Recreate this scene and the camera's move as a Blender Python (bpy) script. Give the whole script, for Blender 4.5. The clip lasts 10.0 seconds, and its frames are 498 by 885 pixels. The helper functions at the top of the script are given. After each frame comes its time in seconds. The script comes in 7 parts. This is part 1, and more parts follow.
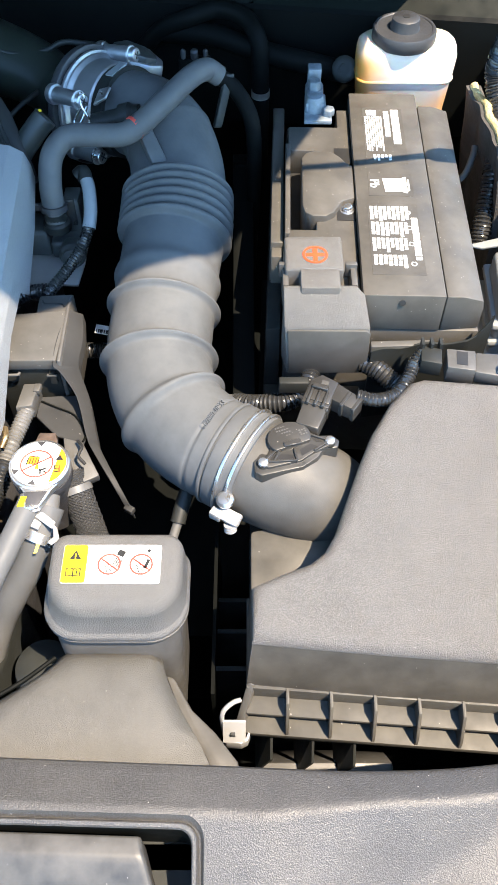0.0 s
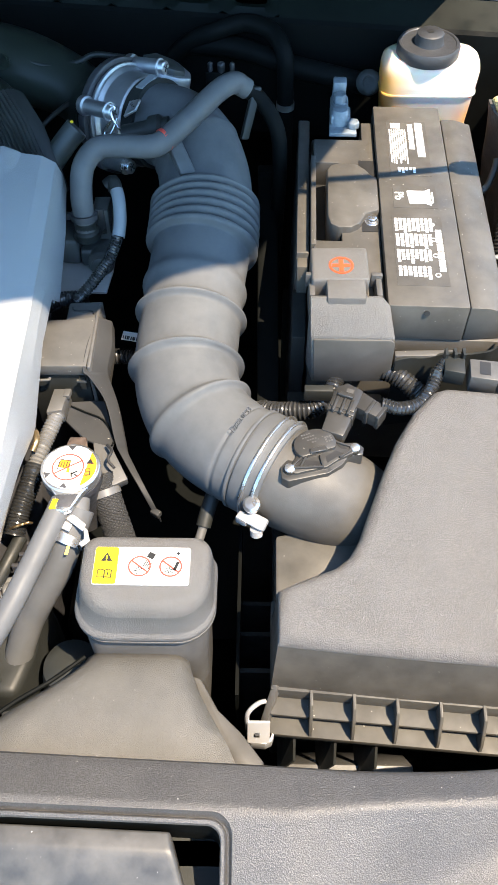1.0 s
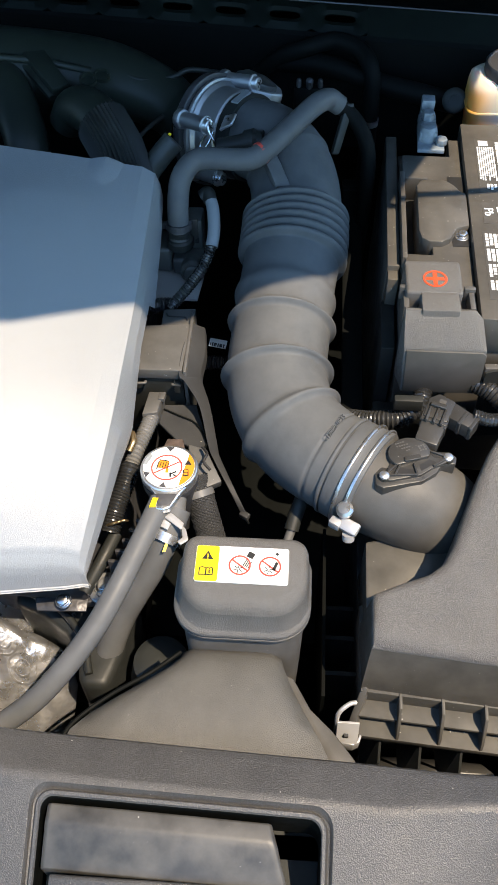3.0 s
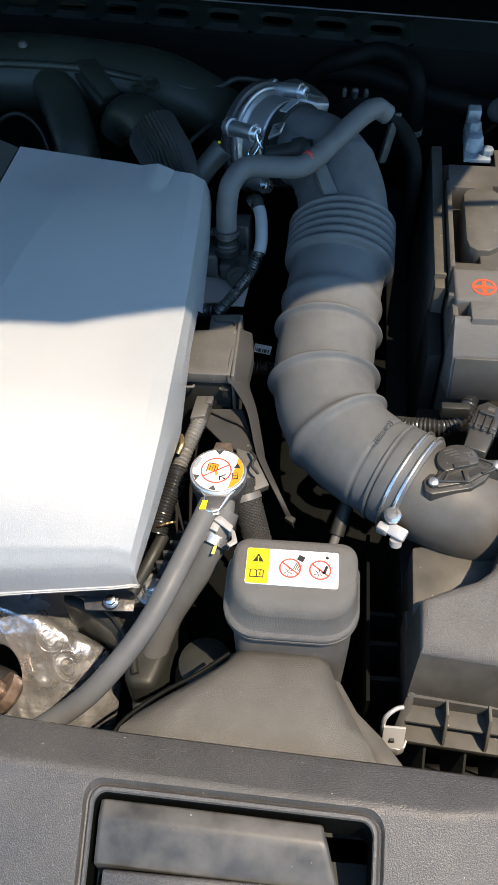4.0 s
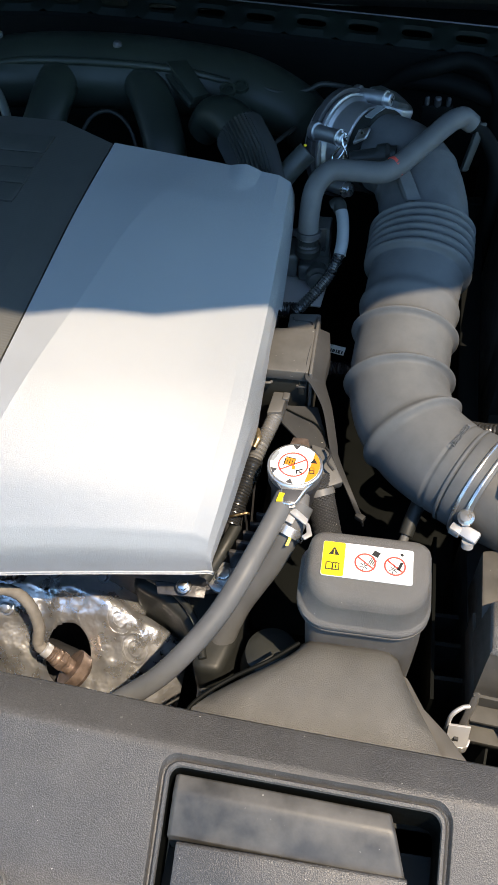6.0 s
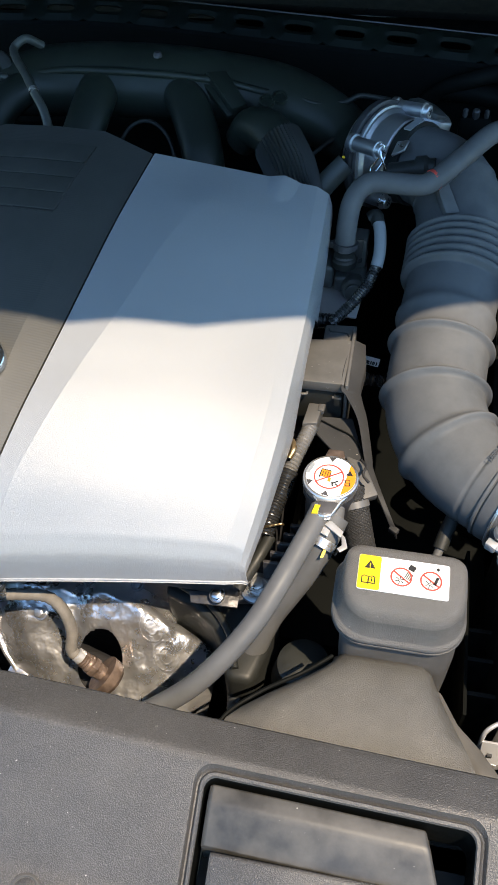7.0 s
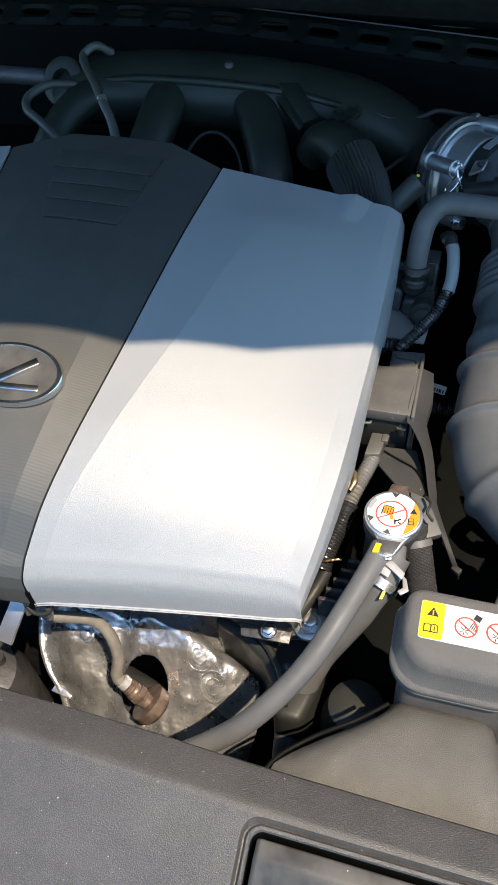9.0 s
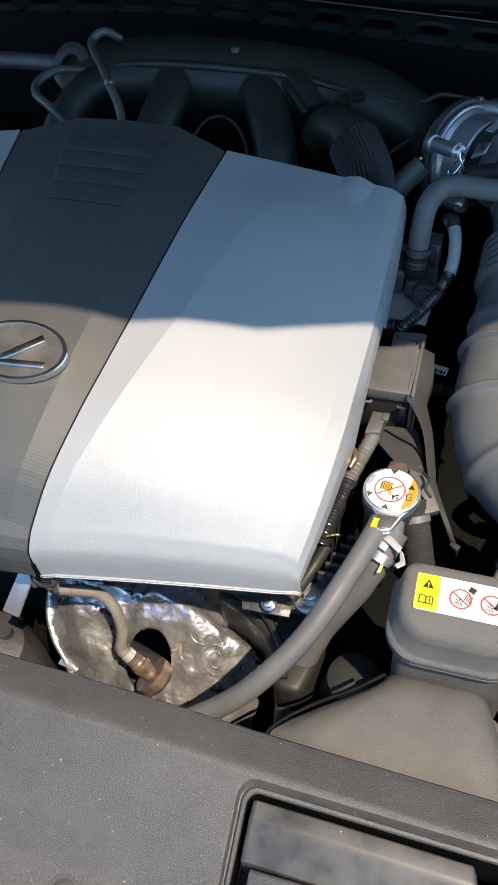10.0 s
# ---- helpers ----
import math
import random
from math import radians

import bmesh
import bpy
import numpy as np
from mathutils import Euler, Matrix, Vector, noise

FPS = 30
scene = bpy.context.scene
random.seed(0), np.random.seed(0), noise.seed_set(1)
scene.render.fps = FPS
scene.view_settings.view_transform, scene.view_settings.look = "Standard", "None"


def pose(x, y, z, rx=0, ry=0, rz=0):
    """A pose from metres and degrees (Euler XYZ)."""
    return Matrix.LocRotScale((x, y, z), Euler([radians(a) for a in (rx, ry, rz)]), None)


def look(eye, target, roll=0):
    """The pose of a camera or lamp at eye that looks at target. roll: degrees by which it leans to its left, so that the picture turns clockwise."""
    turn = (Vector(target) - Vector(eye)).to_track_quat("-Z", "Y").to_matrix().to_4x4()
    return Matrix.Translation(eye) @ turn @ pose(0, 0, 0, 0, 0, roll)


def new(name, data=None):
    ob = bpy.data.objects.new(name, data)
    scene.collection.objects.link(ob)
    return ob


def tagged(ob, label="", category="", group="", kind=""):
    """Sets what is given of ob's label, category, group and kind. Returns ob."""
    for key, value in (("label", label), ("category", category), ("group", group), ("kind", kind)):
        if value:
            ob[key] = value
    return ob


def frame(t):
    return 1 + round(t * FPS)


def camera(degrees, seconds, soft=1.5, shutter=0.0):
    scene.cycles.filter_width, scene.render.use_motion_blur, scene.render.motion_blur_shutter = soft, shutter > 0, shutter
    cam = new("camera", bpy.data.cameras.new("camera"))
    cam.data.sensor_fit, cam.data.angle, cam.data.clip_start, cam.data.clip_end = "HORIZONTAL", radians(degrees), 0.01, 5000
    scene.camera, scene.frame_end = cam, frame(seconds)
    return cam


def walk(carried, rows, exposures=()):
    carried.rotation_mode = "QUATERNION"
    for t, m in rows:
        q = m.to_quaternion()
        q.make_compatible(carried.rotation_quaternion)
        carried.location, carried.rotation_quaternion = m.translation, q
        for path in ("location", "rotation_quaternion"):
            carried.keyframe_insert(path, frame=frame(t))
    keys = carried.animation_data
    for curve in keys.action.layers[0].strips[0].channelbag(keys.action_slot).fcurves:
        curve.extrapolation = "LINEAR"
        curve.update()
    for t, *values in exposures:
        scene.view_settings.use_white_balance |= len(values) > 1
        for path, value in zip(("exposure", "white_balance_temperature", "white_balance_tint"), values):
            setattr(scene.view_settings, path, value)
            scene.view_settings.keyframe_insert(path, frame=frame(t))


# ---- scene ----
cam = camera(33.5, 10.0, soft=0.9)
METRES, EYE, TILT, LEAN, TURN = 0.28, 1.42, -53.5, 0.0, 0.0
ROWS = [
    (0.0, 0.0, 0.0, 0.0, 0.0, 0.0, -0.0),
    (0.5, -0.0181, -0.0254, 0.0025, 0.24, 0.25, -0.3),
    (1.0, -0.0506, -0.0503, 0.0014, 0.63, 0.38, -0.65),
    (1.5, -0.0991, -0.0738, -0.0178, 0.84, 0.7, -0.79),
    (2.0, -0.1572, -0.0896, -0.0187, 1.34, 0.79, -1.32),
    (2.5, -0.1957, -0.1034, -0.0186, 2.07, 0.92, -1.94),
    (4.0, -0.326, -0.1485, -0.0394, 4.08, 1.59, -3.37),
    (4.5, -0.3544, -0.1579, -0.0419, 4.68, 1.69, -3.99),
    (5.0, -0.3666, -0.1638, -0.0434, 5.18, 1.71, -4.79),
    (5.5, -0.4, -0.1928, -0.0534, 5.94, 1.68, -5.59),
    (6.0, -0.4441, -0.2192, -0.0831, 6.56, 1.7, -6.33),
    (7.5, -0.5548, -0.2383, -0.0646, 8.29, 1.89, -7.72),
    (8.0, -0.6258, -0.2526, -0.091, 8.29, 1.89, -8.05),
    (8.5, -0.6081, -0.2192, -0.0498, 9.58, 1.67, -8.51),
    (9.0, -0.5654, -0.1503, 0.022, 11.09, 1.26, -9.91),
    (9.5, -0.5051, -0.145, 0.0195, 12.05, 0.8, -10.84),
    (10.0, -0.5098, -0.1876, -0.0228, 12.06, 0.63, -10.17),
]
EXPOSURES = [(0.0, 2.33), (1.0, 2.23), (2.0, 1.74), (3.0, 1.46), (10.0, 1.40)]
walk(cam, [(t, pose(0, 0, EYE, TILT, LEAN, TURN) @ pose(METRES * x, METRES * y, METRES * z, 90 + pitch, roll, yaw)) for t, x, y, z, yaw, pitch, roll in ROWS],
     [(t, stops, 6950 + min(200, 80 * t), 12) for t, stops in EXPOSURES])

# ---- world, sun, exposure ----
SUN = Vector((0.39, -0.27, 1.0)).normalized()
world = bpy.data.worlds.new("sky")
scene.world = world
world.use_nodes = True
wn = world.node_tree
sky = wn.nodes.new("ShaderNodeTexSky")
sky.sky_type, sky.sun_disc = "NISHITA", False
sky.sun_elevation = math.asin(SUN.z)
sky.sun_rotation = math.atan2(SUN.x, SUN.y)
sky.ozone_density, sky.dust_density = 5.0, 0.3
tint = wn.nodes.new("ShaderNodeMix")
tint.data_type, tint.blend_type = "RGBA", "MULTIPLY"
tint.inputs[0].default_value = 1.0
tint.inputs[7].default_value = (0.80, 1.0, 1.02, 1)
wn.links.new(sky.outputs[0], tint.inputs[6])
wn.links.new(tint.outputs[2], wn.nodes["Background"].inputs[0])
wn.nodes["Background"].inputs[1].default_value = 0.15
lamp = bpy.data.lights.new("sun", "SUN")
lamp.energy, lamp.angle, lamp.color = 3.05, radians(0.53), (1.0, 0.86, 0.675)
sun = new("sun", lamp)
sun.matrix_world = look(SUN * 20, (0, 0, 0))


# ---- materials ----
def material(name, col, rough=0.5, metal=0.0, var=0.25, var_scale=14.0, grain=0.0, grain_scale=900.0, grain_depth=0.0003,
             dust=0.0, dust_col=(0.31, 0.30, 0.285), specks=0.0, coat=0.0, spec=0.5, bumps=0.0, bump_scale=60.0, rough_var=0.12,
             waves=None, speckle=0.0, trans=0.0, subsurface=0.0):
    """A node material: base colour with broad stains, dust film and specks, fine grain relief and uneven gloss."""
    m = bpy.data.materials.new(name)
    m.use_nodes = True
    t = m.node_tree
    b = t.nodes["Principled BSDF"]

    def node(kind, **inputs):
        n = t.nodes.new(kind)
        for key, value in inputs.items():
            n.inputs[key].default_value = value
        return n

    def noise_at(scale, detail=3.0, roughness=0.55):
        n = node("ShaderNodeTexNoise", Scale=scale, Detail=detail, Roughness=roughness)
        t.links.new(coord.outputs["Object"], n.inputs["Vector"])
        return n.outputs["Fac"]

    def remap(fac, lo, hi, a, z):
        n = node("ShaderNodeMapRange")
        n.inputs[1].default_value, n.inputs[2].default_value, n.inputs[3].default_value, n.inputs[4].default_value = lo, hi, a, z
        t.links.new(fac, n.inputs[0])
        return n.outputs[0]

    def mix(fac, one, two):
        n = t.nodes.new("ShaderNodeMix")
        n.data_type = "RGBA"
        t.links.new(fac, n.inputs[0])
        for socket, value in ((n.inputs[6], one), (n.inputs[7], two)):
            if isinstance(value, tuple):
                socket.default_value = (*value, 1)
            else:
                t.links.new(value, socket)
        return n.outputs[2]

    coord = t.nodes.new("ShaderNodeTexCoord")
    lo = tuple(c * (1 - var) for c in col)
    hi = tuple(min(1, c * (1 + var)) for c in col)
    shade = mix(remap(noise_at(var_scale, 4), 0.3, 0.7, 0, 1), lo, hi)
    if dust:
        shade = mix(remap(noise_at(31, 5, 0.65), 0.35, 0.75, dust * 0.25, dust), shade, dust_col)
    if speckle:
        shade = mix(remap(noise_at(grain_scale, 2, 0.7), 0.44, 0.62, 0, speckle), shade, tuple(min(1, 2.4 * c + 0.04) for c in col))
    if specks:
        shade = mix(remap(noise_at(420, 1, 0.4), 0.80 - 0.03 * specks, 0.83 - 0.03 * specks, 0, 0.7), shade, (0.45, 0.43, 0.39))
    t.links.new(shade, b.inputs["Base Color"])
    b.inputs["Metallic"].default_value = metal
    t.links.new(remap(noise_at(45, 4), 0.3, 0.7, max(0.02, rough - rough_var), min(1, rough + rough_var)), b.inputs["Roughness"])
    b.inputs["Specular IOR Level"].default_value = spec
    b.inputs["Coat Weight"].default_value = coat
    b.inputs["Transmission Weight"].default_value = trans
    b.inputs["Subsurface Weight"].default_value = subsurface
    normal = None
    for height, depth, strength in (
            (noise_at(bump_scale, 3) if bumps else None, 0.004, bumps),
            (noise_at(grain_scale, 2, 0.6) if grain else None, grain_depth, grain)):
        if height is not None:
            n = node("ShaderNodeBump", Strength=strength, Distance=depth)
            t.links.new(height, n.inputs["Height"])
            if normal:
                t.links.new(normal, n.inputs["Normal"])
            normal = n.outputs[0]
    if waves:
        w = node("ShaderNodeTexWave", Scale=waves[1])
        w.bands_direction = waves[0]
        t.links.new(coord.outputs["Object"], w.inputs["Vector"])
        n = node("ShaderNodeBump", Strength=0.6, Distance=waves[2])
        t.links.new(w.outputs["Fac"], n.inputs["Height"])
        if normal:
            t.links.new(normal, n.inputs["Normal"])
        normal = n.outputs[0]
    if normal:
        t.links.new(normal, b.inputs["Normal"])
    return m


GRAINED = material("grained_black_plastic", (0.088, 0.083, 0.076), 0.42, grain=1.0, grain_scale=1200, grain_depth=0.0018, speckle=0.65, dust=0.14, specks=0.3, var=0.10)
SHROUD = material("grained_shroud_plastic", (0.027, 0.0262, 0.0255), 0.42, grain=1.0, grain_scale=1000, grain_depth=0.0005, speckle=0.42, dust=0.09, dust_col=(0.29, 0.275, 0.25), specks=0.7, var=0.18, var_scale=9, spec=0.60, rough_var=0.05)
PLASTIC = material("smooth_black_plastic", (0.052, 0.051, 0.048), 0.5, grain=0.25, grain_scale=1500, dust=0.18, specks=0.6)
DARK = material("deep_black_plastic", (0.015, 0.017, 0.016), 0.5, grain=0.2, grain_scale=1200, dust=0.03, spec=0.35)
ELBOW = material("brown_black_plastic", (0.052, 0.049, 0.043), 0.60, grain=0.3, grain_scale=1200, dust=0.12, var=0.25, var_scale=22)
RUBBER = material("dusty_moulded_rubber", (0.074, 0.078, 0.081), 0.58, grain=0.25, grain_scale=1300, dust=0.18, dust_col=(0.285, 0.29, 0.285), var=0.14, spec=0.2)
HOSE = material("grey_black_hose_rubber", (0.076, 0.079, 0.081), 0.55, grain=0.15, grain_scale=1600, dust=0.12, spec=0.3)
LOOM = material("corrugated_loom_plastic", (0.019, 0.020, 0.021), 0.28, dust=0.03, spec=0.7)
GREYLOOM = material("grey_corrugated_tube", (0.105, 0.104, 0.10), 0.42, dust=0.12)
SILVER = material("silver_metallic_paint", (0.240, 0.250, 0.258), 0.34, metal=0.10, grain=0.6, grain_scale=1700, grain_depth=0.0005, var=0.03, rough_var=0.0, speckle=0.26, spec=0.4)
GRAPHITE = material("graphite_ribbed_plastic", (0.036, 0.037, 0.034), 0.58, var=0.06, rough_var=0.03, waves=("Y", 130.0, 0.00009), dust=0.03, spec=0.9)
PAD = material("smooth_graphite_plastic", (0.034, 0.036, 0.033), 0.55, var=0.06, grain=0.2, grain_scale=1200, spec=0.8)
CHROME = material("chrome", (0.74, 0.75, 0.76), 0.2, metal=1.0, rough_var=0.05, var=0.05)
ZINC = material("zinc_plated_steel", (0.62, 0.63, 0.64), 0.33, metal=0.9, grain=0.2, grain_scale=500, var=0.15)
CASTING = material("cast_aluminium", (0.42, 0.43, 0.44), 0.42, metal=0.85, grain=0.5, grain_scale=700, var=0.2)
SHIELD = material("crumpled_aluminised_shield", (0.74, 0.74, 0.75), 0.30, metal=0.90, bumps=1.0, bump_scale=34, var=0.14, rough_var=0.12)
RUST = material("heat_tinted_steel", (0.17, 0.125, 0.10), 0.42, metal=0.5, grain=0.6, grain_scale=420, var=0.5, var_scale=90)
SLEEVE = material("beige_glass_sleeve", (0.15, 0.138, 0.12), 0.7, grain=0.8, grain_scale=1400, var=0.25, var_scale=60)
BATTERY = material("battery_case_plastic", (0.049, 0.046, 0.041), 0.5, grain=0.35, grain_scale=1000, dust=0.17, dust_col=(0.31, 0.285, 0.24), specks=1.2)
WHITE = material("white_print", (0.80, 0.80, 0.78), 0.5, var=0.04)
YELLOW = material("yellow_print", (0.78, 0.54, 0.02), 0.45, var=0.05)
ORANGE = material("orange_print", (0.76, 0.25, 0.02), 0.45, var=0.05)
RED = material("red_print", (0.62, 0.07, 0.05), 0.45, var=0.08)
PLUSRED = material("red_orange_print", (0.62, 0.075, 0.025), 0.5, var=0.08)
BLACK = material("black_print", (0.02, 0.02, 0.02), 0.5, var=0.05)
TANK = material("milky_white_plastic", (0.70, 0.63, 0.54), 0.38, var=0.06, subsurface=0.25)


def tint_by_fluid(m, amber):
    """The fluid inside shows through the translucent wall: low down and on the fuller side."""
    t = m.node_tree
    b = t.nodes["Principled BSDF"]
    at = t.nodes.new("ShaderNodeSeparateXYZ")
    t.links.new(t.nodes.new("ShaderNodeNewGeometry").outputs["Position"], at.inputs[0])

    def ramp(socket, a, z, top=1.0):
        n = t.nodes.new("ShaderNodeMapRange")
        n.interpolation_type = "SMOOTHSTEP"
        n.inputs[1].default_value, n.inputs[2].default_value, n.inputs[3].default_value, n.inputs[4].default_value = a, z, 0.0, top
        t.links.new(at.outputs[socket], n.inputs[0])
        return n.outputs[0]

    def maths(kind, one, two):
        n = t.nodes.new("ShaderNodeMath")
        n.operation = kind
        t.links.new(one, n.inputs[0])
        t.links.new(two, n.inputs[1])
        return n.outputs[0]

    near = maths("MULTIPLY", ramp("X", 0.160, 0.118), ramp("Z", 0.972, 0.945))
    far = maths("MULTIPLY", ramp("X", 0.190, 0.222, 0.8), ramp("Z", 0.932, 0.900))
    mix = t.nodes.new("ShaderNodeMix")
    mix.data_type = "RGBA"
    t.links.new(maths("MAXIMUM", near, far), mix.inputs[0])
    t.links.new(b.inputs["Base Color"].links[0].from_socket, mix.inputs[6])
    mix.inputs[7].default_value = (*amber, 1)
    t.links.new(mix.outputs[2], b.inputs["Base Color"])


tint_by_fluid(TANK, (0.72, 0.33, 0.07))
FLUID = material("amber_fluid_behind_plastic", (0.76, 0.36, 0.08), 0.35, var=0.3, var_scale=25, subsurface=0.2)
CAPBLACK = material("black_cap_plastic", (0.022, 0.024, 0.028), 0.5, grain=0.7, grain_scale=600, dust=0.08)
FOAM = material("yellowed_foam", (0.52, 0.42, 0.20), 0.9, grain=1.0, grain_scale=350, grain_depth=0.002, var=0.3, var_scale=70)
FELT = material("black_felt_insulation", (0.035, 0.033, 0.030), 0.85, grain=1.0, grain_scale=300, grain_depth=0.001, bumps=0.6, bump_scale=25, dust=0.15)
BRAID = material("braided_sleeve", (0.020, 0.020, 0.019), 0.6, grain=1.0, grain_scale=800, grain_depth=0.0015, speckle=0.8, dust=0.04)
MANIFOLD = material("manifold_plastic", (0.016, 0.021, 0.0165), 0.44, grain=0.25, grain_scale=900, var=0.2, spec=0.30)
METALDARK = material("dark_engine_metal", (0.07, 0.07, 0.075), 0.5, metal=0.5, grain=0.6, grain_scale=300, bumps=0.5, bump_scale=50, var=0.4)
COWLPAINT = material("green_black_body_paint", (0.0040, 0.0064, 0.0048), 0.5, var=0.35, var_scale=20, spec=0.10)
# near-black for dark paint; also puts deep shade into the colour of hidden parts
PAINTSHADE = material("near_black_paint_and_shade", (0.0038, 0.0046, 0.0044), 0.6, var=0.1, spec=0.08)
HOODPAINT = material("body_paint", (0.014, 0.0145, 0.015), 0.35, var=0.06, coat=0.2)
SHEET = material("satin_moulded_sheet", (0.040, 0.039, 0.036), 0.5, grain=0.4, grain_scale=140, dust=0.12, var=0.5, var_scale=45, specks=0.3)
GREYBOX = material("pale_grey_plastic", (0.22, 0.24, 0.25), 0.5, dust=0.1)
ASPHALT = material("asphalt", (0.05, 0.05, 0.05), 0.9, grain=1.0, grain_scale=120, grain_depth=0.004, var=0.3, var_scale=2)
SENSOR = material("dusty_connector_plastic", (0.030, 0.029, 0.027), 0.38, grain=0.2, grain_scale=1200, dust=0.05, specks=0.4)
GREYSTAY = material("grey_moulded_plastic", (0.024, 0.025, 0.026), 0.68, grain=0.2, grain_scale=900, spec=0.3, dust=0.04, specks=0.4)
CAPGRAIN = material("fine_grained_plastic", (0.078, 0.074, 0.068), 0.45, grain=1.0, grain_scale=1900, grain_depth=0.0009, speckle=0.45, dust=0.14, specks=0.3, var=0.10)
MOUTH = material("smooth_dusty_plastic", (0.056, 0.054, 0.049), 0.50, grain=0.8, grain_scale=1500, grain_depth=0.0006, speckle=0.25, dust=0.10, dust_col=(0.31, 0.295, 0.25), specks=0.6, var=0.10, var_scale=9)
FLANGE = material("matt_moulded_plastic", (0.052, 0.050, 0.045), 0.60, grain=0.2, grain_scale=1300, dust=0.13, dust_col=(0.30, 0.285, 0.25), specks=0.8, var=0.22, var_scale=38, spec=0.35)
LIDWALL = material("smooth_mottled_plastic", (0.050, 0.047, 0.041), 0.42, grain=0.2, grain_scale=1300, dust=0.16, dust_col=(0.30, 0.285, 0.25), specks=0.5, var=0.35, var_scale=38)
CAPWALL = material("smooth_moulded_plastic", (0.056, 0.055, 0.052), 0.48, grain=0.7, grain_scale=1200, grain_depth=0.0012, speckle=0.25, dust=0.14, specks=0.4, var=0.12)
BRIGHT = material("bright_plated_spring_steel", (0.46, 0.46, 0.46), 0.4, metal=0.45, grain=0.15, grain_scale=500, var=0.1)
RUBBERDARK = material("dark_vacuum_rubber", (0.050, 0.056, 0.052), 0.45, grain=0.15, grain_scale=1500)
VALVE = material("worn_valve_plastic", (0.046, 0.050, 0.049), 0.42, grain=0.3, grain_scale=900, dust=0.06)
LEAD = material("oxidised_lead", (0.20, 0.24, 0.27), 0.55, metal=0.35, grain=0.5, grain_scale=500, var=0.4, var_scale=60)
BRASS = material("brass_tinted_clip", (0.55, 0.40, 0.22), 0.35, metal=0.9)


# ---- shaping helpers ----
def thing(name, at, label, category, group="", kind=""):
    ob = new(name)
    ob.empty_display_size = 0.02
    ob.location = at
    return tagged(ob, label, category, group, kind)


def part(name, bm, mat, parent=None, label="", bevel=0.0, segments=2, sharp=38, move=None):
    """One mesh object from bm, whose points are in the place's own metres, under its thing or part."""
    bmesh.ops.remove_doubles(bm, verts=bm.verts, dist=1e-6)
    bmesh.ops.recalc_face_normals(bm, faces=bm.faces)
    if bevel:
        edges = [e for e in bm.edges if e.is_manifold and e.calc_face_angle(0) > radians(28)]
        bmesh.ops.bevel(bm, geom=edges, offset=bevel, segments=segments, profile=0.5, affect="EDGES", clamp_overlap=True)
    if move:
        bm.transform(move)
    me = bpy.data.meshes.new(name)
    bm.to_mesh(me)
    bm.free()
    for f in me.polygons:
        f.use_smooth = True
    me.set_sharp_from_angle(angle=radians(sharp))
    me.materials.append(mat)
    ob = new(name, me)
    if parent:
        ob.parent = parent
        ob.matrix_parent_inverse = Matrix.Translation(-parent.location)
    if label:
        ob["label"] = label
    return ob


def box(lo, hi, bm=None, m=None):
    bm = bm or bmesh.new()
    lo, hi = Vector(lo), Vector(hi)
    made = bmesh.ops.create_cube(bm, size=1)["verts"]
    bmesh.ops.transform(bm, verts=made, matrix=Matrix.LocRotScale((lo + hi) / 2, None, hi - lo))
    if m:
        bmesh.ops.transform(bm, verts=made, matrix=m)
    return bm


def rings(loops, bm=None, cap=True, closed=True):
    """Skins loops of points, all of one length."""
    bm = bm or bmesh.new()
    vs = [[bm.verts.new(p) for p in loop] for loop in loops]
    n = len(loops[0])
    for a, b in zip(vs, vs[1:]):
        for i in range(n if closed else n - 1):
            j = (i + 1) % n
            bm.faces.new((a[i], a[j], b[j], b[i]))
    if cap and closed:
        bm.faces.new(vs[0])
        bm.faces.new(vs[-1][::-1])
    return bm


def prism(poly, z0, z1, bm=None):
    """Upright prism over a plan; z0 and z1 are heights or functions of x, y."""
    at = lambda z, p: z(*p) if callable(z) else z
    return rings([[(x, y, at(z0, (x, y))) for x, y in poly], [(x, y, at(z1, (x, y))) for x, y in poly]], bm)


def slab(quad, thick, bm=None):
    """A plate: its outline in space, thickened along its normal downwards."""
    q = [Vector(p) for p in quad]
    n = (q[1] - q[0]).cross(q[2] - q[0]).normalized()
    if n.z < 0:
        n = -n
    return rings([q, [p - n * thick for p in q]], bm)


def curve(points, steps=8):
    """A smooth line through points that may carry a radius as fourth number."""
    p = [np.array(q, float) for q in points]
    p = [2 * p[0] - p[1]] + p + [2 * p[-1] - p[-2]]
    out = []
    for a, b, c, d in zip(p, p[1:], p[2:], p[3:]):
        for i in range(steps):
            s = i / steps
            out.append(0.5 * (2 * b + (c - a) * s + (2 * a - 5 * b + 4 * c - d) * s * s + (3 * b - a - 3 * c + d) * s ** 3))
    out.append(p[-2])
    return out


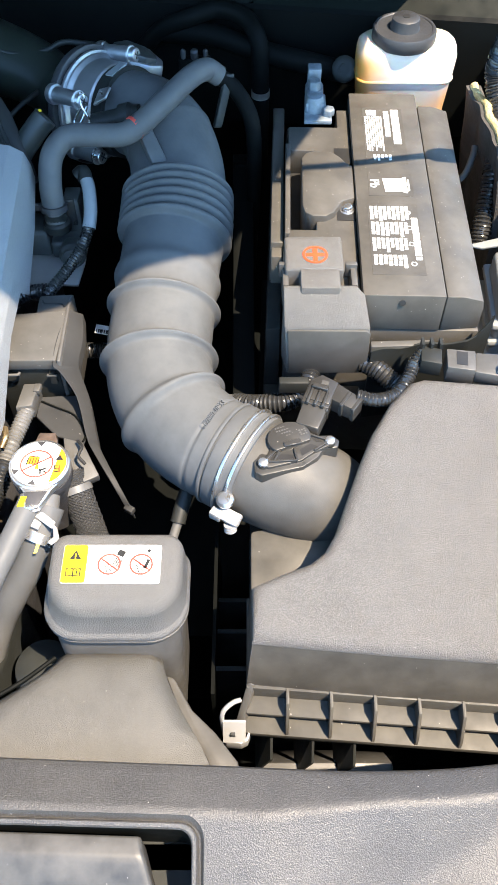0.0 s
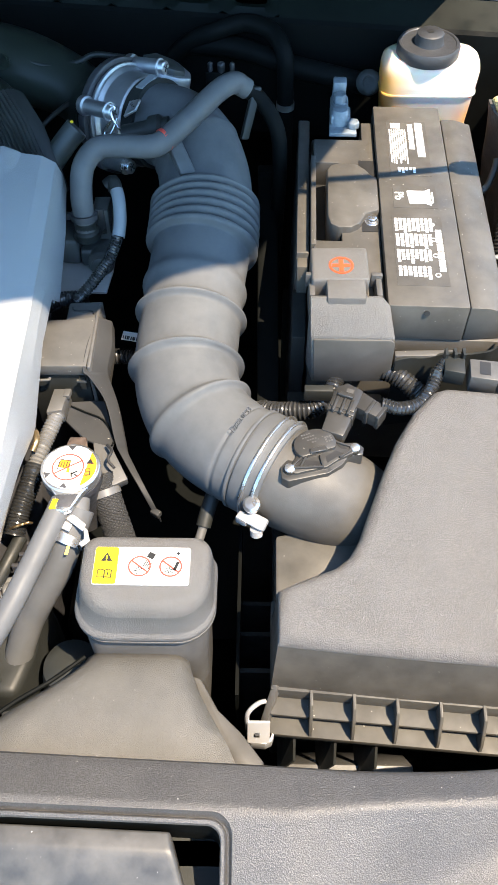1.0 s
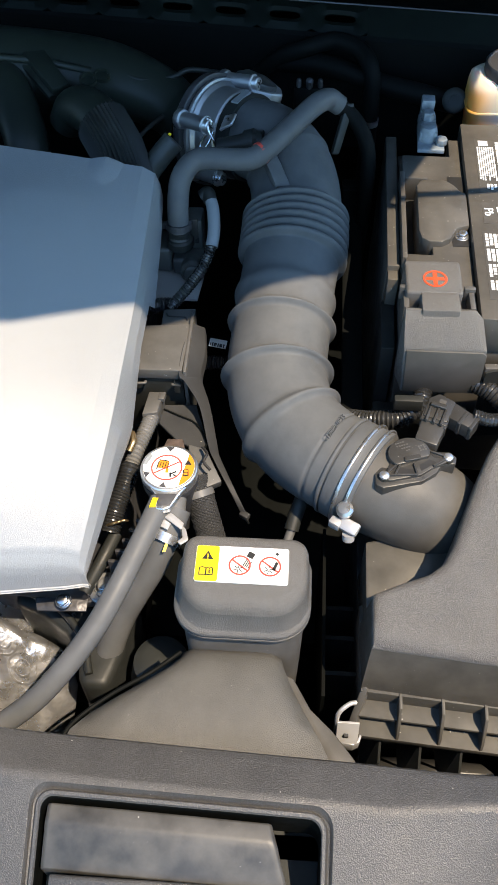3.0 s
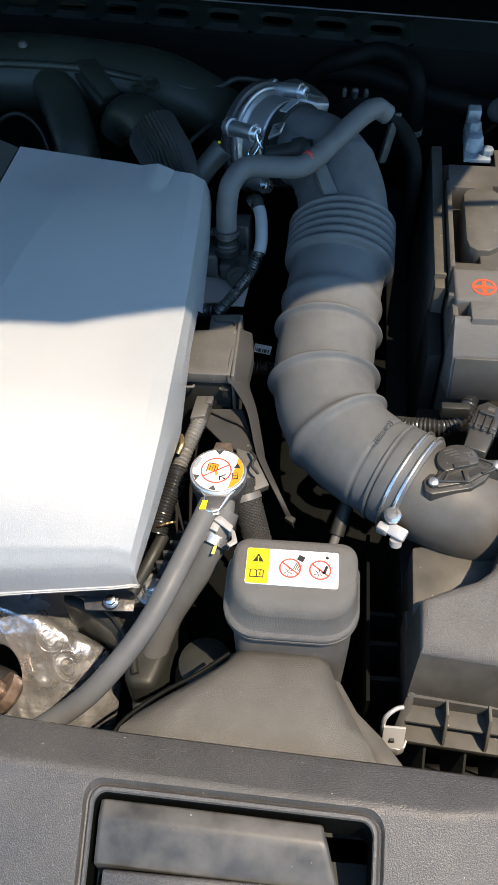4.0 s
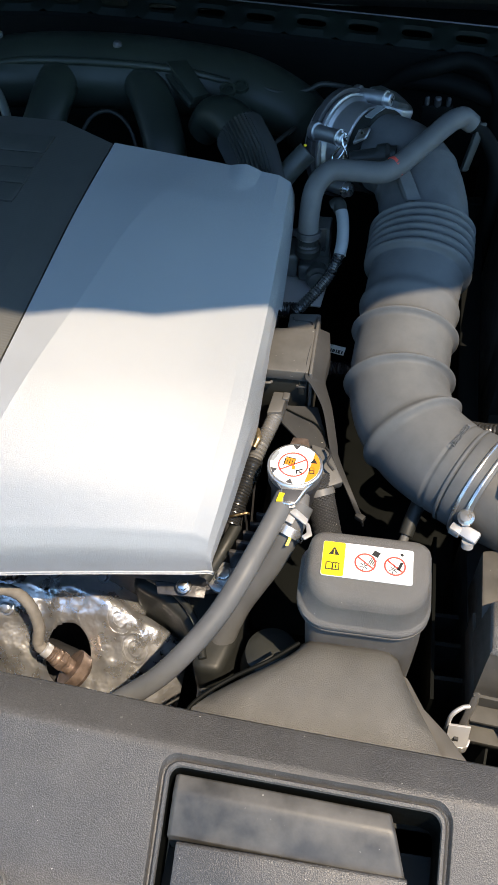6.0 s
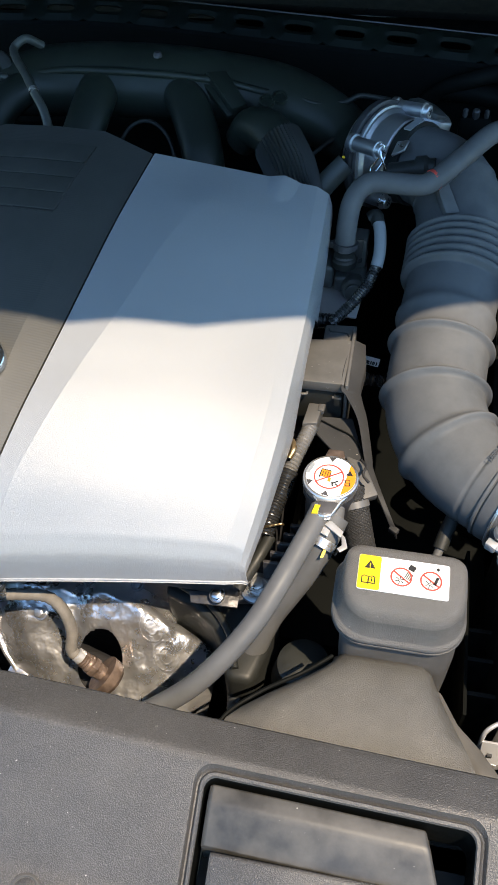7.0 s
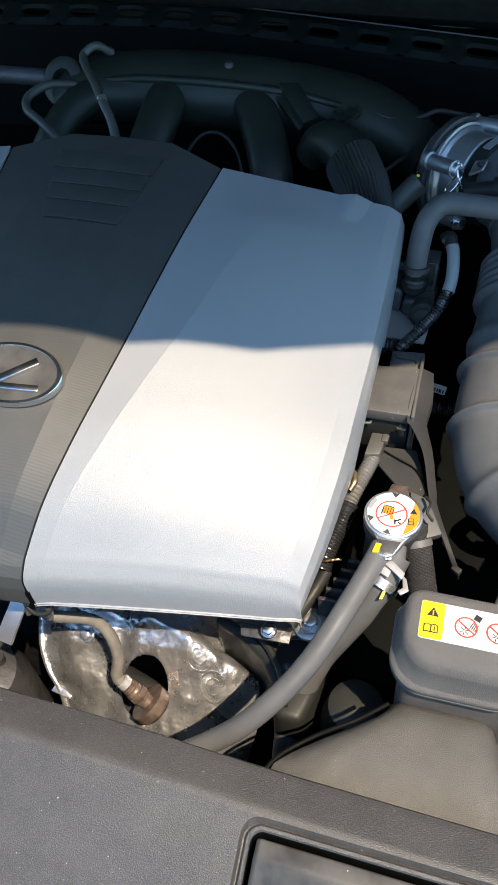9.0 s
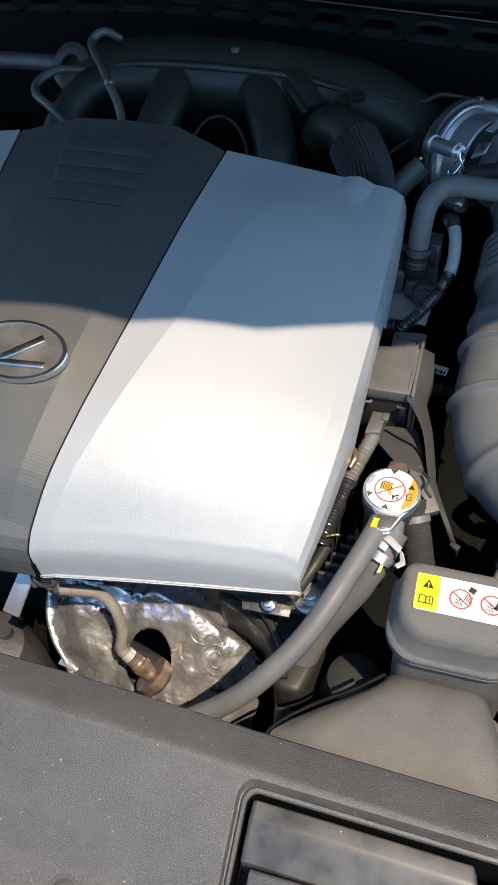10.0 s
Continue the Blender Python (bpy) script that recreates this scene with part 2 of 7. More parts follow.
def tube(points, radius=0.01, steps=8, sides=16, bm=None, ripple=None, flat=1.0, cap=True):
    """A round tube along a smooth line. ripple: function of the arc length that gives an added radius."""
    line = curve(points, steps)
    if ripple:
        fine, total = [line[0]], 0
        for a, b in zip(line, line[1:]):
            n = max(1, int(np.linalg.norm((b - a)[:3]) / ripple[1]))
            fine += [a + (b - a) * (i + 1) / n for i in range(n)]
        line = fine
    loops, s, side = [], 0.0, None
    for i, q in enumerate(line):
        a, b = line[max(i - 1, 0)], line[min(i + 1, len(line) - 1)]
        way = Vector((b - a)[:3]).normalized()
        if i:
            s += float(np.linalg.norm((q - line[i - 1])[:3]))
        if side is None:
            side = way.orthogonal().normalized() if abs(way.z) > 0.9 else way.cross(Vector((0, 0, 1))).normalized()
        side = (side - way * side.dot(way)).normalized()
        up = side.cross(way)
        r = (q[3] if len(q) > 3 else radius) + (ripple[0](s) if ripple else 0)
        loops.append([Vector(q[:3]) + side * (r * math.cos(k)) + up * (r * flat * math.sin(k)) for k in (math.tau * j / sides for j in range(sides))])
    return rings(loops, bm, cap)


def corrugated(points, radius, depth=0.0007, pitch=0.0030, sides=14, bm=None):
    return tube(points, radius, 8, sides, bm, (lambda s: depth * math.cos(math.tau * s / pitch), pitch / 4))


def lathe(profile, at, axis=(0, 0, 1), sides=28, bm=None, poly=None):
    """Turns (height, radius) pairs about an axis at a point."""
    way = Vector(axis).normalized()
    side = way.orthogonal().normalized()
    up = way.cross(side)
    loops = [[Vector(at) + way * h + side * (r * math.cos(k)) + up * (r * math.sin(k)) for k in (math.tau * j / sides for j in range(sides))] for h, r in profile]
    return rings(loops, bm)


def bolt(parent, at, axis=(0, 0, 1), r=0.006, mat=None, name="bolt", washer=True):
    bm = lathe([(0, r), (0.0012, r), (0.0012, r * 0.75)] if washer else [(0, r * 0.75), (0.0005, r * 0.75)], at, axis, 20)
    lathe([(0.001, r * 0.72), (r * 0.75, r * 0.72), (r * 0.85, r * 0.6)], at, axis, 6, bm)
    return part(name, bm, mat or ZINC, parent, bevel=r * 0.06, segments=1)


def sheet(f, nu, nv, thick=0.003, bm=None):
    """A curved sheet from f(u, v), thickened downwards."""
    bm = bm or bmesh.new()
    top = [[Vector(f(i / nu, j / nv)) for j in range(nv + 1)] for i in range(nu + 1)]
    up = [[bm.verts.new(p) for p in row] for row in top]
    low = [[bm.verts.new(p - Vector((0, 0, thick))) for p in row] for row in top]
    for i in range(nu):
        for j in range(nv):
            bm.faces.new((up[i][j], up[i + 1][j], up[i + 1][j + 1], up[i][j + 1]))
            bm.faces.new((low[i][j], low[i][j + 1], low[i + 1][j + 1], low[i + 1][j]))
    for i in range(nu):
        bm.faces.new((up[i][0], low[i][0], low[i + 1][0], up[i + 1][0]))
        bm.faces.new((up[i + 1][nv], low[i + 1][nv], low[i][nv], up[i][nv]))
    for j in range(nv):
        bm.faces.new((up[0][j + 1], low[0][j + 1], low[0][j], up[0][j]))
        bm.faces.new((up[nu][j], low[nu][j], low[nu][j + 1], up[nu][j + 1]))
    return bm


def rounded(x0, x1, y0, y1, r, n=5):
    """Plan of a rectangle with round corners, anticlockwise."""
    out = []
    for cx, cy, a in ((x1 - r, y1 - r, 0), (x0 + r, y1 - r, 90), (x0 + r, y0 + r, 180), (x1 - r, y0 + r, 270)):
        out += [(cx + r * math.cos(radians(a + 90 * i / n)), cy + r * math.sin(radians(a + 90 * i / n))) for i in range(n + 1)]
    return out


def writing(name, text, size, m, mat, parent, depth=0.0003):
    """Letters in the built-in font as a mesh, laid out by the pose m."""
    c = bpy.data.curves.new(name, "FONT")
    c.body, c.size, c.extrude, c.align_x, c.align_y = text, size, depth, "CENTER", "CENTER"
    ob = new(name, c)
    bpy.context.view_layer.update()
    me = bpy.data.meshes.new_from_object(ob.evaluated_get(bpy.context.evaluated_depsgraph_get()))
    bpy.data.objects.remove(ob)
    bm = bmesh.new()
    bm.from_mesh(me)
    bm.transform(m)
    return part(name, bm, mat, parent)


def lerp(a, b, s):
    return tuple(p + (q - p) * s for p, q in zip(a, b))


def along(keys, s):
    """Linear reading of keyed (s, value...) rows."""
    for a, b in zip(keys, keys[1:]):
        if s <= b[0]:
            return lerp(a[1:], b[1:], (s - a[0]) / (b[0] - a[0]))
    return keys[-1][1:]


def inset(poly, d):
    """A closed plan moved inwards by d along its corners' mean normals (plan anticlockwise)."""
    area = sum(a[0] * b[1] - b[0] * a[1] for a, b in zip(poly, poly[1:] + poly[:1]))
    sign = 1 if area > 0 else -1
    out = []
    for a, b, c in zip(poly[-1:] + poly[:-1], poly, poly[1:] + poly[:1]):
        p, q = Vector((b[0] - a[0], b[1] - a[1])).normalized(), Vector((c[0] - b[0], c[1] - b[1])).normalized()
        n = Vector((-(p.y + q.y), p.x + q.x)) * sign
        n = n / max(0.5, n.length_squared / 2)
        out.append((b[0] + n.x * d, b[1] + n.y * d))
    return out


def smooth(keys, s):
    """Smooth reading of keyed (s, value...) rows."""
    for i, (a, b) in enumerate(zip(keys, keys[1:])):
        if s <= b[0]:
            o, e = keys[max(i - 1, 0)], keys[min(i + 2, len(keys) - 1)]
            w = b[0] - a[0]
            t = (s - a[0]) / w
            out = []
            for j in range(1, len(a)):
                m0 = (b[j] - o[j]) / (b[0] - o[0]) * w
                m1 = (e[j] - a[j]) / (e[0] - a[0]) * w
                out.append((2 * t ** 3 - 3 * t * t + 1) * a[j] + (t ** 3 - 2 * t * t + t) * m0 + (3 * t * t - 2 * t ** 3) * b[j] + (t ** 3 - t * t) * m1)
            return tuple(out)
    return keys[-1][1:]


# ---- the setting: ground, bay, hood ----
bm = bmesh.new()
bmesh.ops.create_grid(bm, x_segments=8, y_segments=8, size=1500)
tagged(part("ground", bm, ASPHALT), "dark grey asphalt under and around the car", "ground", kind="structure")

MID = -0.498                                   # the car's middle line
# undertray colour is near-black to stand in for the shade deep in the bay
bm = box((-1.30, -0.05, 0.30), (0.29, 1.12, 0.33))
tagged(part("undertray", bm, PAINTSHADE), "black undertray closing the engine bay below", "undertray", kind="structure")
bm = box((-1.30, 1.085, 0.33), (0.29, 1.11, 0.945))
tagged(part("firewall", bm, PAINTSHADE), "dark firewall at the back of the engine bay", "firewall", kind="structure")
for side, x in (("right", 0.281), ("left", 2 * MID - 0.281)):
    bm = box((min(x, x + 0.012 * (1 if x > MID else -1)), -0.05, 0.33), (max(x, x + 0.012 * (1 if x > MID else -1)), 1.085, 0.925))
    tagged(part("inner_fender_" + side, bm, PAINTSHADE), "dark inner fender wall of the engine bay", "inner fender", kind="structure")


def fender(name, sign):
    """Outer wing: a crowned panel that falls away to the road side."""
    x0 = MID + sign * (0.286 - MID)
    f = lambda u, v: (x0 + sign * 0.28 * u, -0.2 + 1.5 * v, 0.925 + 0.03 * v - 0.02 * u - 0.10 * u ** 3)
    ob = part(name, sheet(f, 10, 12, 0.004), PAINTSHADE)
    return tagged(ob, "painted front fender beside the open engine bay", "fender", kind="structure")


fender("fender_right", 1)
fender("fender_left", -1)

# cowl panel behind the engine, with a row of oval holes in its flange
cowl = tagged(new("cowl"), "dark painted cowl panel with a row of oval holes", "cowl panel", kind="structure")
cowl.location = (MID, 1.0, 0.95)
HOLES = [-0.2246 + 0.0655 * i for i in range(-12, 4)]


def cowl_line(x):
    """The cowl bows back towards the car's middle."""
    return 1.0255 - 0.128 * (math.hypot(x + 0.56, 0.06) - 0.14)


def cowl_flange():
    """A sloping flange pierced by long rounded holes."""
    bm = bmesh.new()
    at = lambda x, s: (x, cowl_line(x) - 0.0135 + 0.0245 * s, 0.9625 + 0.0225 * s)
    ends = [(HOLES[0] - 0.262, HOLES[0] - 0.03275)] + [(x - 0.03275, x + 0.03275) for x in HOLES] + [(HOLES[-1] + 0.03275, 0.288)]
    for a, b in (ends[0], ends[-1]):
        bm.faces.new([bm.verts.new(at(x, q)) for x, q in ((a, 0), (b, 0), (b, 1), (a, 1))])
    wide, tall, step = 0.0185, 0.13, 0.03275
    for x in HOLES:
        n = 28
        inner, rim, outer = [], [], []
        for k in range(n):
            w = math.tau * k / n
            c, d = math.cos(w), math.sin(w)
            u, v = math.copysign(abs(c) ** 0.62, c), math.copysign(abs(d) ** 0.62, d)
            inner.append(bm.verts.new(at(x + wide * u, 0.52 + tall * v)))
            p = at(x + (wide + 0.006) * u, 0.52 + (tall + 0.13) * v)
            rim.append(bm.verts.new((p[0], p[1] - 0.0016, p[2] + 0.0016)))
            m = max(abs(c), abs(d))
            outer.append(bm.verts.new(at(x + step * c / m, 0.5 + 0.5 * d / m)))
        for k in range(n):
            for a, b in ((outer, rim), (rim, inner)):
                bm.faces.new((a[k], a[(k + 1) % n], b[(k + 1) % n], b[k]))
    bmesh.ops.remove_doubles(bm, verts=bm.verts, dist=1e-5)
    ex = bmesh.ops.extrude_face_region(bm, geom=bm.faces[:])
    bmesh.ops.translate(bm, vec=(0, 0.0015, -0.002), verts=[v for v in ex["geom"] if isinstance(v, bmesh.types.BMVert)])
    return bm


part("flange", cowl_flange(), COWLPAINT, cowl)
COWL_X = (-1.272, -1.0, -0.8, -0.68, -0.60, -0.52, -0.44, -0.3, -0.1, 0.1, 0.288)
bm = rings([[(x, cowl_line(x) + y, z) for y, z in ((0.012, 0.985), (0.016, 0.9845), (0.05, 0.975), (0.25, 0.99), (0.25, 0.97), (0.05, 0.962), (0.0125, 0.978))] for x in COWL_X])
part("shelf", bm, PAINTSHADE, cowl)
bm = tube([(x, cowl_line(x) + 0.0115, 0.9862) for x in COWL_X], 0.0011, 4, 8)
part("edge", bm, METALDARK, cowl, "thin lighter edge along the top of the cowl flange")
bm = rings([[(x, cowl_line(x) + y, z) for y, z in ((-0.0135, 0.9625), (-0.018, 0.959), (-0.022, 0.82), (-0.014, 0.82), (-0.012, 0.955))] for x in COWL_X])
part("drop_panel", bm, PAINTSHADE, cowl)

# hood, propped open over the back of the bay
TH = radians(47)


def hood_point(x, s, lift=0.0):
    return (x, 1.02 - s * math.cos(TH) + lift * math.sin(TH), 0.98 + s * math.sin(TH) + lift * math.cos(TH))


HOOD_EDGE = [(0.278, 0.035), (0.270, 0.10), (0.244, 0.15), (0.231, 0.28), (0.233, 0.33), (0.248, 0.41), (0.254, 0.47), (0.256, 0.55), (0.263, 0.69), (0.270, 0.80), (0.274, 0.93), (0.268, 0.962), (0.250, 0.992), (0.231, 1.007), (0.202, 1.022), (0.165, 1.056),
             (0.128, 1.096), (0.093, 1.143), (0.052, 1.197), (-0.002, 1.218), (-0.047, 1.244), (-0.115, 1.240), (-0.17, 1.252), (-0.35, 1.257)]
outline = HOOD_EDGE + [(2 * MID - x, s) for x, s in reversed(HOOD_EDGE)]
hood = thing("hood", hood_point(MID, 0.0), "raised painted hood, propped open", "hood")
skin = [(x, s - 0.058 if s < 0.04 else s) for x, s in outline]       # the outer skin reaches farther back
part("outer_skin", rings([[hood_point(x, s, 0.022) for x, s in skin], [hood_point(x, s, 0.018) for x, s in skin]]), HOODPAINT, hood)
part("inner_panel", rings([[hood_point(MID + (x - MID) * 0.985, 0.0 + s * 0.985, 0.0175) for x, s in outline],
                           [hood_point(MID + (x - MID) * 0.95, 0.0 + s * 0.96, 0.0) for x, s in outline]]), DARK, hood, "black inner hood panel", bevel=0.004)
strut = thing("hood_strut", (0.272, 0.72, 0.90), "black gas strut holding the hood open", "gas strut")
part("cylinder", tube([(0.268, 0.735, 0.92), (0.266, 0.70, 1.02), (0.264, 0.655, 1.14)], 0.0105, 4, 14), DARK, strut)
part("rod", tube([(0.264, 0.655, 1.14), (0.258, 0.58, 1.36), (0.253, 0.505, 1.60)], 0.0045, 4, 12), CHROME, strut)
part("ball_joint", lathe([(-0.012, 0.006), (-0.008, 0.012), (0.006, 0.012), (0.012, 0.005)], (0.268, 0.737, 0.915), (0.2, 0.1, 1)), DARK, strut)


# ---- radiator shroud across the front ----
BACK = [(-1.2, 0.195), (-0.44, 0.1695), (-0.32, 0.1650), (-0.24, 0.1602), (-0.156, 0.1568), (-0.09, 0.1542), (-0.015, 0.1516), (0.022, 0.1500), (0.058, 0.1486), (0.095, 0.1486), (0.132, 0.1500), (0.1625, 0.1528), (0.27, 0.164)]


def back_edge(x):
    return smooth(BACK, x)[0]


SHROUD_PROFILE = [(-0.004, -0.060), (0.0, -0.006), (0.002, -0.0024), (0.006, -0.0010), (0.018, 0.0018), (0.029, 0.0040), (0.0335, 0.0036), (0.0385, 0.0010), (0.060, -0.0090), (0.107, -0.0312), (0.20, -0.0720)]
RX0, RX1, RY0, RY1 = -0.2300, -0.0275, 0.026, 0.1225


def skew(x):
    """The recess runs a little askew to the car."""
    return -0.028 * (x + 0.126)


def soft_ramp(e, r=0.004):
    return 0.0 if e < -r else e if e > r else (e + r) ** 2 / (4 * r)


def shroud_z(x, y):
    d = max(-0.00399, back_edge(x) - y)
    narrow = along([(-2.0, 1.0), (0.01, 1.0), (0.038, 1.16), (0.09, 1.44), (0.4, 1.44)], x)[0]
    d = d * narrow if d > 0 else d
    z = 0.866 + along(SHROUD_PROFILE, d)[0] + 0.006 * max(0, -x - 0.2)
    z += 0.40 * soft_ramp(0.0844 + 0.447 * (x - 0.101) - y) * min(1.0, max(0.0, x / 0.06))
    return z + 0.28 * soft_ramp(0.0445 - y) * min(1.0, max(0.0, (-0.24 - x) / 0.04))


def shroud_surface():
    """The crowned top with a real opening for the recess."""
    bm = bmesh.new()
    xs = sorted({round(x, 4) for x in [-1.2 + 0.05 * i for i in range(20)] + [-0.02 + 0.0075 * i for i in range(38)] + [RX0, RX1, -0.21, -0.04, -0.12, -0.075, -0.165] + [-0.42 + 0.02 * i for i in range(10)]})
    ds = [-0.004, 0.0, 0.001, 0.002, 0.004, 0.006, 0.009, 0.013, 0.017, 0.020, 0.0235, 0.027, 0.0305, 0.034]
    hole = [RY1 + 0.004, RY1 + 0.002, RY1, 0.1195, 0.1165, 0.1135, 0.1105, 0.1075, 0.104, 0.1005, 0.097, 0.0935, 0.09, 0.0865, 0.083, 0.0795, 0.076, 0.073, 0.07, 0.0665, 0.063, 0.060, 0.057, 0.0545, 0.052, 0.050, 0.048, 0.046, 0.044, 0.042, 0.040, 0.0365, 0.033, RY0, RY0 - 0.003]
    rows = []
    for x in xs:
        b, k = back_edge(x), skew(x)
        gap = (b - RY1 - k - 0.0055) / 0.034
        ys = [b - (d * gap if d > 0.006 else d) for d in ds] + [y + k for y in hole] + [0.0, -0.05, -0.12, -0.2]
        rows.append([bm.verts.new((x, y, shroud_z(x, y))) for y in ys])
    for i, (a, b) in enumerate(zip(rows, rows[1:])):
        for j in range(len(a) - 1):
            x, y = (xs[i] + xs[i + 1]) / 2, (a[j].co.y + a[j + 1].co.y + b[j].co.y + b[j + 1].co.y) / 4
            if not (RX0 < x < RX1 and RY0 < y - skew(x) < RY1):
                bm.faces.new((a[j], a[j + 1], b[j + 1], b[j]))
    loose = [v for v in bm.verts if not v.link_faces]
    bmesh.ops.delete(bm, geom=loose, context="VERTS")
    return bm


shroud = tagged(new("radiator_shroud"), "long grained black plastic shroud over the radiator", "radiator shroud")
shroud.location = (-0.3, 0.08, 0.80)
part("top_panel", shroud_surface(), SHROUD, shroud)
rim_loops = []
for d, r, dz in ((-0.001, 0.0004, -0.0003), (0.0003, 0.013, -0.0003), (0.0022, 0.012, -0.0040), (0.0034, 0.0115, -0.0044), (0.0044, 0.011, -0.0012), (0.0052, 0.0105, -0.0004), (0.0072, 0.009, -0.0003), (0.0080, 0.0085, -0.0016)):
    rim_loops.append([(x, y + skew(x), shroud_z(x, y + skew(x)) + dz) for x, y in rounded(RX0 + d, RX1 - d, RY0 + d, RY1 - d, r, 6)])
part("recess_rim", rings(rim_loops, None, cap=False), SHROUD, shroud, sharp=32)
# inner wall of the shroud plastic, its shadow put in as a near-black colour
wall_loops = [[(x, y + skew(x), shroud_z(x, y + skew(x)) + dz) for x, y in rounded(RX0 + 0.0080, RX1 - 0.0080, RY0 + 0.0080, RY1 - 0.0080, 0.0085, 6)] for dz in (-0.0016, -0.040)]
part("recess_wall", rings(wall_loops, None, cap=False), PAINTSHADE, shroud)
PANEL = ((0.1118, 0.825), (0.1118, 0.8585), (0.1106, 0.8600), (0.1060, 0.8598), (0.1015, 0.8598), (0.0985, 0.8592), (0.0955, 0.8572), (0.0740, 0.8468), (0.0735, 0.815))
right_end = lambda y: -0.0680 + (0.1118 - y) * 0.33
bm = rings([[(lx if lx < -0.1 else right_end(y) + dx, y + skew(lx if lx < -0.1 else -0.066) - 0.0002, z + dz) for y, z in PANEL] for lx, dx, dz in ((-0.2185, 0, -0.003), (-0.2155, 0, 0), (-0.16, 0, 0.0004), (0, -0.006, 0), (0, -0.002, -0.0006), (0, 0, -0.003))])
part("recess_panel", bm, SHEET, shroud, "smooth satin grey moulded panel in the recess", bevel=0.0008)
bm = rings([[(x, y, z) for y, z in ((0.0732, 0.8490), (0.0710, 0.8505), (0.036, 0.8350), (0.036, 0.805), (0.0732, 0.805))] for x in (-0.2105, -0.12, -0.055)])
part("recess_step", bm, SHROUD, shroud, bevel=0.0015)
clip_at = Vector((-0.334, 0.030, shroud_z(-0.334, 0.030)))
push = thing("push_clip", clip_at, "round black push clip set into the shroud", "push clip")
part("rim", lathe([(-0.004, 0.0112), (0.0012, 0.0112), (0.0018, 0.0104), (0.0018, 0.0094), (0.0008, 0.0088), (-0.004, 0.0088)], clip_at, (0, -0.1, 1), 32), PLASTIC, push)
part("head", lathe([(-0.003, 0.0086), (0.0002, 0.0086), (0.0008, 0.0076)], clip_at, (0, -0.1, 1), 28), SHROUD, push)
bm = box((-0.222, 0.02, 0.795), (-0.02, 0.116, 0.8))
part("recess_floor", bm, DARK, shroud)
bm = box((-1.2, 0.10, 0.34), (0.26, 0.125, 0.80))
part("radiator_core", bm, DARK, shroud)

# ---- air inlet box with the warning label ----
inlet = thing("air_inlet", (-0.1, 0.24, 0.70), "grained black plastic air inlet with flared mouth and capped box", "air inlet")


def front_round(x0, x1, y0, y1, back, front, n=8):
    """Plan of a rectangle with its own corner radii at the back and at the front."""
    out = []
    for cx, cy, a, r in ((x1 - back, y1 - back, 0, back), (x0 + back, y1 - back, 90, back), (x0 + front, y0 + front, 180, front), (x1 - front, y0 + front, 270, front)):
        out += [(cx + r * math.cos(radians(a + 90 * i / n)), cy + r * math.sin(radians(a + 90 * i / n))) for i in range(n + 1)]
    return out


CAP = ((0.8890, -0.1370, -0.0570, 0.2610, 0.3035, 0.009), (0.8884, -0.1403, -0.0537, 0.2570, 0.3070, 0.0105), (0.8868, -0.1430, -0.0510, 0.2535, 0.3095, 0.0115), (0.8838, -0.1448, -0.0492, 0.2508, 0.3112, 0.012), (0.8800, -0.1457, -0.0482, 0.2495, 0.3120, 0.013),
       (0.8780, -0.1460, -0.0480, 0.2490, 0.3122, 0.013), (0.8590, -0.1488, -0.0465, 0.2444, 0.3130, 0.014), (0.8580, -0.1495, -0.0461, 0.2434, 0.3133, 0.014), (0.8572, -0.1512, -0.0450, 0.2416, 0.3140, 0.015), (0.8556, -0.1520, -0.0446, 0.2404, 0.3144, 0.015), (0.8540, -0.1520, -0.0446, 0.2404, 0.3144, 0.015),
       (0.8530, -0.1490, -0.0466, 0.2440, 0.3130, 0.015), (0.8518, -0.1490, -0.0466, 0.2440, 0.3130, 0.015), (0.8508, -0.1518, -0.0447, 0.2406, 0.3142, 0.015), (0.8490, -0.1518, -0.0447, 0.2406, 0.3142, 0.015), (0.8482, -0.1450, -0.0500, 0.247, 0.311, 0.014))
cap_loop = lambda z, x0, x1, y0, y1, r: [(x, y, z - (0.004 * max(0, 0.275 - y) / 0.03 * min(1, max(0, (z - 0.870) / 0.01)))) for x, y in front_round(x0, x1, y0, y1, r, 0.0285)]
part("cap", rings([cap_loop(*c) for c in CAP[:6]]), CAPGRAIN, inlet, sharp=48)
part("cap_rim", rings([cap_loop(*c) for c in CAP[5:]]), CAPWALL, inlet, sharp=40)
bm = rings([[(x, y, z) for x, y in rounded(x0, x1, y0, 0.31, 0.012)] for z, x0, x1, y0 in ((0.851, -0.144, -0.050, 0.2480), (0.834, -0.143, -0.0505, 0.2420), (0.80, -0.142, -0.0515, 0.2400), (0.70, -0.138, -0.054, 0.24))])
part("neck", bm, PLASTIC, inlet)


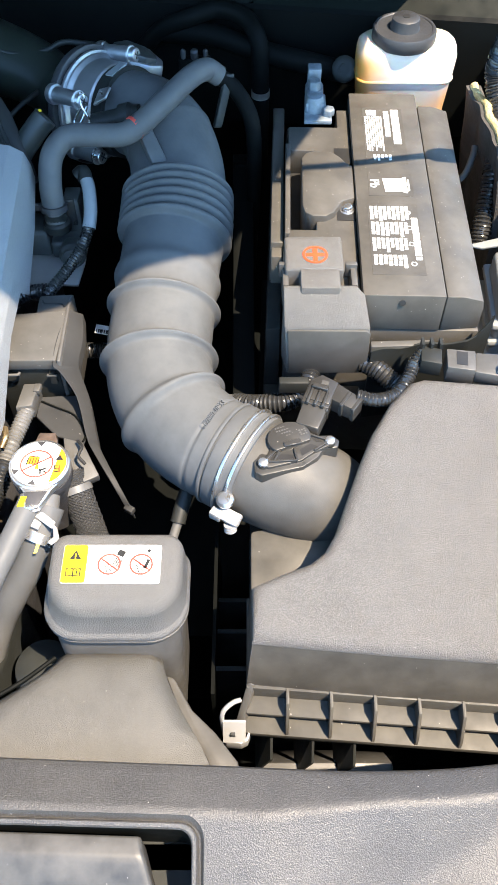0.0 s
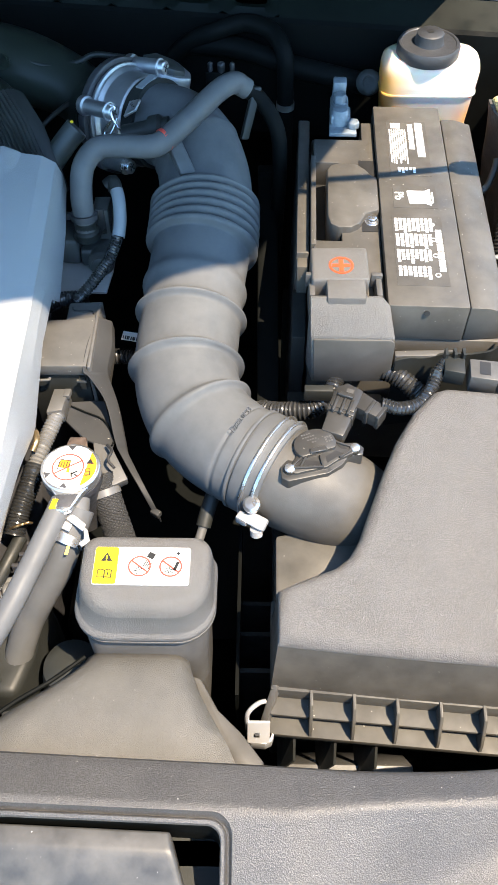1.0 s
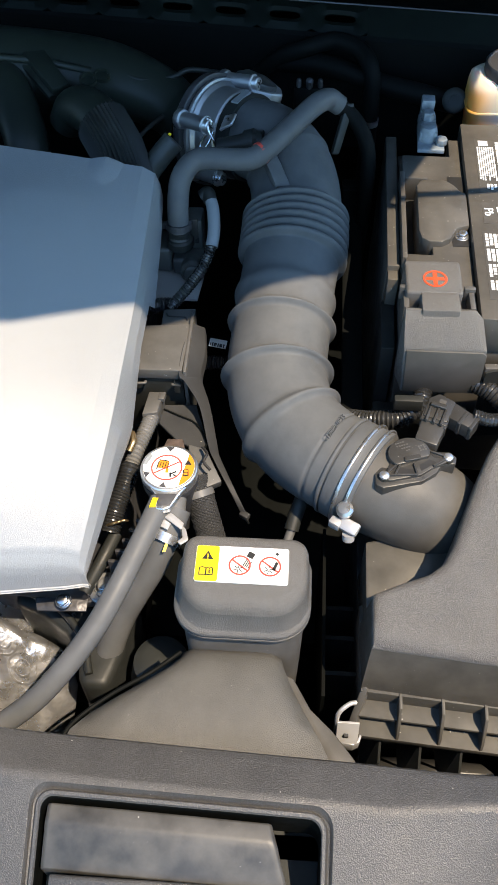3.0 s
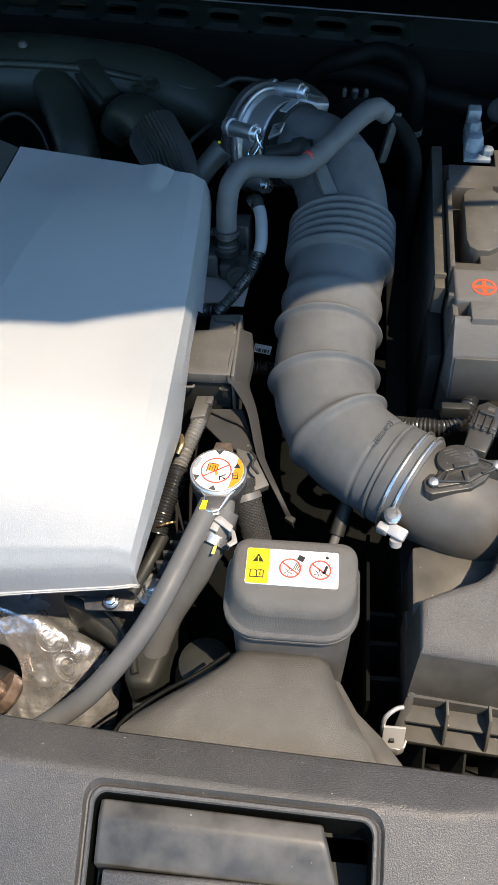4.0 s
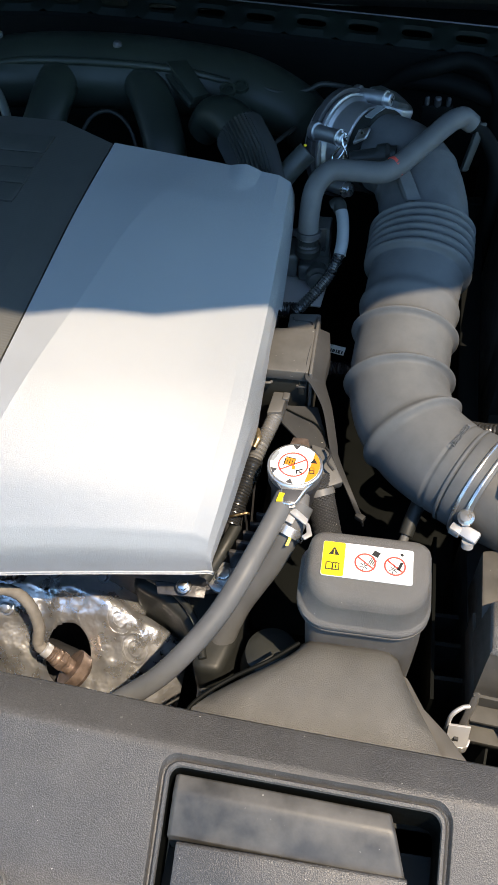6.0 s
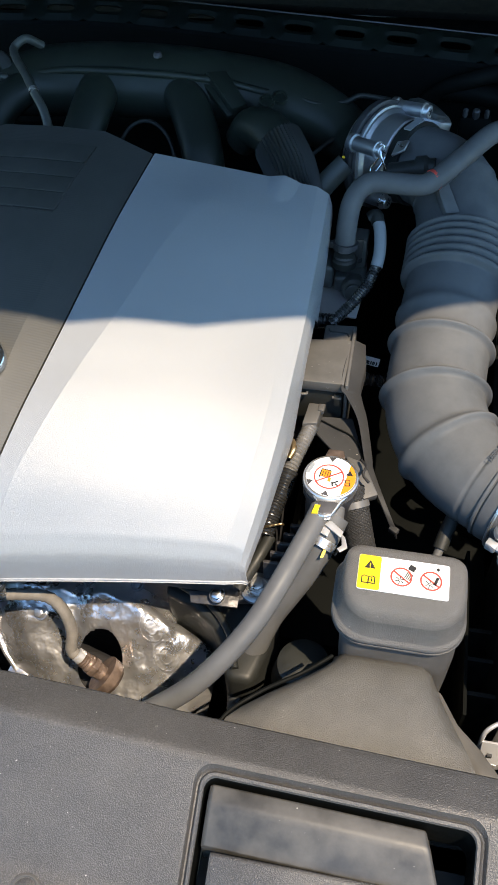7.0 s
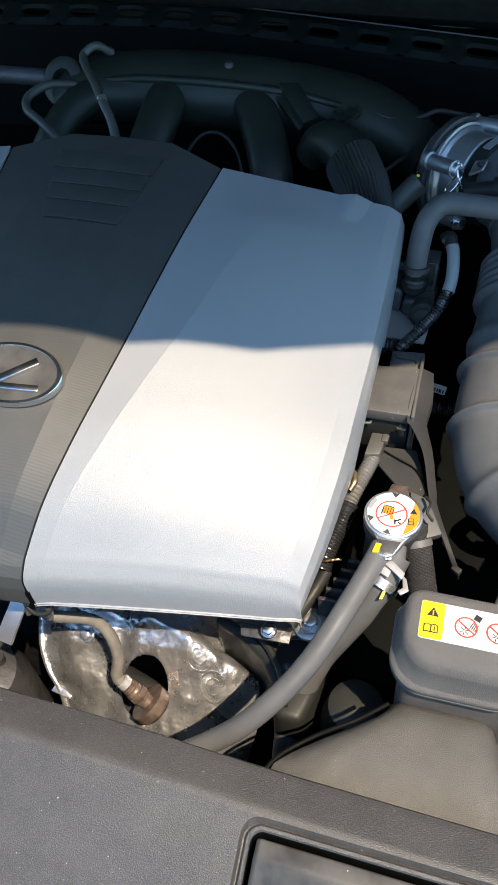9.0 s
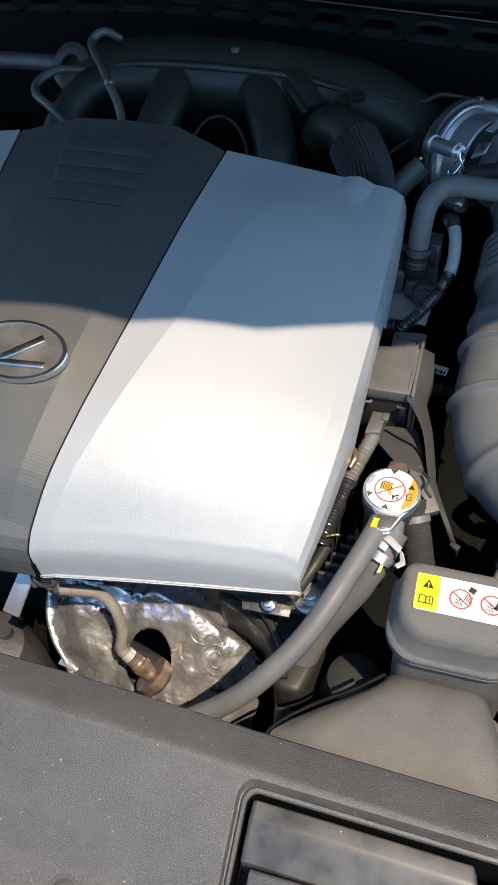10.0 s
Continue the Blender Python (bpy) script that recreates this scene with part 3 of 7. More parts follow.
def inlet_mouth():
    """The wide flat mouth that runs forward under the shroud."""
    rows = []
    for y, x0, x1, z in ((0.243, -0.1445, -0.0665, 0.826), (0.236, -0.146, -0.065, 0.831), (0.228, -0.153, -0.0625, 0.8335), (0.215, -0.170, -0.057, 0.8345),
                         (0.20, -0.192, -0.049, 0.8345), (0.187, -0.210, -0.041, 0.833), (0.176, -0.2225, -0.034, 0.8305), (0.160, -0.2285, -0.026, 0.828), (0.14, -0.231, -0.018, 0.826)):
        n = 10
        top = [(x0 + (x1 - x0) * i / n, y, z - 0.010 * abs(2 * i / n - 1) ** 8) for i in range(n + 1)]
        rows.append(top + [(x1 + 0.0005, y, z - 0.016), (x1, y, z - 0.045), (x0, y, z - 0.045), (x0 - 0.0005, y, z - 0.016)])
    return rings(rows)


part("mouth", inlet_mouth(), MOUTH, inlet, sharp=60)
part("mouth_seam", tube([(-0.146, 0.241, 0.8215), (-0.168, 0.222, 0.8225), (-0.196, 0.203, 0.822), (-0.222, 0.181, 0.818), (-0.233, 0.16, 0.812)], 0.0018, 6, 8), PAINTSHADE, inlet)
bm = prism(
    [(-0.0640, 0.232), (-0.056, 0.229), (-0.042, 0.205), (-0.024, 0.188), (-0.008, 0.168), (-0.002, 0.145), (-0.018, 0.145), (-0.032, 0.172), (-0.050, 0.20)], 0.79, 0.812)
part("side_lip", bm, ELBOW, inlet, bevel=0.003)

# warning label on the cap
label = part("warning_label", rings([[(x, y, z) for x, y in rounded(-0.1345, -0.0635, 0.2685, 0.2995, 0.002, 3)] for z in (0.8885, 0.8894)]), WHITE, inlet, "white and yellow warning label with prohibition pictograms")
part("yellow_field", rings([[(x, y, z) for x, y in rounded(-0.1342, -0.1168, 0.2688, 0.2992, 0.0018, 3)] for z in (0.8893, 0.8898)]), YELLOW, label)


def ring_sign(name, cx, cy, r, parent, z=0.8896, slope=-0.75, mat=RED, w=0.0012):
    bm = bmesh.new()
    n = 36
    rings([[(cx + q * math.cos(a), cy + q * math.sin(a), h) for a in (math.tau * i / n for i in range(n))] for q, h in ((r, z), (r, z + 0.0003), (r - w, z + 0.0003), (r - w, z))], bm, cap=False)
    a = math.atan(slope)
    box((-r + w / 2, -w / 2, z), (r - w / 2, w / 2, z + 0.00025), bm, Matrix.Translation((cx, cy, 0)) @ Matrix.Rotation(a, 4, "Z"))
    return part(name, bm, mat, parent)


def flat_shapes(name, shapes, z, mat, parent, h=0.00035):
    bm = bmesh.new()
    for s in shapes:
        prism(s, z, z + h, bm)
    return part(name, bm, mat, parent)


def rect(cx, cy, w, h, a=0.0):
    c, s = math.cos(radians(a)), math.sin(radians(a))
    return [(cx + u * c - v * s, cy + u * s + v * c) for u, v in ((-w / 2, -h / 2), (w / 2, -h / 2), (w / 2, h / 2), (-w / 2, h / 2))]


tri = lambda cx, cy, r: [(cx + r * math.cos(radians(a)), cy + r * math.sin(radians(a))) for a in (90, 210, 330)]
flat_shapes("triangle_sign", [tri(-0.1253, 0.2898, 0.0048)], 0.8898, BLACK, label)
flat_shapes("triangle_mark", [rect(-0.1253, 0.2903, 0.0009, 0.0030), rect(-0.1253, 0.2880, 0.0009, 0.0008)], 0.8900, YELLOW, label)
BOOK = [(-0.0054, 0.0028), (-0.0028, 0.0037), (0, 0.0028), (0.0028, 0.0037), (0.0054, 0.0028), (0.0054, -0.0036), (0.0006, -0.0034), (0, -0.0042), (-0.0006, -0.0034), (-0.0054, -0.0036)]
flat_shapes("book_sign", [[(-0.1258 + x, 0.2772 + y) for x, y in BOOK]], 0.8897, BLACK, label)
flat_shapes("book_page", [[(-0.1258 + k * x, 0.2772 + y) for x, y in ((0.0046, 0.0021), (0.0028, 0.0028), (0.0005, 0.0020), (0.0005, -0.0026), (0.0046, -0.0028))] for k in (-1, 1)], 0.8899, YELLOW, label)
flat_shapes("book_mark", [rect(-0.1232, 0.2767, 0.0009, 0.0028), rect(-0.1232, 0.2790, 0.0009, 0.0008)], 0.8901, BLACK, label)
for cx in (-0.1005, -0.0775):
    ring_sign("prohibition_ring", cx, 0.2835, 0.0085, label)
    petals = [rect(cx - 0.001 + 0.0022 * math.cos(radians(a)), 0.2805 + 0.0022 * math.sin(radians(a)), 0.003, 0.0006, a) for a in (20, 80, 140, 200, 260, 320)]
    flat_shapes("fan_sign", petals, 0.8895, BLACK, label)
flat_shapes("glove_sign", [rect(-0.0968 + 0.0013 * i, 0.2858 - 0.0006 * i, 0.0007, 0.006, -25) for i in range(4)] + [rect(-0.0925, 0.2925, 0.0052, 0.0048, -25)], 0.8895, BLACK, label)
flat_shapes("tool_sign", [rect(-0.0735, 0.2838, 0.0022, 0.0075, -20), rect(-0.0725, 0.2945, 0.0022, 0.0022, 45)], 0.8895, BLACK, label)


# ---- air cleaner ----
cleaner = thing("air_cleaner", (0.16, 0.3, 0.60), "black plastic air cleaner box with a grained lid", "air cleaner")
LID = [(0.002, 0.2405), (0.002, 0.279), (0.024, 0.2885), (0.046, 0.2965), (0.057, 0.305), (0.0655, 0.319), (0.075, 0.344), (0.086, 0.372), (0.097, 0.397), (0.114, 0.425), (0.133, 0.447),
       (0.145, 0.451), (0.20, 0.4455), (0.248, 0.44), (0.252, 0.22), (0.172, 0.226), (0.10, 0.2315), (0.05, 0.236)]


def lid_top(x, y):
    return 0.8585 + min(0.046, max(0.0, (y - 0.24) * 0.26)) + 0.004 * max(0, min(1, (y - 0.38) / 0.06)) * 0


def lid_plan(d):
    """The lid's plan at a distance below its fillet, where the wall flares."""
    return [(x + d * (1 if x > 0.13 else -1) * 0.3, y - d if y < 0.25 else y + 0.2 * d) for x, y in LID]


def lid_mesh():
    """Flat top with a soft fillet all round."""
    r, levels = 0.011, []
    for a in (0, 12, 25, 38, 52, 66, 80, 90):
        c, s = math.cos(radians(a)), math.sin(radians(a))
        levels.append([(x, y, lid_top(u, v) - r * (1 - c)) for (x, y), (u, v) in zip(inset(LID, r * (1 - s)), LID)])
    return rings(levels[::-1])


def lid_wall():
    """The smooth wall that flares from the fillet down to the flange."""
    top = [(x, y, lid_top(u, v) - 0.0112) for (x, y), (u, v) in zip(inset(LID, 0.0004), LID)]
    levels = [top, [(x, y, min(lid_top(u, v) - 0.024, 0.838 if v < 0.25 else 0.87)) for (x, y), (u, v) in zip(lid_plan(0.003), LID)]]
    levels += [[(x, y, z) for x, y in lid_plan(d)] for z, d in ((0.820, 0.0075), (0.802, 0.0122), (0.760, 0.0125))]
    return rings(levels[::-1])


part("lid", lid_mesh(), GRAINED, cleaner, sharp=60)
part("lid_wall", lid_wall(), LIDWALL, cleaner, "smooth dusty wall below the grained top", sharp=50)
band = prism([(-0.002, 0.2255), (0.255, 0.206), (0.255, 0.44), (0.10, 0.40), (0.07, 0.34), (-0.002, 0.30)], 0.764, 0.800)
part("lid_band", band, FLANGE, cleaner, bevel=0.001)
slope = lambda x: 0.2255 - 0.076 * x
bm = bmesh.new()
rings([[(x, slope(x) - 0.023, 0.7560), (x, slope(x) - 0.024, 0.7665), (x, slope(x) + 0.002, 0.7680), (x, slope(x) + 0.002, 0.7560)] for x in (-0.004, 0.255)], bm)
part("lower_ledge", bm, FLANGE, cleaner, bevel=0.0008)
bm = rings([[(x, slope(x) - 0.0140, 0.7795), (x, slope(x) - 0.0138, 0.7830), (x, slope(x) + 0.002, 0.7842), (x, slope(x) + 0.002, 0.7815)] for x in (-0.002, 0.255)])
part("middle_rail", bm, FLANGE, cleaner, bevel=0.0006)
for i in range(8):
    x = 0.0295 + 0.0332 * i
    y = slope(x)
    bm = rings([[(x + d, y + 0.002, 0.7665), (x + d, y - 0.0235, 0.7665), (x + d, y - 0.022, 0.775), (x + d, y - 0.010, 0.799), (x + d, y + 0.002, 0.801)] for d in (-0.0013, 0.0013)])
    part("rib", bm, FLANGE, cleaner, bevel=0.0004, segments=1)
bm = rings([[(x, slope(x) - 0.004, 0.7600), (x, slope(x) - 0.004, 0.753), (x, slope(x) + 0.006, 0.748), (x, slope(x) + 0.010, 0.60), (x, 0.42, 0.60), (x, 0.42, 0.7645)] for x in (0.0, 0.255)])
part("lower_case", bm, DARK, cleaner, bevel=0.002)
for i in range(3):
    x = 0.018 + 0.033 * i
    bm = rings([[(x + d, slope(x) - 0.019, 0.753), (x + d + 0.0, slope(x) - 0.034, 0.735), (x + d - 0.012, slope(x) - 0.034, 0.70), (x + d - 0.012, slope(x) - 0.003, 0.70)] for d in (-0.001, 0.001)])
    part("lower_rib", bm, DARK, cleaner)
bm = rings([[(x, 0.195, 0.71), (x, 0.16, 0.69), (x, 0.16, 0.66), (x, 0.22, 0.66)] for x in (0.006, 0.12)])
part("lower_shelf", bm, PLASTIC, cleaner, bevel=0.003)
# raised wall under the outlet, and the end post of the flange
bm = prism([(0.001, 0.275), (0.001, 0.345), (0.075, 0.36), (0.075, 0.30), (0.046, 0.29)], 0.76, lambda x, y: 0.822 + 0.15 * (y - 0.28))
part("outlet_step", bm, LIDWALL, cleaner, bevel=0.003)
bm = slab([(-0.0115, 0.207, 0.770), (-0.006, 0.203, 0.770), (0.003, 0.226, 0.803), (-0.001, 0.23, 0.803)], 0.008)
part("flange_post", bm, PLASTIC, cleaner, bevel=0.0015)
for i, (y, z) in enumerate(((0.262, 0.74), (0.30, 0.73), (0.335, 0.72))):
    bm = box((-0.030, y, 0.62), (0.002, y + 0.004, z))
    part("side_rib", bm, DARK, cleaner)
# near-black colour keeps this plate's sunlit edge as dark as shade
part("side_plate", box((-0.031, 0.235, 0.60), (-0.028, 0.40, 0.76)), PAINTSHADE, cleaner)

# spring clip at the flange
clip = part("spring_clip", tube([(-0.019, 0.203, 0.757), (-0.0205, 0.204, 0.79), (-0.019, 0.207, 0.802), (-0.012, 0.212, 0.806), (-0.006, 0.214, 0.806)], 0.0019, 6, 10), BRIGHT, cleaner, "bright steel spring clip")
bm = rings([[(x, y, z) for y, z in ((0.2040, 0.7915), (0.2020, 0.7920), (0.1950, 0.7725), (0.1930, 0.7705), (0.1945, 0.7690), (0.1965, 0.7715))] for x in (-0.0200, -0.0025)])
part("clip_plate", bm, BRIGHT, clip, bevel=0.0004)
bm = rings([[(x, y, z) for x, y in ((-0.0190, 0.1955), (-0.0175, 0.1935), (-0.0060, 0.1925), (-0.0010, 0.1950), (0.0010, 0.2000), (-0.0005, 0.2015), (-0.0025, 0.1965), (-0.0065, 0.1945), (-0.0170, 0.1955), (-0.0180, 0.1970))] for z in (0.7560, 0.7705)])
part("clip_roll", bm, BRIGHT, clip, bevel=0.0004)
part("clip_slot", box((-0.0140, 0.1955, 0.7765), (-0.0105, 0.1980, 0.7805)), BLACK, clip)
part("clip_foot", box((-0.017, 0.196, 0.744), (-0.006, 0.206, 0.757)), PLASTIC, clip, bevel=0.001)

# outlet elbow with the flow sensor
bm = tube([(-0.012, 0.4045, 0.852, 0.0430), (0.012, 0.3900, 0.850, 0.0435), (0.034, 0.3815, 0.847, 0.0435), (0.052, 0.3785, 0.839, 0.0430), (0.066, 0.3805, 0.823, 0.0420), (0.075, 0.386, 0.80, 0.041), (0.079, 0.39, 0.77, 0.040)], 0.044, 8, 36)
part("outlet_elbow", bm, ELBOW, cleaner, sharp=60)

# flow sensor on the elbow: own axes u (between its screws) and v
SEN = Matrix.Translation((0.0375, 0.3795, 0.8935)) @ Matrix.Rotation(radians(21.6), 4, "Z")
sensor = thing("flow_sensor", (0.0375, 0.3795, 0.885), "black plastic air flow sensor screwed onto the outlet elbow", "sensor")


SOCK = Matrix.Translation((0.0375, 0.3795, 0.8935)) @ Matrix.Rotation(radians(-20.5), 4, "Z")


def local(poly, z0, z1, bm=None, m=None):
    bm = bm or bmesh.new()
    before = set(bm.verts)
    prism(poly, z0, z1, bm)
    bmesh.ops.transform(bm, verts=[v for v in bm.verts if v not in before], matrix=m or SEN)
    return bm


part("base", local([(-0.037, -0.004), (-0.033, -0.009), (0.000, -0.013), (0.014, -0.009), (0.022, -0.003), (0.033, -0.006), (0.037, 0.0), (0.034, 0.007), (0.022, 0.011), (0.016, 0.022), (0.004, 0.0275), (-0.010, 0.026), (-0.019, 0.016), (-0.034, 0.006)], -0.016, -0.0015), SENSOR, sensor, bevel=0.0012)
part("plinth", local([(0.021 * math.cos(a), 0.008 + 0.0195 * math.sin(a)) for a in (math.tau * i / 28 for i in range(28))], -0.030, -0.014), SENSOR, sensor, bevel=0.001)
part("plate", local([(-0.030, -0.0015), (-0.026, -0.0055), (0.0, -0.0085), (0.012, -0.005), (0.026, -0.0035), (0.028, 0.003), (0.014, 0.011), (0.011, 0.021), (0.0, 0.024), (-0.011, 0.021), (-0.018, 0.011)], -0.003, 0.0012), SENSOR, sensor, bevel=0.0008)
part("cap", local([(0.0175 * math.cos(a) - 0.001, 0.0135 + 0.0150 * math.sin(a)) for a in (radians(-35 + 250 * i / 24) for i in range(25))], 0.0, 0.0048), SENSOR, sensor, bevel=0.0008)
part("cap_tray", local([(-0.0085, 0.0050), (0.0060, 0.0035), (0.0060, 0.0085), (-0.0075, 0.0095)], 0.0050, 0.0066), SENSOR, sensor, bevel=0.0005, segments=1)
# black plates lying on top, painting the shade of hollows in the sensor
for poly in ([(-0.0230, 0.0010), (-0.0050, -0.0060), (-0.0030, -0.0020), (-0.0165, 0.0048)], [(0.0020, -0.0052), (0.0175, -0.0010), (0.0130, 0.0035), (0.0030, 0.0010)], [(0.0185, 0.0030), (0.0225, 0.0020), (0.0170, 0.0115), (0.0165, 0.0080)]):
    part("recess", local(poly, 0.0, 0.0014), BLACK, sensor)
for x0, y0, x1, y1 in ((-0.0285, 0.0, -0.0030, -0.0080), (-0.0285, 0.0, -0.0135, 0.0070), (0.0285, 0.0, 0.0130, -0.0042), (0.0285, 0.0, 0.0160, 0.0110), (-0.0030, -0.0080, -0.0010, 0.0030), (-0.0200, -0.0020, -0.0120, 0.0055)):
    a = math.degrees(math.atan2(y1 - y0, x1 - x0))
    part("web", local(rect((x0 + x1) / 2, (y0 + y1) / 2, math.hypot(x1 - x0, y1 - y0), 0.0017, a), 0.0, 0.0034), SENSOR, sensor, bevel=0.0003, segments=1)
for u, w in ((-0.0285, 0.0), (0.0285, 0.0)):
    at = SEN @ Vector((u, w, 0.0012))
    part("screw", lathe([(0, 0.0042), (0.0018, 0.0040), (0.0028, 0.0026), (0.003, 0.0008)], at, sides=18), ZINC, sensor)
    part("screw_post", local([(u + 0.0045 * math.cos(a), w + 0.0045 * math.sin(a)) for a in (math.tau * i / 14 for i in range(14))], -0.022, 0.0), DARK, sensor)
bm = bmesh.new()
for i, (u, n) in enumerate(((-0.003, 0.010), (-0.002, 0.012), (0.0, 0.010), (0.001, 0.006))):
    for k in range(int(n / 0.0022)):
        local(rect(u - n / 2 + 0.0022 * k, 0.0245 - 0.0030 * i, 0.0014, 0.0011, -4), 0.0048, 0.0050, bm)
for k in range(9):
    if k != 4:
        local(rect(0.0090 + 0.0022 * (k % 3), 0.0120 + 0.0022 * (k // 3), 0.0015, 0.0015, -4), 0.0048, 0.0050, bm)
part("print", bm, PLASTIC, sensor)
part("socket", local([(-0.0095, 0.024), (0.0095, 0.024), (0.0105, 0.046), (0.0095, 0.060), (-0.0095, 0.060), (-0.0105, 0.046)], -0.010, 0.006, None, SOCK), SENSOR, sensor, bevel=0.0015)
plug = thing("sensor_plug", (0.06, 0.45, 0.88), "black electrical plug seated in the flow sensor", "connector")
part("body", local([(-0.0105, 0.049), (0.0105, 0.049), (0.0115, 0.074), (-0.004, 0.078), (-0.011, 0.070)], -0.009, 0.0085, None, SOCK), SENSOR, plug, bevel=0.0015)
for u in (-0.0065, 0.0, 0.0062):
    part("latch", local(rect(u, 0.052, 0.0022, 0.016), 0.006, 0.0105, None, SOCK), SENSOR, plug, bevel=0.0005, segments=1)
part("outlet", local([(0.009, 0.056), (0.030, 0.0515), (0.033, 0.0655), (0.011, 0.074)], -0.007, 0.0075, None, SOCK), SENSOR, plug, bevel=0.0012)
part("mark", local(rect(0.001, 0.0695, 0.006, 0.0045), 0.0085, 0.0088, None, SOCK), PLASTIC, plug)

part("collar", local([(-0.0112, 0.0455), (0.0112, 0.0455), (0.0112, 0.0495), (-0.0112, 0.0495)], -0.0085, 0.0075, None, SOCK), SENSOR, plug, bevel=0.0008)
for u, w in ((-0.0108, 0.056), (0.0102, 0.053)):
    part("guide", local(rect(u, w, 0.0020, 0.020), -0.004, 0.0068, None, SOCK), SENSOR, plug, bevel=0.0005, segments=1)
part("lock_slide", local(rect(-0.001, 0.0625, 0.0135, 0.0042), 0.008, 0.0118, None, SOCK), SENSOR, plug, bevel=0.0006, segments=1)
part("outlet_clip", local(rect(0.0215, 0.0595, 0.0030, 0.0165, -14), -0.006, 0.0088, None, SOCK), SENSOR, plug, bevel=0.0005, segments=1)
part("outlet_end", local(rect(0.0315, 0.0578, 0.0034, 0.0150, -14), -0.0075, 0.0080, None, SOCK), SENSOR, plug, bevel=0.0008, segments=1)

# ---- intake duct from the throttle to the air cleaner ----
duct = thing("intake_duct", (-0.07, 0.6, 0.80), "dusty grey-black moulded rubber intake duct with bellows and ribs", "intake duct")
DUCT = [(-0.140, 0.797, 0.930, 0.0400), (-0.120, 0.783, 0.934, 0.0415), (-0.098, 0.766, 0.935, 0.0435), (-0.081, 0.742, 0.929, 0.0450), (-0.0715, 0.710, 0.917, 0.0465), (-0.0700, 0.676, 0.905, 0.0475),
        (-0.0715, 0.640, 0.894, 0.0480), (-0.0755, 0.605, 0.884, 0.0475), (-0.078, 0.575, 0.877, 0.0475), (-0.0800, 0.545, 0.870, 0.0475), (-0.0815, 0.515, 0.864, 0.0475), (-0.079, 0.486, 0.859, 0.0475),
        (-0.071, 0.461, 0.856, 0.0470), (-0.057, 0.439, 0.853, 0.0460), (-0.036, 0.420, 0.852, 0.0450), (-0.014, 0.4055, 0.852, 0.0440), (-0.006, 0.401, 0.852, 0.0440)]


def arc_of(path, marks):
    """Arc lengths along a path that lie nearest to the marks."""
    line = [np.array(q[:3]) for q in curve(path, 12)]
    s = np.concatenate([[0], np.cumsum([np.linalg.norm(b - a) for a, b in zip(line, line[1:])])])
    return [float(s[int(np.argmin([np.linalg.norm(q - np.array(m)) for q in line]))]) for m in marks]


RIBS = arc_of(DUCT, [(-0.0765, 0.586, 0.880), (-0.079, 0.557, 0.872), (-0.0810, 0.503, 0.863), (-0.064, 0.449, 0.855)])
BEL0, BEL1 = arc_of(DUCT, [(-0.071, 0.686, 0.908), (-0.0730, 0.630, 0.891)])
STEP0, STEP1 = arc_of(DUCT, [(-0.081, 0.742, 0.929), (-0.03, 0.4165, 0.852)])


def duct_relief(s):
    r = sum(h * math.exp(-((s - a) / w) ** 2) for a, h, w in zip(RIBS, (0.0030, 0.0058, 0.0062, 0.0050), (0.0075, 0.0032, 0.0032, 0.0042)))
    if BEL0 < s < BEL1:
        r += 0.0068 * abs(math.sin(math.pi * 6 * (s - BEL0) / (BEL1 - BEL0))) ** 0.6 + 0.0010
    r += 0.0012 * math.exp(-((s - STEP0) / 0.003) ** 2) - 0.0015 * math.exp(-((s - STEP1) / 0.0012) ** 2)
    return r


part("duct_body", tube(DUCT, 0.045, 8, 56, None, (duct_relief, 0.0011)), RUBBER, duct, sharp=70)
# moulded support fins under the breather hose
part("fin", slab([(-0.1078, 0.7043, 0.9740), (-0.0931, 0.7048, 0.9720), (-0.0759, 0.6731, 0.9535), (-0.0904, 0.6694, 0.9540)], 0.012), RUBBER, duct, bevel=0.002)
part("fin", slab([(-0.0225, 0.775, 0.982), (-0.0135, 0.779, 0.980), (-0.0270, 0.752, 0.937), (-0.0345, 0.748, 0.940)], 0.007), DARK, duct, bevel=0.002)
# the stub's shade is put into its colour: black instead of the duct's grey
part("drain_stub", tube([(-0.050, 0.405, 0.82), (-0.058, 0.385, 0.808), (-0.062, 0.372, 0.80)], 0.0068, 4, 16), DARK, duct)
part("drain_tip", tube([(-0.062, 0.372, 0.80), (-0.066, 0.360, 0.794)], 0.0042, 4, 12), HOSE, duct)
# raised part number on the bend
p0, p1 = Vector((-0.0380, 0.3990, 0.8960)), Vector((-0.0205, 0.4340, 0.8890))
mid, core = (p0 + p1) / 2, Vector((-0.045, 0.430, 0.853))
ex = (p1 - p0).normalized()
ez = Vector((0.50, -0.20, 0.85))
ez = (ez - ex * ez.dot(ex)).normalized()
ey = ez.cross(ex)
m = Matrix((ex, ey, ez)).transposed().to_4x4()
m.translation = Vector((-0.0284, 0.4163, 0.8974))
writing("part_number", "17880-0P33", 0.0072, m, HOSE, duct, 0.0005)

# hose clamp beside the elbow
clampx = thing("hose_clamp", (0.0, 0.40, 0.80), "bright double-wire screw hose clamp on the intake duct", "hose clamp")
AX = Vector((0.855, -0.515, -0.03)).normalized()
C0 = Vector((-0.006, 0.4005, 0.852))


def hoop(offset, r, w, h):
    return lathe([(-w, r), (-w, r + h), (w, r + h), (w, r)], C0 + AX * offset, AX, 48)


part("collar", hoop(0.001, 0.030, 0.0135, 0.0162), RUBBER, clampx, bevel=0.001)
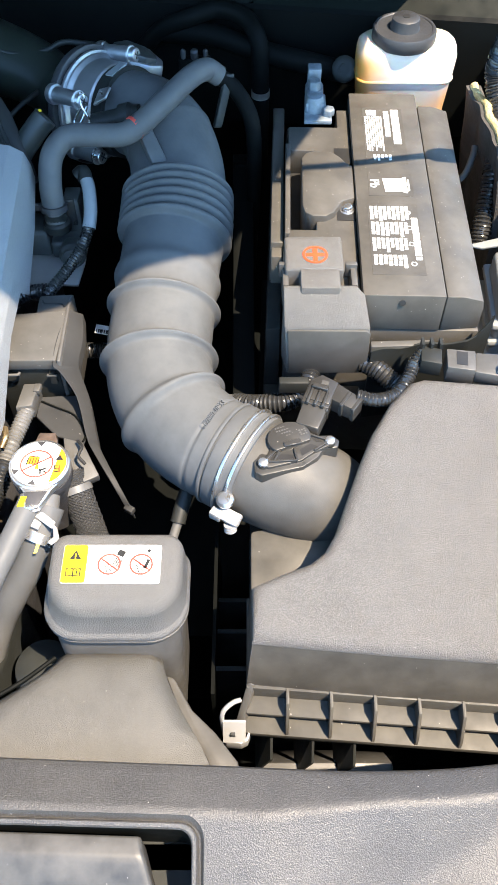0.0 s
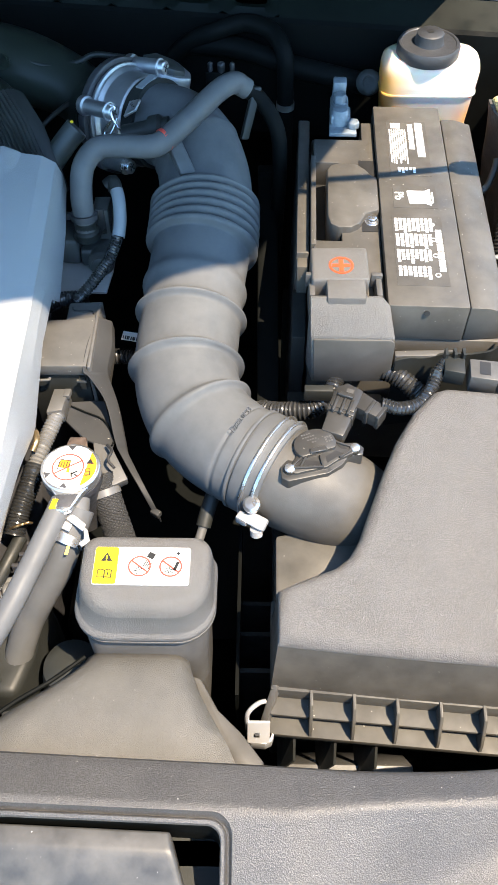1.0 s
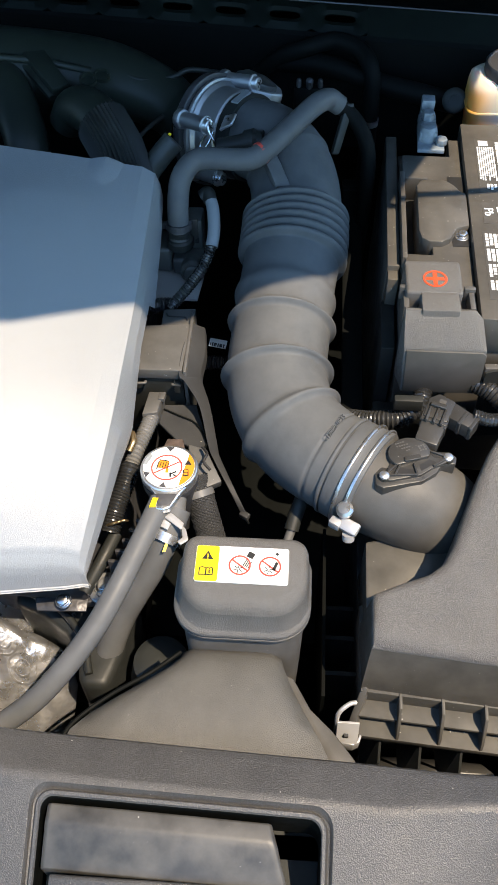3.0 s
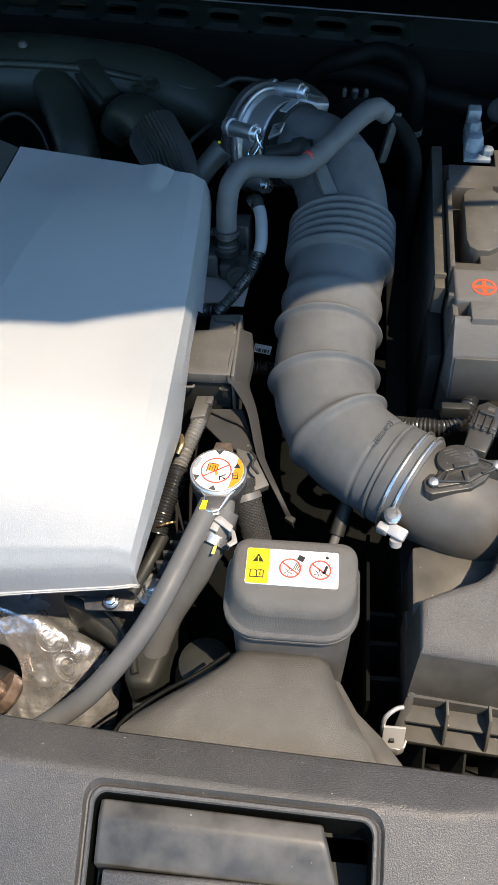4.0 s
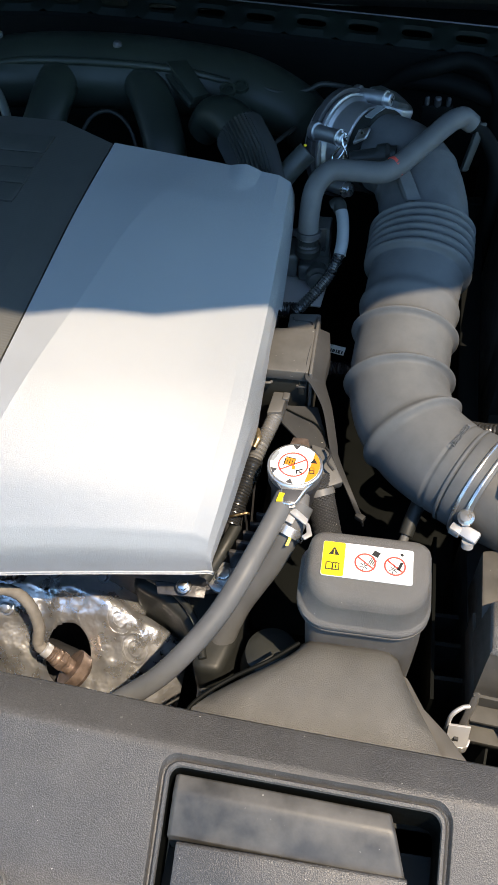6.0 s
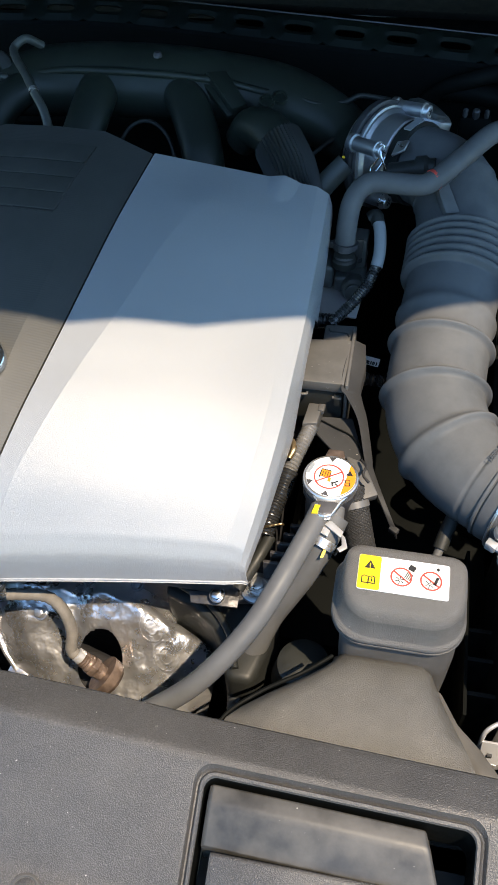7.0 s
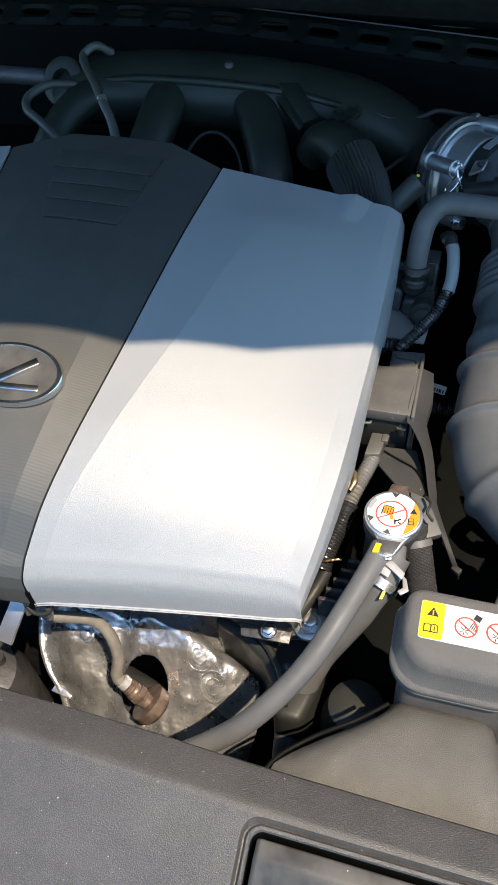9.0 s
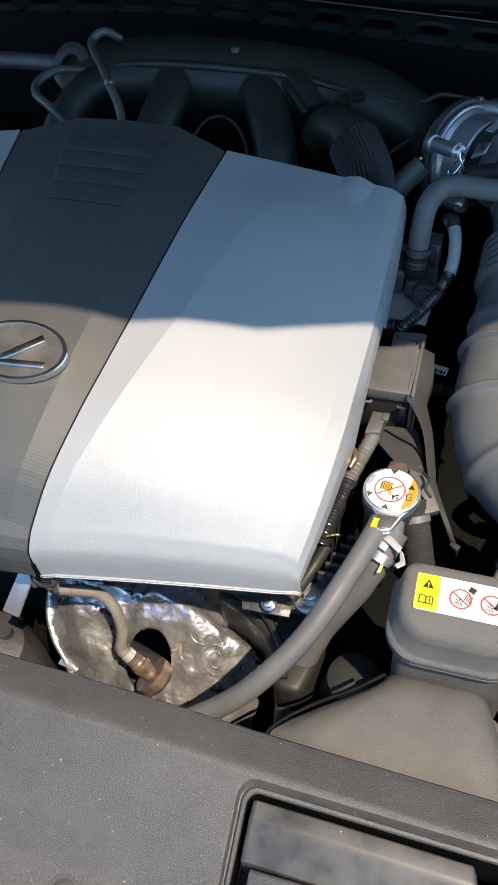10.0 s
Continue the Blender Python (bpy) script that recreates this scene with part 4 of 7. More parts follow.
part("wire", hoop(0.0010, 0.046, 0.0014, 0.0030), ZINC, clampx, bevel=0.0008)
part("wire", hoop(0.0105, 0.0455, 0.0014, 0.0032), ZINC, clampx, bevel=0.0008)
part("rib_ring", hoop(-0.0155, 0.0435, 0.0016, 0.0030), RUBBER, clampx, bevel=0.0008)
part("screw", lathe([(0, 0.0072), (0.0035, 0.0072), (0.0058, 0.005), (0.0062, 0.001)], (-0.0185, 0.3530, 0.8655), (-0.2, -0.25, 1), 20), ZINC, clampx)
part("lug", box((-0.0085, -0.0055, -0.004), (0.0085, 0.0055, 0.004), None, Matrix.Translation((-0.0145, 0.343, 0.857)) @ Matrix.Rotation(radians(-30), 4, "Z") @ Matrix.Rotation(radians(25), 4, "X")), BRIGHT, clampx, bevel=0.0018)
part("lug", box((-0.005, -0.004, -0.004), (0.005, 0.004, 0.005), None, Matrix.Translation((-0.026, 0.346, 0.856)) @ Matrix.Rotation(radians(-30), 4, "Z")), BRIGHT, clampx, bevel=0.0015)
part("nut", lathe([(0, 0.0052), (0.006, 0.0052), (0.0075, 0.003)], (-0.0150, 0.3385, 0.8530), (0.05, -0.35, -1), 14), BRIGHT, clampx)

# breather hose over the duct
breather = thing("breather_hose", (-0.1, 0.70, 0.93), "thick grey rubber breather hose bent across the intake duct", "hose")
part("hose", tube([(-0.188, 0.655, 0.90, 0.0107), (-0.188, 0.662, 0.935, 0.0107), (-0.184, 0.676, 0.958, 0.0107), (-0.170, 0.690, 0.968, 0.0107), (-0.145, 0.690, 0.970, 0.0107), (-0.118, 0.6875, 0.972, 0.0107), (-0.103, 0.696, 0.976, 0.0107), (-0.080, 0.724, 0.983, 0.0107), (-0.056, 0.757, 0.989, 0.0107),
                   (-0.042, 0.774, 0.987, 0.0107), (-0.034, 0.778, 0.981, 0.0104), (-0.029, 0.779, 0.977, 0.0102)], 0.0107, 8, 20), HOSE, breather)
# same hose farther down; the deeper shade is put into its colour
part("lower_end", tube([(-0.030, 0.779, 0.9775), (-0.016, 0.777, 0.967), (-0.004, 0.768, 0.954), (0.0035, 0.761, 0.935), (0.0055, 0.757, 0.90), (0.004, 0.757, 0.84), (0.0, 0.76, 0.74)], 0.0080, 8, 18), PAINTSHADE, breather, "thin lower end, coloured dark for the shade it hangs in")
part("red_mark", lathe([(-0.0018, 0.0106), (-0.0017, 0.0111), (0.0017, 0.0111), (0.0018, 0.0106)], (-0.1065, 0.6935, 0.9749), (0.75, 0.62, 0.15), 20), RED, breather, "small red paint mark")

# ---- throttle body ----
throttle = thing("throttle_body", (-0.16, 0.80, 0.88), "cast aluminium throttle body with hose clamp", "throttle body")
TA = Vector((-0.80, 0.56, -0.18)).normalized()
TC = Vector((-0.130, 0.790, 0.932))
part("housing", lathe([(0.0, 0.041), (0.004, 0.043), (0.006, 0.0465), (0.030, 0.0475), (0.033, 0.0520), (0.038, 0.0535), (0.041, 0.0535), (0.046, 0.050), (0.06, 0.050)], TC, TA, 48), CASTING, throttle, bevel=0.0008)
part("flange_ring", lathe([(0.041, 0.0545), (0.041, 0.0600), (0.050, 0.0600), (0.050, 0.0545)], TC, TA, 48), METALDARK, throttle, bevel=0.0012)
part("bead", lathe([(0.0345, 0.052), (0.0350, 0.0555), (0.0385, 0.0555), (0.039, 0.052)], TC, TA, 48), CASTING, throttle, bevel=0.0008)
for a, z in (((-0.1975, 0.7755, 0.961), (-0.166, 0.750, 0.969)), ((-0.158, 0.8515, 0.964), (-0.1215, 0.8330, 0.970)), ((-0.185, 0.765, 0.905), (-0.155, 0.745, 0.910))):
    a, z = Vector(a), Vector(z)
    way = (z - a).normalized()
    n = (z - a).length
    part("boss", lathe([(-0.002, 0.0065), (0, 0.0098), (0.003, 0.0104), (0.007, 0.0098), (0.008, 0.0078), (n - 0.003, 0.0078), (n - 0.002, 0.0070)], a, way, 22), CASTING, throttle)
    part("boss_screw", lathe([(-0.002, 0.0092), (0.0, 0.0092), (0.0, 0.0072), (0.0055, 0.0072), (0.0065, 0.0058)], z, way, 24), ZINC, throttle, bevel=0.0004)
    side_v = way.orthogonal().normalized()
    for q in (side_v, way.cross(side_v)):
        p = z + way * 0.0066
        part("screw_slot", tube([tuple(p - q * 0.004), tuple(p + q * 0.004)], 0.0007, 2, 6), BLACK, throttle)
part("top_plate", slab([(-0.138, 0.862, 0.973), (-0.112, 0.842, 0.973), (-0.092, 0.842, 0.968), (-0.080, 0.852, 0.962), (-0.082, 0.872, 0.957), (-0.098, 0.892, 0.960), (-0.125, 0.890, 0.966)], 0.016), CASTING, throttle, bevel=0.002, move=Matrix.Translation((-0.010, -0.016, -0.006)))
part("top_cover", slab([(-0.132, 0.866, 0.981), (-0.112, 0.848, 0.979), (-0.096, 0.847, 0.974), (-0.086, 0.855, 0.968), (-0.088, 0.870, 0.963), (-0.100, 0.884, 0.966), (-0.120, 0.884, 0.974)], 0.008), VALVE, throttle, bevel=0.002, move=Matrix.Translation((-0.010, -0.016, -0.006)))
hc = part("band_clamp", lathe([(-0.012, 0.043), (-0.012, 0.0455), (0.003, 0.0455), (0.003, 0.043)], TC, TA, 48), DARK, throttle)
ez = Vector((-0.20, 0.02, 1.0)).normalized()
ex = (-TA - ez * (-TA).dot(ez)).normalized()
m = Matrix((ex, ez.cross(ex), ez)).transposed().to_4x4()
m.translation = Vector((-0.1325, 0.7905, 0.9775))
part("clamp_tag", box((-0.0045, -0.0115, -0.001), (0.0045, 0.0115, 0.0012), None, m), GREYBOX, hc)
wirex = [(-0.158, 0.742, 0.967), (-0.163, 0.738, 0.957), (-0.170, 0.737, 0.948), (-0.1725, 0.742, 0.952), (-0.166, 0.745, 0.962), (-0.160, 0.748, 0.973), (-0.1645, 0.749, 0.977), (-0.1625, 0.741, 0.968), (-0.156, 0.737, 0.956)]
part("wire_pin", tube(wirex, 0.0011, 6, 8), CHROME, throttle, "bent bright wire pin")
part("clamp_screw", tube([(-0.152, 0.737, 0.952), (-0.118, 0.733, 0.962)], 0.0095, 3, 18), DARK, throttle)
part("clamp_head", lathe([(0, 0.013), (0.010, 0.0135), (0.014, 0.010), (0.020, 0.010)], (-0.124, 0.7335, 0.960), (1, -0.1, 0.25), 20), DARK, throttle)
part("clamp_plate", slab([(-0.153, 0.747, 0.966), (-0.140, 0.745, 0.975), (-0.136, 0.760, 0.978), (-0.148, 0.765, 0.972)], 0.003), ZINC, throttle, bevel=0.001)

# ---- battery ----
TURNED = Matrix.Translation((0.1, 0.66, 0)) @ Matrix.Rotation(radians(-1.7), 4, "Z") @ Matrix.Translation((-0.1, -0.66, 0))
battery = thing("battery", (0.11, 0.66, 0.70), "dusty dark grey car battery with printed warnings and a lit top", "battery")


def bpart(name, bm, mat, parent=battery, label="", **kw):
    return part(name, bm, mat, parent, label, move=TURNED, **kw)


bpart("case", box((0.036, 0.522, 0.70), (0.199, 0.815, 0.898)), BATTERY, bevel=0.004)
bm = rings([[(0.1005, y, 0.895), (0.1005, y, 0.9355), (0.1705, y, 0.9355), (0.1705, y, 0.895)] for y in (0.5125, 0.8195)])
plateau = bpart("plateau", bm, BATTERY, bevel=0.0012)
bm = rings([[(0.1712, y0, 0.895), (0.1712, y0, 0.9345), (0.186, y0 + 0.0005, 0.9340), (0.2035, y0 + 0.003, 0.9275), (0.2055, y0 + 0.004, 0.918), (0.2055, y0 + 0.004, 0.895)] for y0 in (0.513, 0.66, 0.799)])
bpart("shoulder", bm, BATTERY, bevel=0.0015)
bpart("front_foot", box((0.094, 0.5135, 0.860), (0.206, 0.53, 0.8945)), BATTERY, bevel=0.0015)
bpart("vent_hole", lathe([(0, 0.0027), (0.002, 0.0027)], (0.1345, 0.5135, 0.9275), (0, -1, 0.2), 16), BLACK)
bpart("deck", prism([(0.0375, 0.5175), (0.0375, 0.6055), (0.0635, 0.6055), (0.0635, 0.728), (0.0375, 0.728), (0.0375, 0.7685), (0.0875, 0.7685), (0.0875, 0.80), (0.0998, 0.80), (0.0998, 0.5175)], 0.895, 0.9275), BATTERY, bevel=0.0012)
bpart("well", box((0.0385, 0.600, 0.885), (0.064, 0.735, 0.900)), BLACK)
bpart("frame", prism([(0.0345, 0.598), (0.0395, 0.598), (0.0395, 0.737), (0.0345, 0.737)], 0.895, 0.929), BATTERY, bevel=0.001)
# flat carrying lug with a waist, over the well
LUG = [(0.0995, 0.695), (0.094, 0.6985), (0.088, 0.7085), (0.080, 0.7165), (0.062, 0.7180), (0.054, 0.7140), (0.050, 0.7060), (0.0500, 0.633), (0.0525, 0.6220), (0.060, 0.6165), (0.072, 0.6170), (0.080, 0.6230), (0.0875, 0.639), (0.0995, 0.644)]
bpart("lug", prism(LUG, 0.900, 0.9345), BATTERY, bevel=0.0025)
for y0, y1 in ((0.7045, 0.7310), (0.6190, 0.6420)):
    bpart("pocket", box((0.083, y0, 0.90), (0.0997, y1, 0.9281)), BLACK)
bolt(battery, TURNED @ Vector((0.0925, 0.6340, 0.9275)), (0, 0, 1), 0.0068, ZINC)
# printed panels
for k, (x0, x1, y0, y1) in enumerate(((0.113, 0.1535, 0.696, 0.7905), (0.113, 0.1545, 0.646, 0.680), (0.110, 0.1560, 0.538, 0.634))):
    bpart("panel", prism([(x0, y0), (x1, y0), (x1, y1), (x0, y1)], 0.9353, 0.93575), BATTERY)
rnd = random.Random(4)


def print_columns(x0, x1, y0, y1, n, fill=0.66, ragged=0.010):
    """Columns of unreadable small print, as bars that run along the case."""
    bm = bmesh.new()
    step = (x1 - x0) / n
    for i in range(n):
        x = x0 + step * (i + 0.5)
        y, last = y1, y0 + rnd.uniform(0, ragged)
        while y > last + 0.001:
            end = max(last, y - rnd.uniform(0.002, 0.0065))
            box((x - step * fill / 2, end, 0.9357), (x + step * fill / 2, y, 0.9361), bm)
            y = end - rnd.uniform(0.0006, 0.0014)
    return bm


bpart("print", print_columns(0.1145, 0.1325, 0.7155, 0.7755, 8, 0.62, 0.012), WHITE, battery, "white unreadable small print")
bpart("print", print_columns(0.1345, 0.1400, 0.7320, 0.7850, 1, 0.95), WHITE)
bpart("print", print_columns(0.1420, 0.1500, 0.7200, 0.7880, 1, 0.95), WHITE)
bpart("print", box((0.1170, 0.7780, 0.9357), (0.1270, 0.7870, 0.9361)), WHITE)
bpart("print", print_columns(0.120, 0.1385, 0.700, 0.710, 5, 0.7, 0.006), WHITE)
bpart("print", print_columns(0.1115, 0.1475, 0.6090, 0.6300, 9, 0.72, 0.004), WHITE)
bpart("print", print_columns(0.1115, 0.1455, 0.5870, 0.6075, 8, 0.72, 0.006), WHITE)
bpart("print", print_columns(0.1115, 0.1435, 0.5650, 0.5855, 8, 0.72, 0.007), WHITE)
bpart("print", print_columns(0.1115, 0.1415, 0.5430, 0.5630, 7, 0.72, 0.009), WHITE)
bpart("heading", print_columns(0.1485, 0.1545, 0.5560, 0.6140, 1, 0.95), WHITE)
bm = bmesh.new()
for s in ([(0.1285, 0.6520), (0.1440, 0.6530), (0.1445, 0.6720), (0.1265, 0.6720)], [(0.1445, 0.6520), (0.1490, 0.6500), (0.1490, 0.6750), (0.1445, 0.6730)], [(0.1500, 0.6530), (0.1515, 0.6545), (0.1515, 0.6700), (0.1500, 0.6715)]):
    prism(s, 0.9357, 0.9361, bm)
bpart("bin_sign", bm, WHITE)
ring_bm = bmesh.new()
for cy in (0.6215, 0.600, 0.578, 0.5520):
    rings([[(0.1465 + q * math.cos(a), cy + q * math.sin(a), h) for a in (math.tau * i / 18 for i in range(18))] for q, h in ((0.0026, 0.9357), (0.0026, 0.9361), (0.0019, 0.9361), (0.0019, 0.9357))], ring_bm, cap=False)
bpart("round_signs", ring_bm, WHITE)
writing("lead_sign", "Pb", 0.0125, TURNED @ pose(0.1185, 0.6640, 0.9360, 0, 0, -90), WHITE, battery)
# terminals
neg = thing("negative_terminal", (0.068, 0.79, 0.92), "zinc battery clamp with a hex nut on the negative post", "battery terminal")
bpart("base_plate", prism([(0.0535, 0.772), (0.082, 0.772), (0.082, 0.786), (0.0765, 0.790), (0.0765, 0.822), (0.0545, 0.822)], 0.9278, 0.9325), LEAD, neg, bevel=0.001)
bpart("strap", prism([(0.0545, 0.786), (0.0735, 0.786), (0.0735, 0.825), (0.070, 0.834), (0.058, 0.834), (0.0545, 0.825)], 0.9325, 0.9425), LEAD, neg, bevel=0.0018)
bpart("post", lathe([(0, 0.0098), (0.016, 0.0088), (0.018, 0.0075)], (0.064, 0.7925, 0.930)), LEAD, neg)
bpart("upright", prism([(0.057, 0.826), (0.071, 0.826), (0.071, 0.840), (0.057, 0.840)], 0.934, 0.957), LEAD, neg, bevel=0.0015)
bpart("nut", lathe([(0, 0.0088), (0.0015, 0.0088), (0.0015, 0.0070), (0.0095, 0.0070), (0.0105, 0.0055)], (0.064, 0.813, 0.9425), sides=6), LEAD, neg, bevel=0.0005)
bpart("nut", lathe([(0, 0.0065), (0.0065, 0.0065), (0.0075, 0.0045)], (0.0785, 0.7835, 0.9325), sides=6), LEAD, neg, bevel=0.0005)

# positive cover
cover = thing("terminal_cover", (0.06, 0.53, 0.86), "grained black terminal cover with a red plus sign", "terminal cover")
part("upper_cover", rings([[(x, y, z) for x, y in plan] for plan, z in (
    ([(0.0305, 0.531), (0.0305, 0.574), (0.0805, 0.5745), (0.0805, 0.531)], 0.920), ([(0.0305, 0.531), (0.0305, 0.574), (0.0805, 0.5745), (0.0805, 0.531)], 0.9475))]), CAPGRAIN, cover, bevel=0.003, segments=3)
part("neck", prism([(0.043, 0.509), (0.043, 0.536), (0.0765, 0.536), (0.0765, 0.509)], 0.92, 0.9465), CAPGRAIN, cover, bevel=0.002)
part("lower_cover", rings([[(x, 0.516, 0.9430) for x in (0.029, 0.0895)] + [(0.089, 0.5155, 0.941), (0.089, 0.517, 0.862), (0.029, 0.517, 0.862)],
                           [(x, 0.5125, 0.9440) for x in (0.029, 0.0905)] + [(0.0975, 0.512, 0.936), (0.0985, 0.513, 0.862), (0.029, 0.513, 0.862)],
                           [(x, 0.4925, 0.9185) for x in (0.0298, 0.097)] + [(0.1025, 0.4925, 0.9165), (0.105, 0.4925, 0.860), (0.034, 0.4925, 0.860)],
                           [(x, 0.4915, 0.9165) for x in (0.0305, 0.097)] + [(0.1015, 0.4915, 0.9155), (0.104, 0.4915, 0.861), (0.035, 0.4915, 0.861)]]), CAPGRAIN, cover, bevel=0.0022, segments=3, sharp=30)
part("front_face", rings([[(x, y, z) for x, z in ((0.0325, 0.9155), (0.0995, 0.9150), (0.1030, 0.9120), (0.1045, 0.8625), (0.0355, 0.8620))] for y in (0.4900, 0.4925)]), ELBOW, cover, "smooth front face", bevel=0.0008)
for x in (0.0285, 0.0865):
    part("clip", prism([(x, 0.520), (x + 0.005, 0.520), (x + 0.005, 0.545), (x, 0.545)], 0.915, 0.940), PLASTIC, cover, bevel=0.001)
    part("clip_tab", prism([(x - 0.003 if x < 0.05 else x - 0.004, 0.5405), (x + 0.012 if x < 0.05 else x + 0.006, 0.5405), (x + 0.012 if x < 0.05 else x + 0.006, 0.545), (x - 0.003 if x < 0.05 else x - 0.004, 0.545)], 0.93, 0.944), PLASTIC, cover, bevel=0.001)
ring = part("plus_ring", rings([[(0.0565 + q * math.cos(a), 0.549 + q * math.sin(a), z) for a in (math.tau * i / 36 for i in range(36))] for q, z in ((0.0108, 0.9472), (0.0108, 0.9480), (0.0090, 0.9480), (0.0090, 0.9472))], cap=False), PLUSRED, cover)
w, g = 0.0019, 0.0080
flat_shapes("plus_sign", [[(0.0565 + u, 0.549 + v) for u, v in ((-w, -g), (w, -g), (w, -w), (g, -w), (g, w), (w, w), (w, g), (-w, g), (-w, w), (-g, w), (-g, -w), (-w, -w))]], 0.9474, PLUSRED, cover, 0.0005)

# tray, heat wrap and cables round the battery
tray = thing("battery_tray", (0.1, 0.65, 0.66), "black battery tray wall beside the battery", "battery tray")
bpart("side_wall", rings([[(0.0215, y, z0), (0.0335, y, z0), (0.0345, y, 0.66), (0.0185, y, 0.66)] for y, z0 in ((0.598, 0.918), (0.818, 0.918))]), BATTERY, tray, bevel=0.0015)
bpart("side_wall", rings([[(0.0195, y, z0), (0.0325, y, z0), (0.0335, y, 0.66), (0.0165, y, 0.66)] for y, z0 in ((0.525, 0.880), (0.590, 0.880))]), DARK, tray, bevel=0.0015)
bpart("notch_block", box((0.0225, 0.585, 0.87), (0.0330, 0.6, 0.912)), BATTERY, tray, bevel=0.001)
bpart("floor_plate", box((0.012, 0.49, 0.64), (0.21, 0.83, 0.66)), DARK, tray)
bpart("front_rail", box((0.018, 0.50, 0.80), (0.11, 0.516, 0.815)), DARK, tray, bevel=0.002)
part("tray_pillar", rings([[(-0.016, 0.51, z), (0.006, 0.51, z), (0.006, 0.525, z), (-0.016, 0.525, z)] for z in (0.62, 0.80)] + [[(-0.018, 0.80, z), (0.004, 0.80, z), (0.004, 0.815, z), (-0.018, 0.815, z)] for z in (0.86, 0.865)]), PAINTSHADE, tray, bevel=0.002)
wrap = thing("battery_heat_wrap", (0.155, 0.49, 0.78), "black curling sheet wrap standing before the battery", "heat wrap")
f = lambda u, v: (0.106 + 0.102 * u, 0.4885 + 0.006 * math.sin(3.1 * u) + 0.012 * max(0, u - 0.8) * 5, 0.80 + v * (0.0915 + 0.012 * u * u + 0.020 * max(0, (u - 0.86)) * 7 + 0.0015 * math.sin(17 * u)))
bm = bmesh.new()
rows = [[Vector(f(i / 30, j / 4)) for j in range(5)] for i in range(31)]
rings([[p + Vector((0, 0, 0)) for p in r] + [p + Vector((0, 0.0022, 0)) for p in reversed(r)] for r in rows], bm)
part("sheet", bm, DARK, wrap)
part("pad", prism([(0.106, 0.493), (0.158, 0.495), (0.158, 0.502), (0.106, 0.500)], 0.86, 0.893), PLASTIC, wrap, bevel=0.001)


def cable(name, path, r, mat, label, category="cable", ribbed=True, pitch=0.0030, depth=0.0007):
    ob = part(name, corrugated(path, r, depth, pitch) if ribbed else tube(path, r, 8, 14), mat)
    return tagged(ob, label, category)


cable("corrugated_cable", [(0.088, 0.4335, 0.8985), (0.104, 0.431, 0.896), (0.122, 0.4395, 0.892), (0.133, 0.455, 0.893), (0.140, 0.469, 0.899), (0.1475, 0.477, 0.904)], 0.0056, LOOM, "black corrugated cable sleeve from the sensor plug")
cable("corrugated_cable", [(0.056, 0.505, 0.866), (0.055, 0.492, 0.86), (0.050, 0.478, 0.855), (0.036, 0.468, 0.850), (0.018, 0.468, 0.846), (0.002, 0.474, 0.838), (-0.012, 0.486, 0.825)], 0.0085, LOOM, "black corrugated battery cable leaving the terminal cover", pitch=0.0036, depth=0.0008)
cable("corrugated_cable", [(0.094, 0.502, 0.868), (0.108, 0.492, 0.870), (0.122, 0.480, 0.868), (0.14, 0.466, 0.858), (0.16, 0.455, 0.84)], 0.0088, LOOM, "thick black corrugated cable behind the air cleaner", pitch=0.0036, depth=0.0008)
part_bm = box((0.026, 0.466, 0.862), (0.052, 0.474, 0.876))
tagged(part("cable_holder", part_bm, DARK, bevel=0.0015), "small black cable holder strap", "cable holder")
tagged(part("black_hose", tube([(-0.016, 0.488, 0.822), (-0.022, 0.503, 0.80), (-0.024, 0.53, 0.76), (-0.024, 0.56, 0.70)], 0.0085, 6, 14), DARK), "black hose dropping beside the intake duct", "hose")

# loom channel on the back edge of the air cleaner
chan = thing("loom_channel", (0.17, 0.463, 0.88), "black plastic loom channel clipped behind the air cleaner lid", "cable channel")
bm = prism([(0.143, 0.463), (0.160, 0.459), (0.162, 0.476), (0.145, 0.480)], 0.893, 0.909)
part("end_clip", bm, DARK, chan, bevel=0.001)
for x in (0.146, 0.1535, 0.161):
    part("end_tab", box((x - 0.0012, 0.476, 0.895), (x + 0.0012, 0.484, 0.914)), DARK, chan)
part("body", prism([(0.164, 0.456), (0.187, 0.452), (0.190, 0.474), (0.166, 0.477)], 0.890, 0.9085), PLASTIC, chan, bevel=0.0012)
part("slot", prism([(0.172, 0.459), (0.181, 0.4575), (0.183, 0.472), (0.174, 0.4735)], 0.9075, 0.9088), BLACK, chan)
part("tail", slab([(0.186, 0.452, 0.907), (0.190, 0.474, 0.907), (0.215, 0.470, 0.909), (0.252, 0.452, 0.905), (0.252, 0.440, 0.903), (0.210, 0.4475, 0.906)], 0.014), PLASTIC, chan, bevel=0.002)
for i in range(3):
    part("clip_wire", tube([(0.205 + 0.012 * i, 0.450, 0.908), (0.208 + 0.012 * i, 0.456, 0.912), (0.214 + 0.012 * i, 0.458, 0.909)], 0.0012, 4, 8), ZINC, chan)

# ---- brake fluid reservoir ----
tank = thing("brake_reservoir", (0.165, 0.89, 0.85), "milky white brake fluid reservoir with amber fluid and black cap", "fluid reservoir")


def tank_loop(z, x0, x1, y0, y1, r=0.014):
    return [(x, y, z) for x, y in rounded(x0, x1, y0, y1, min(r, (y1 - y0) / 2 - 0.001), 6)]


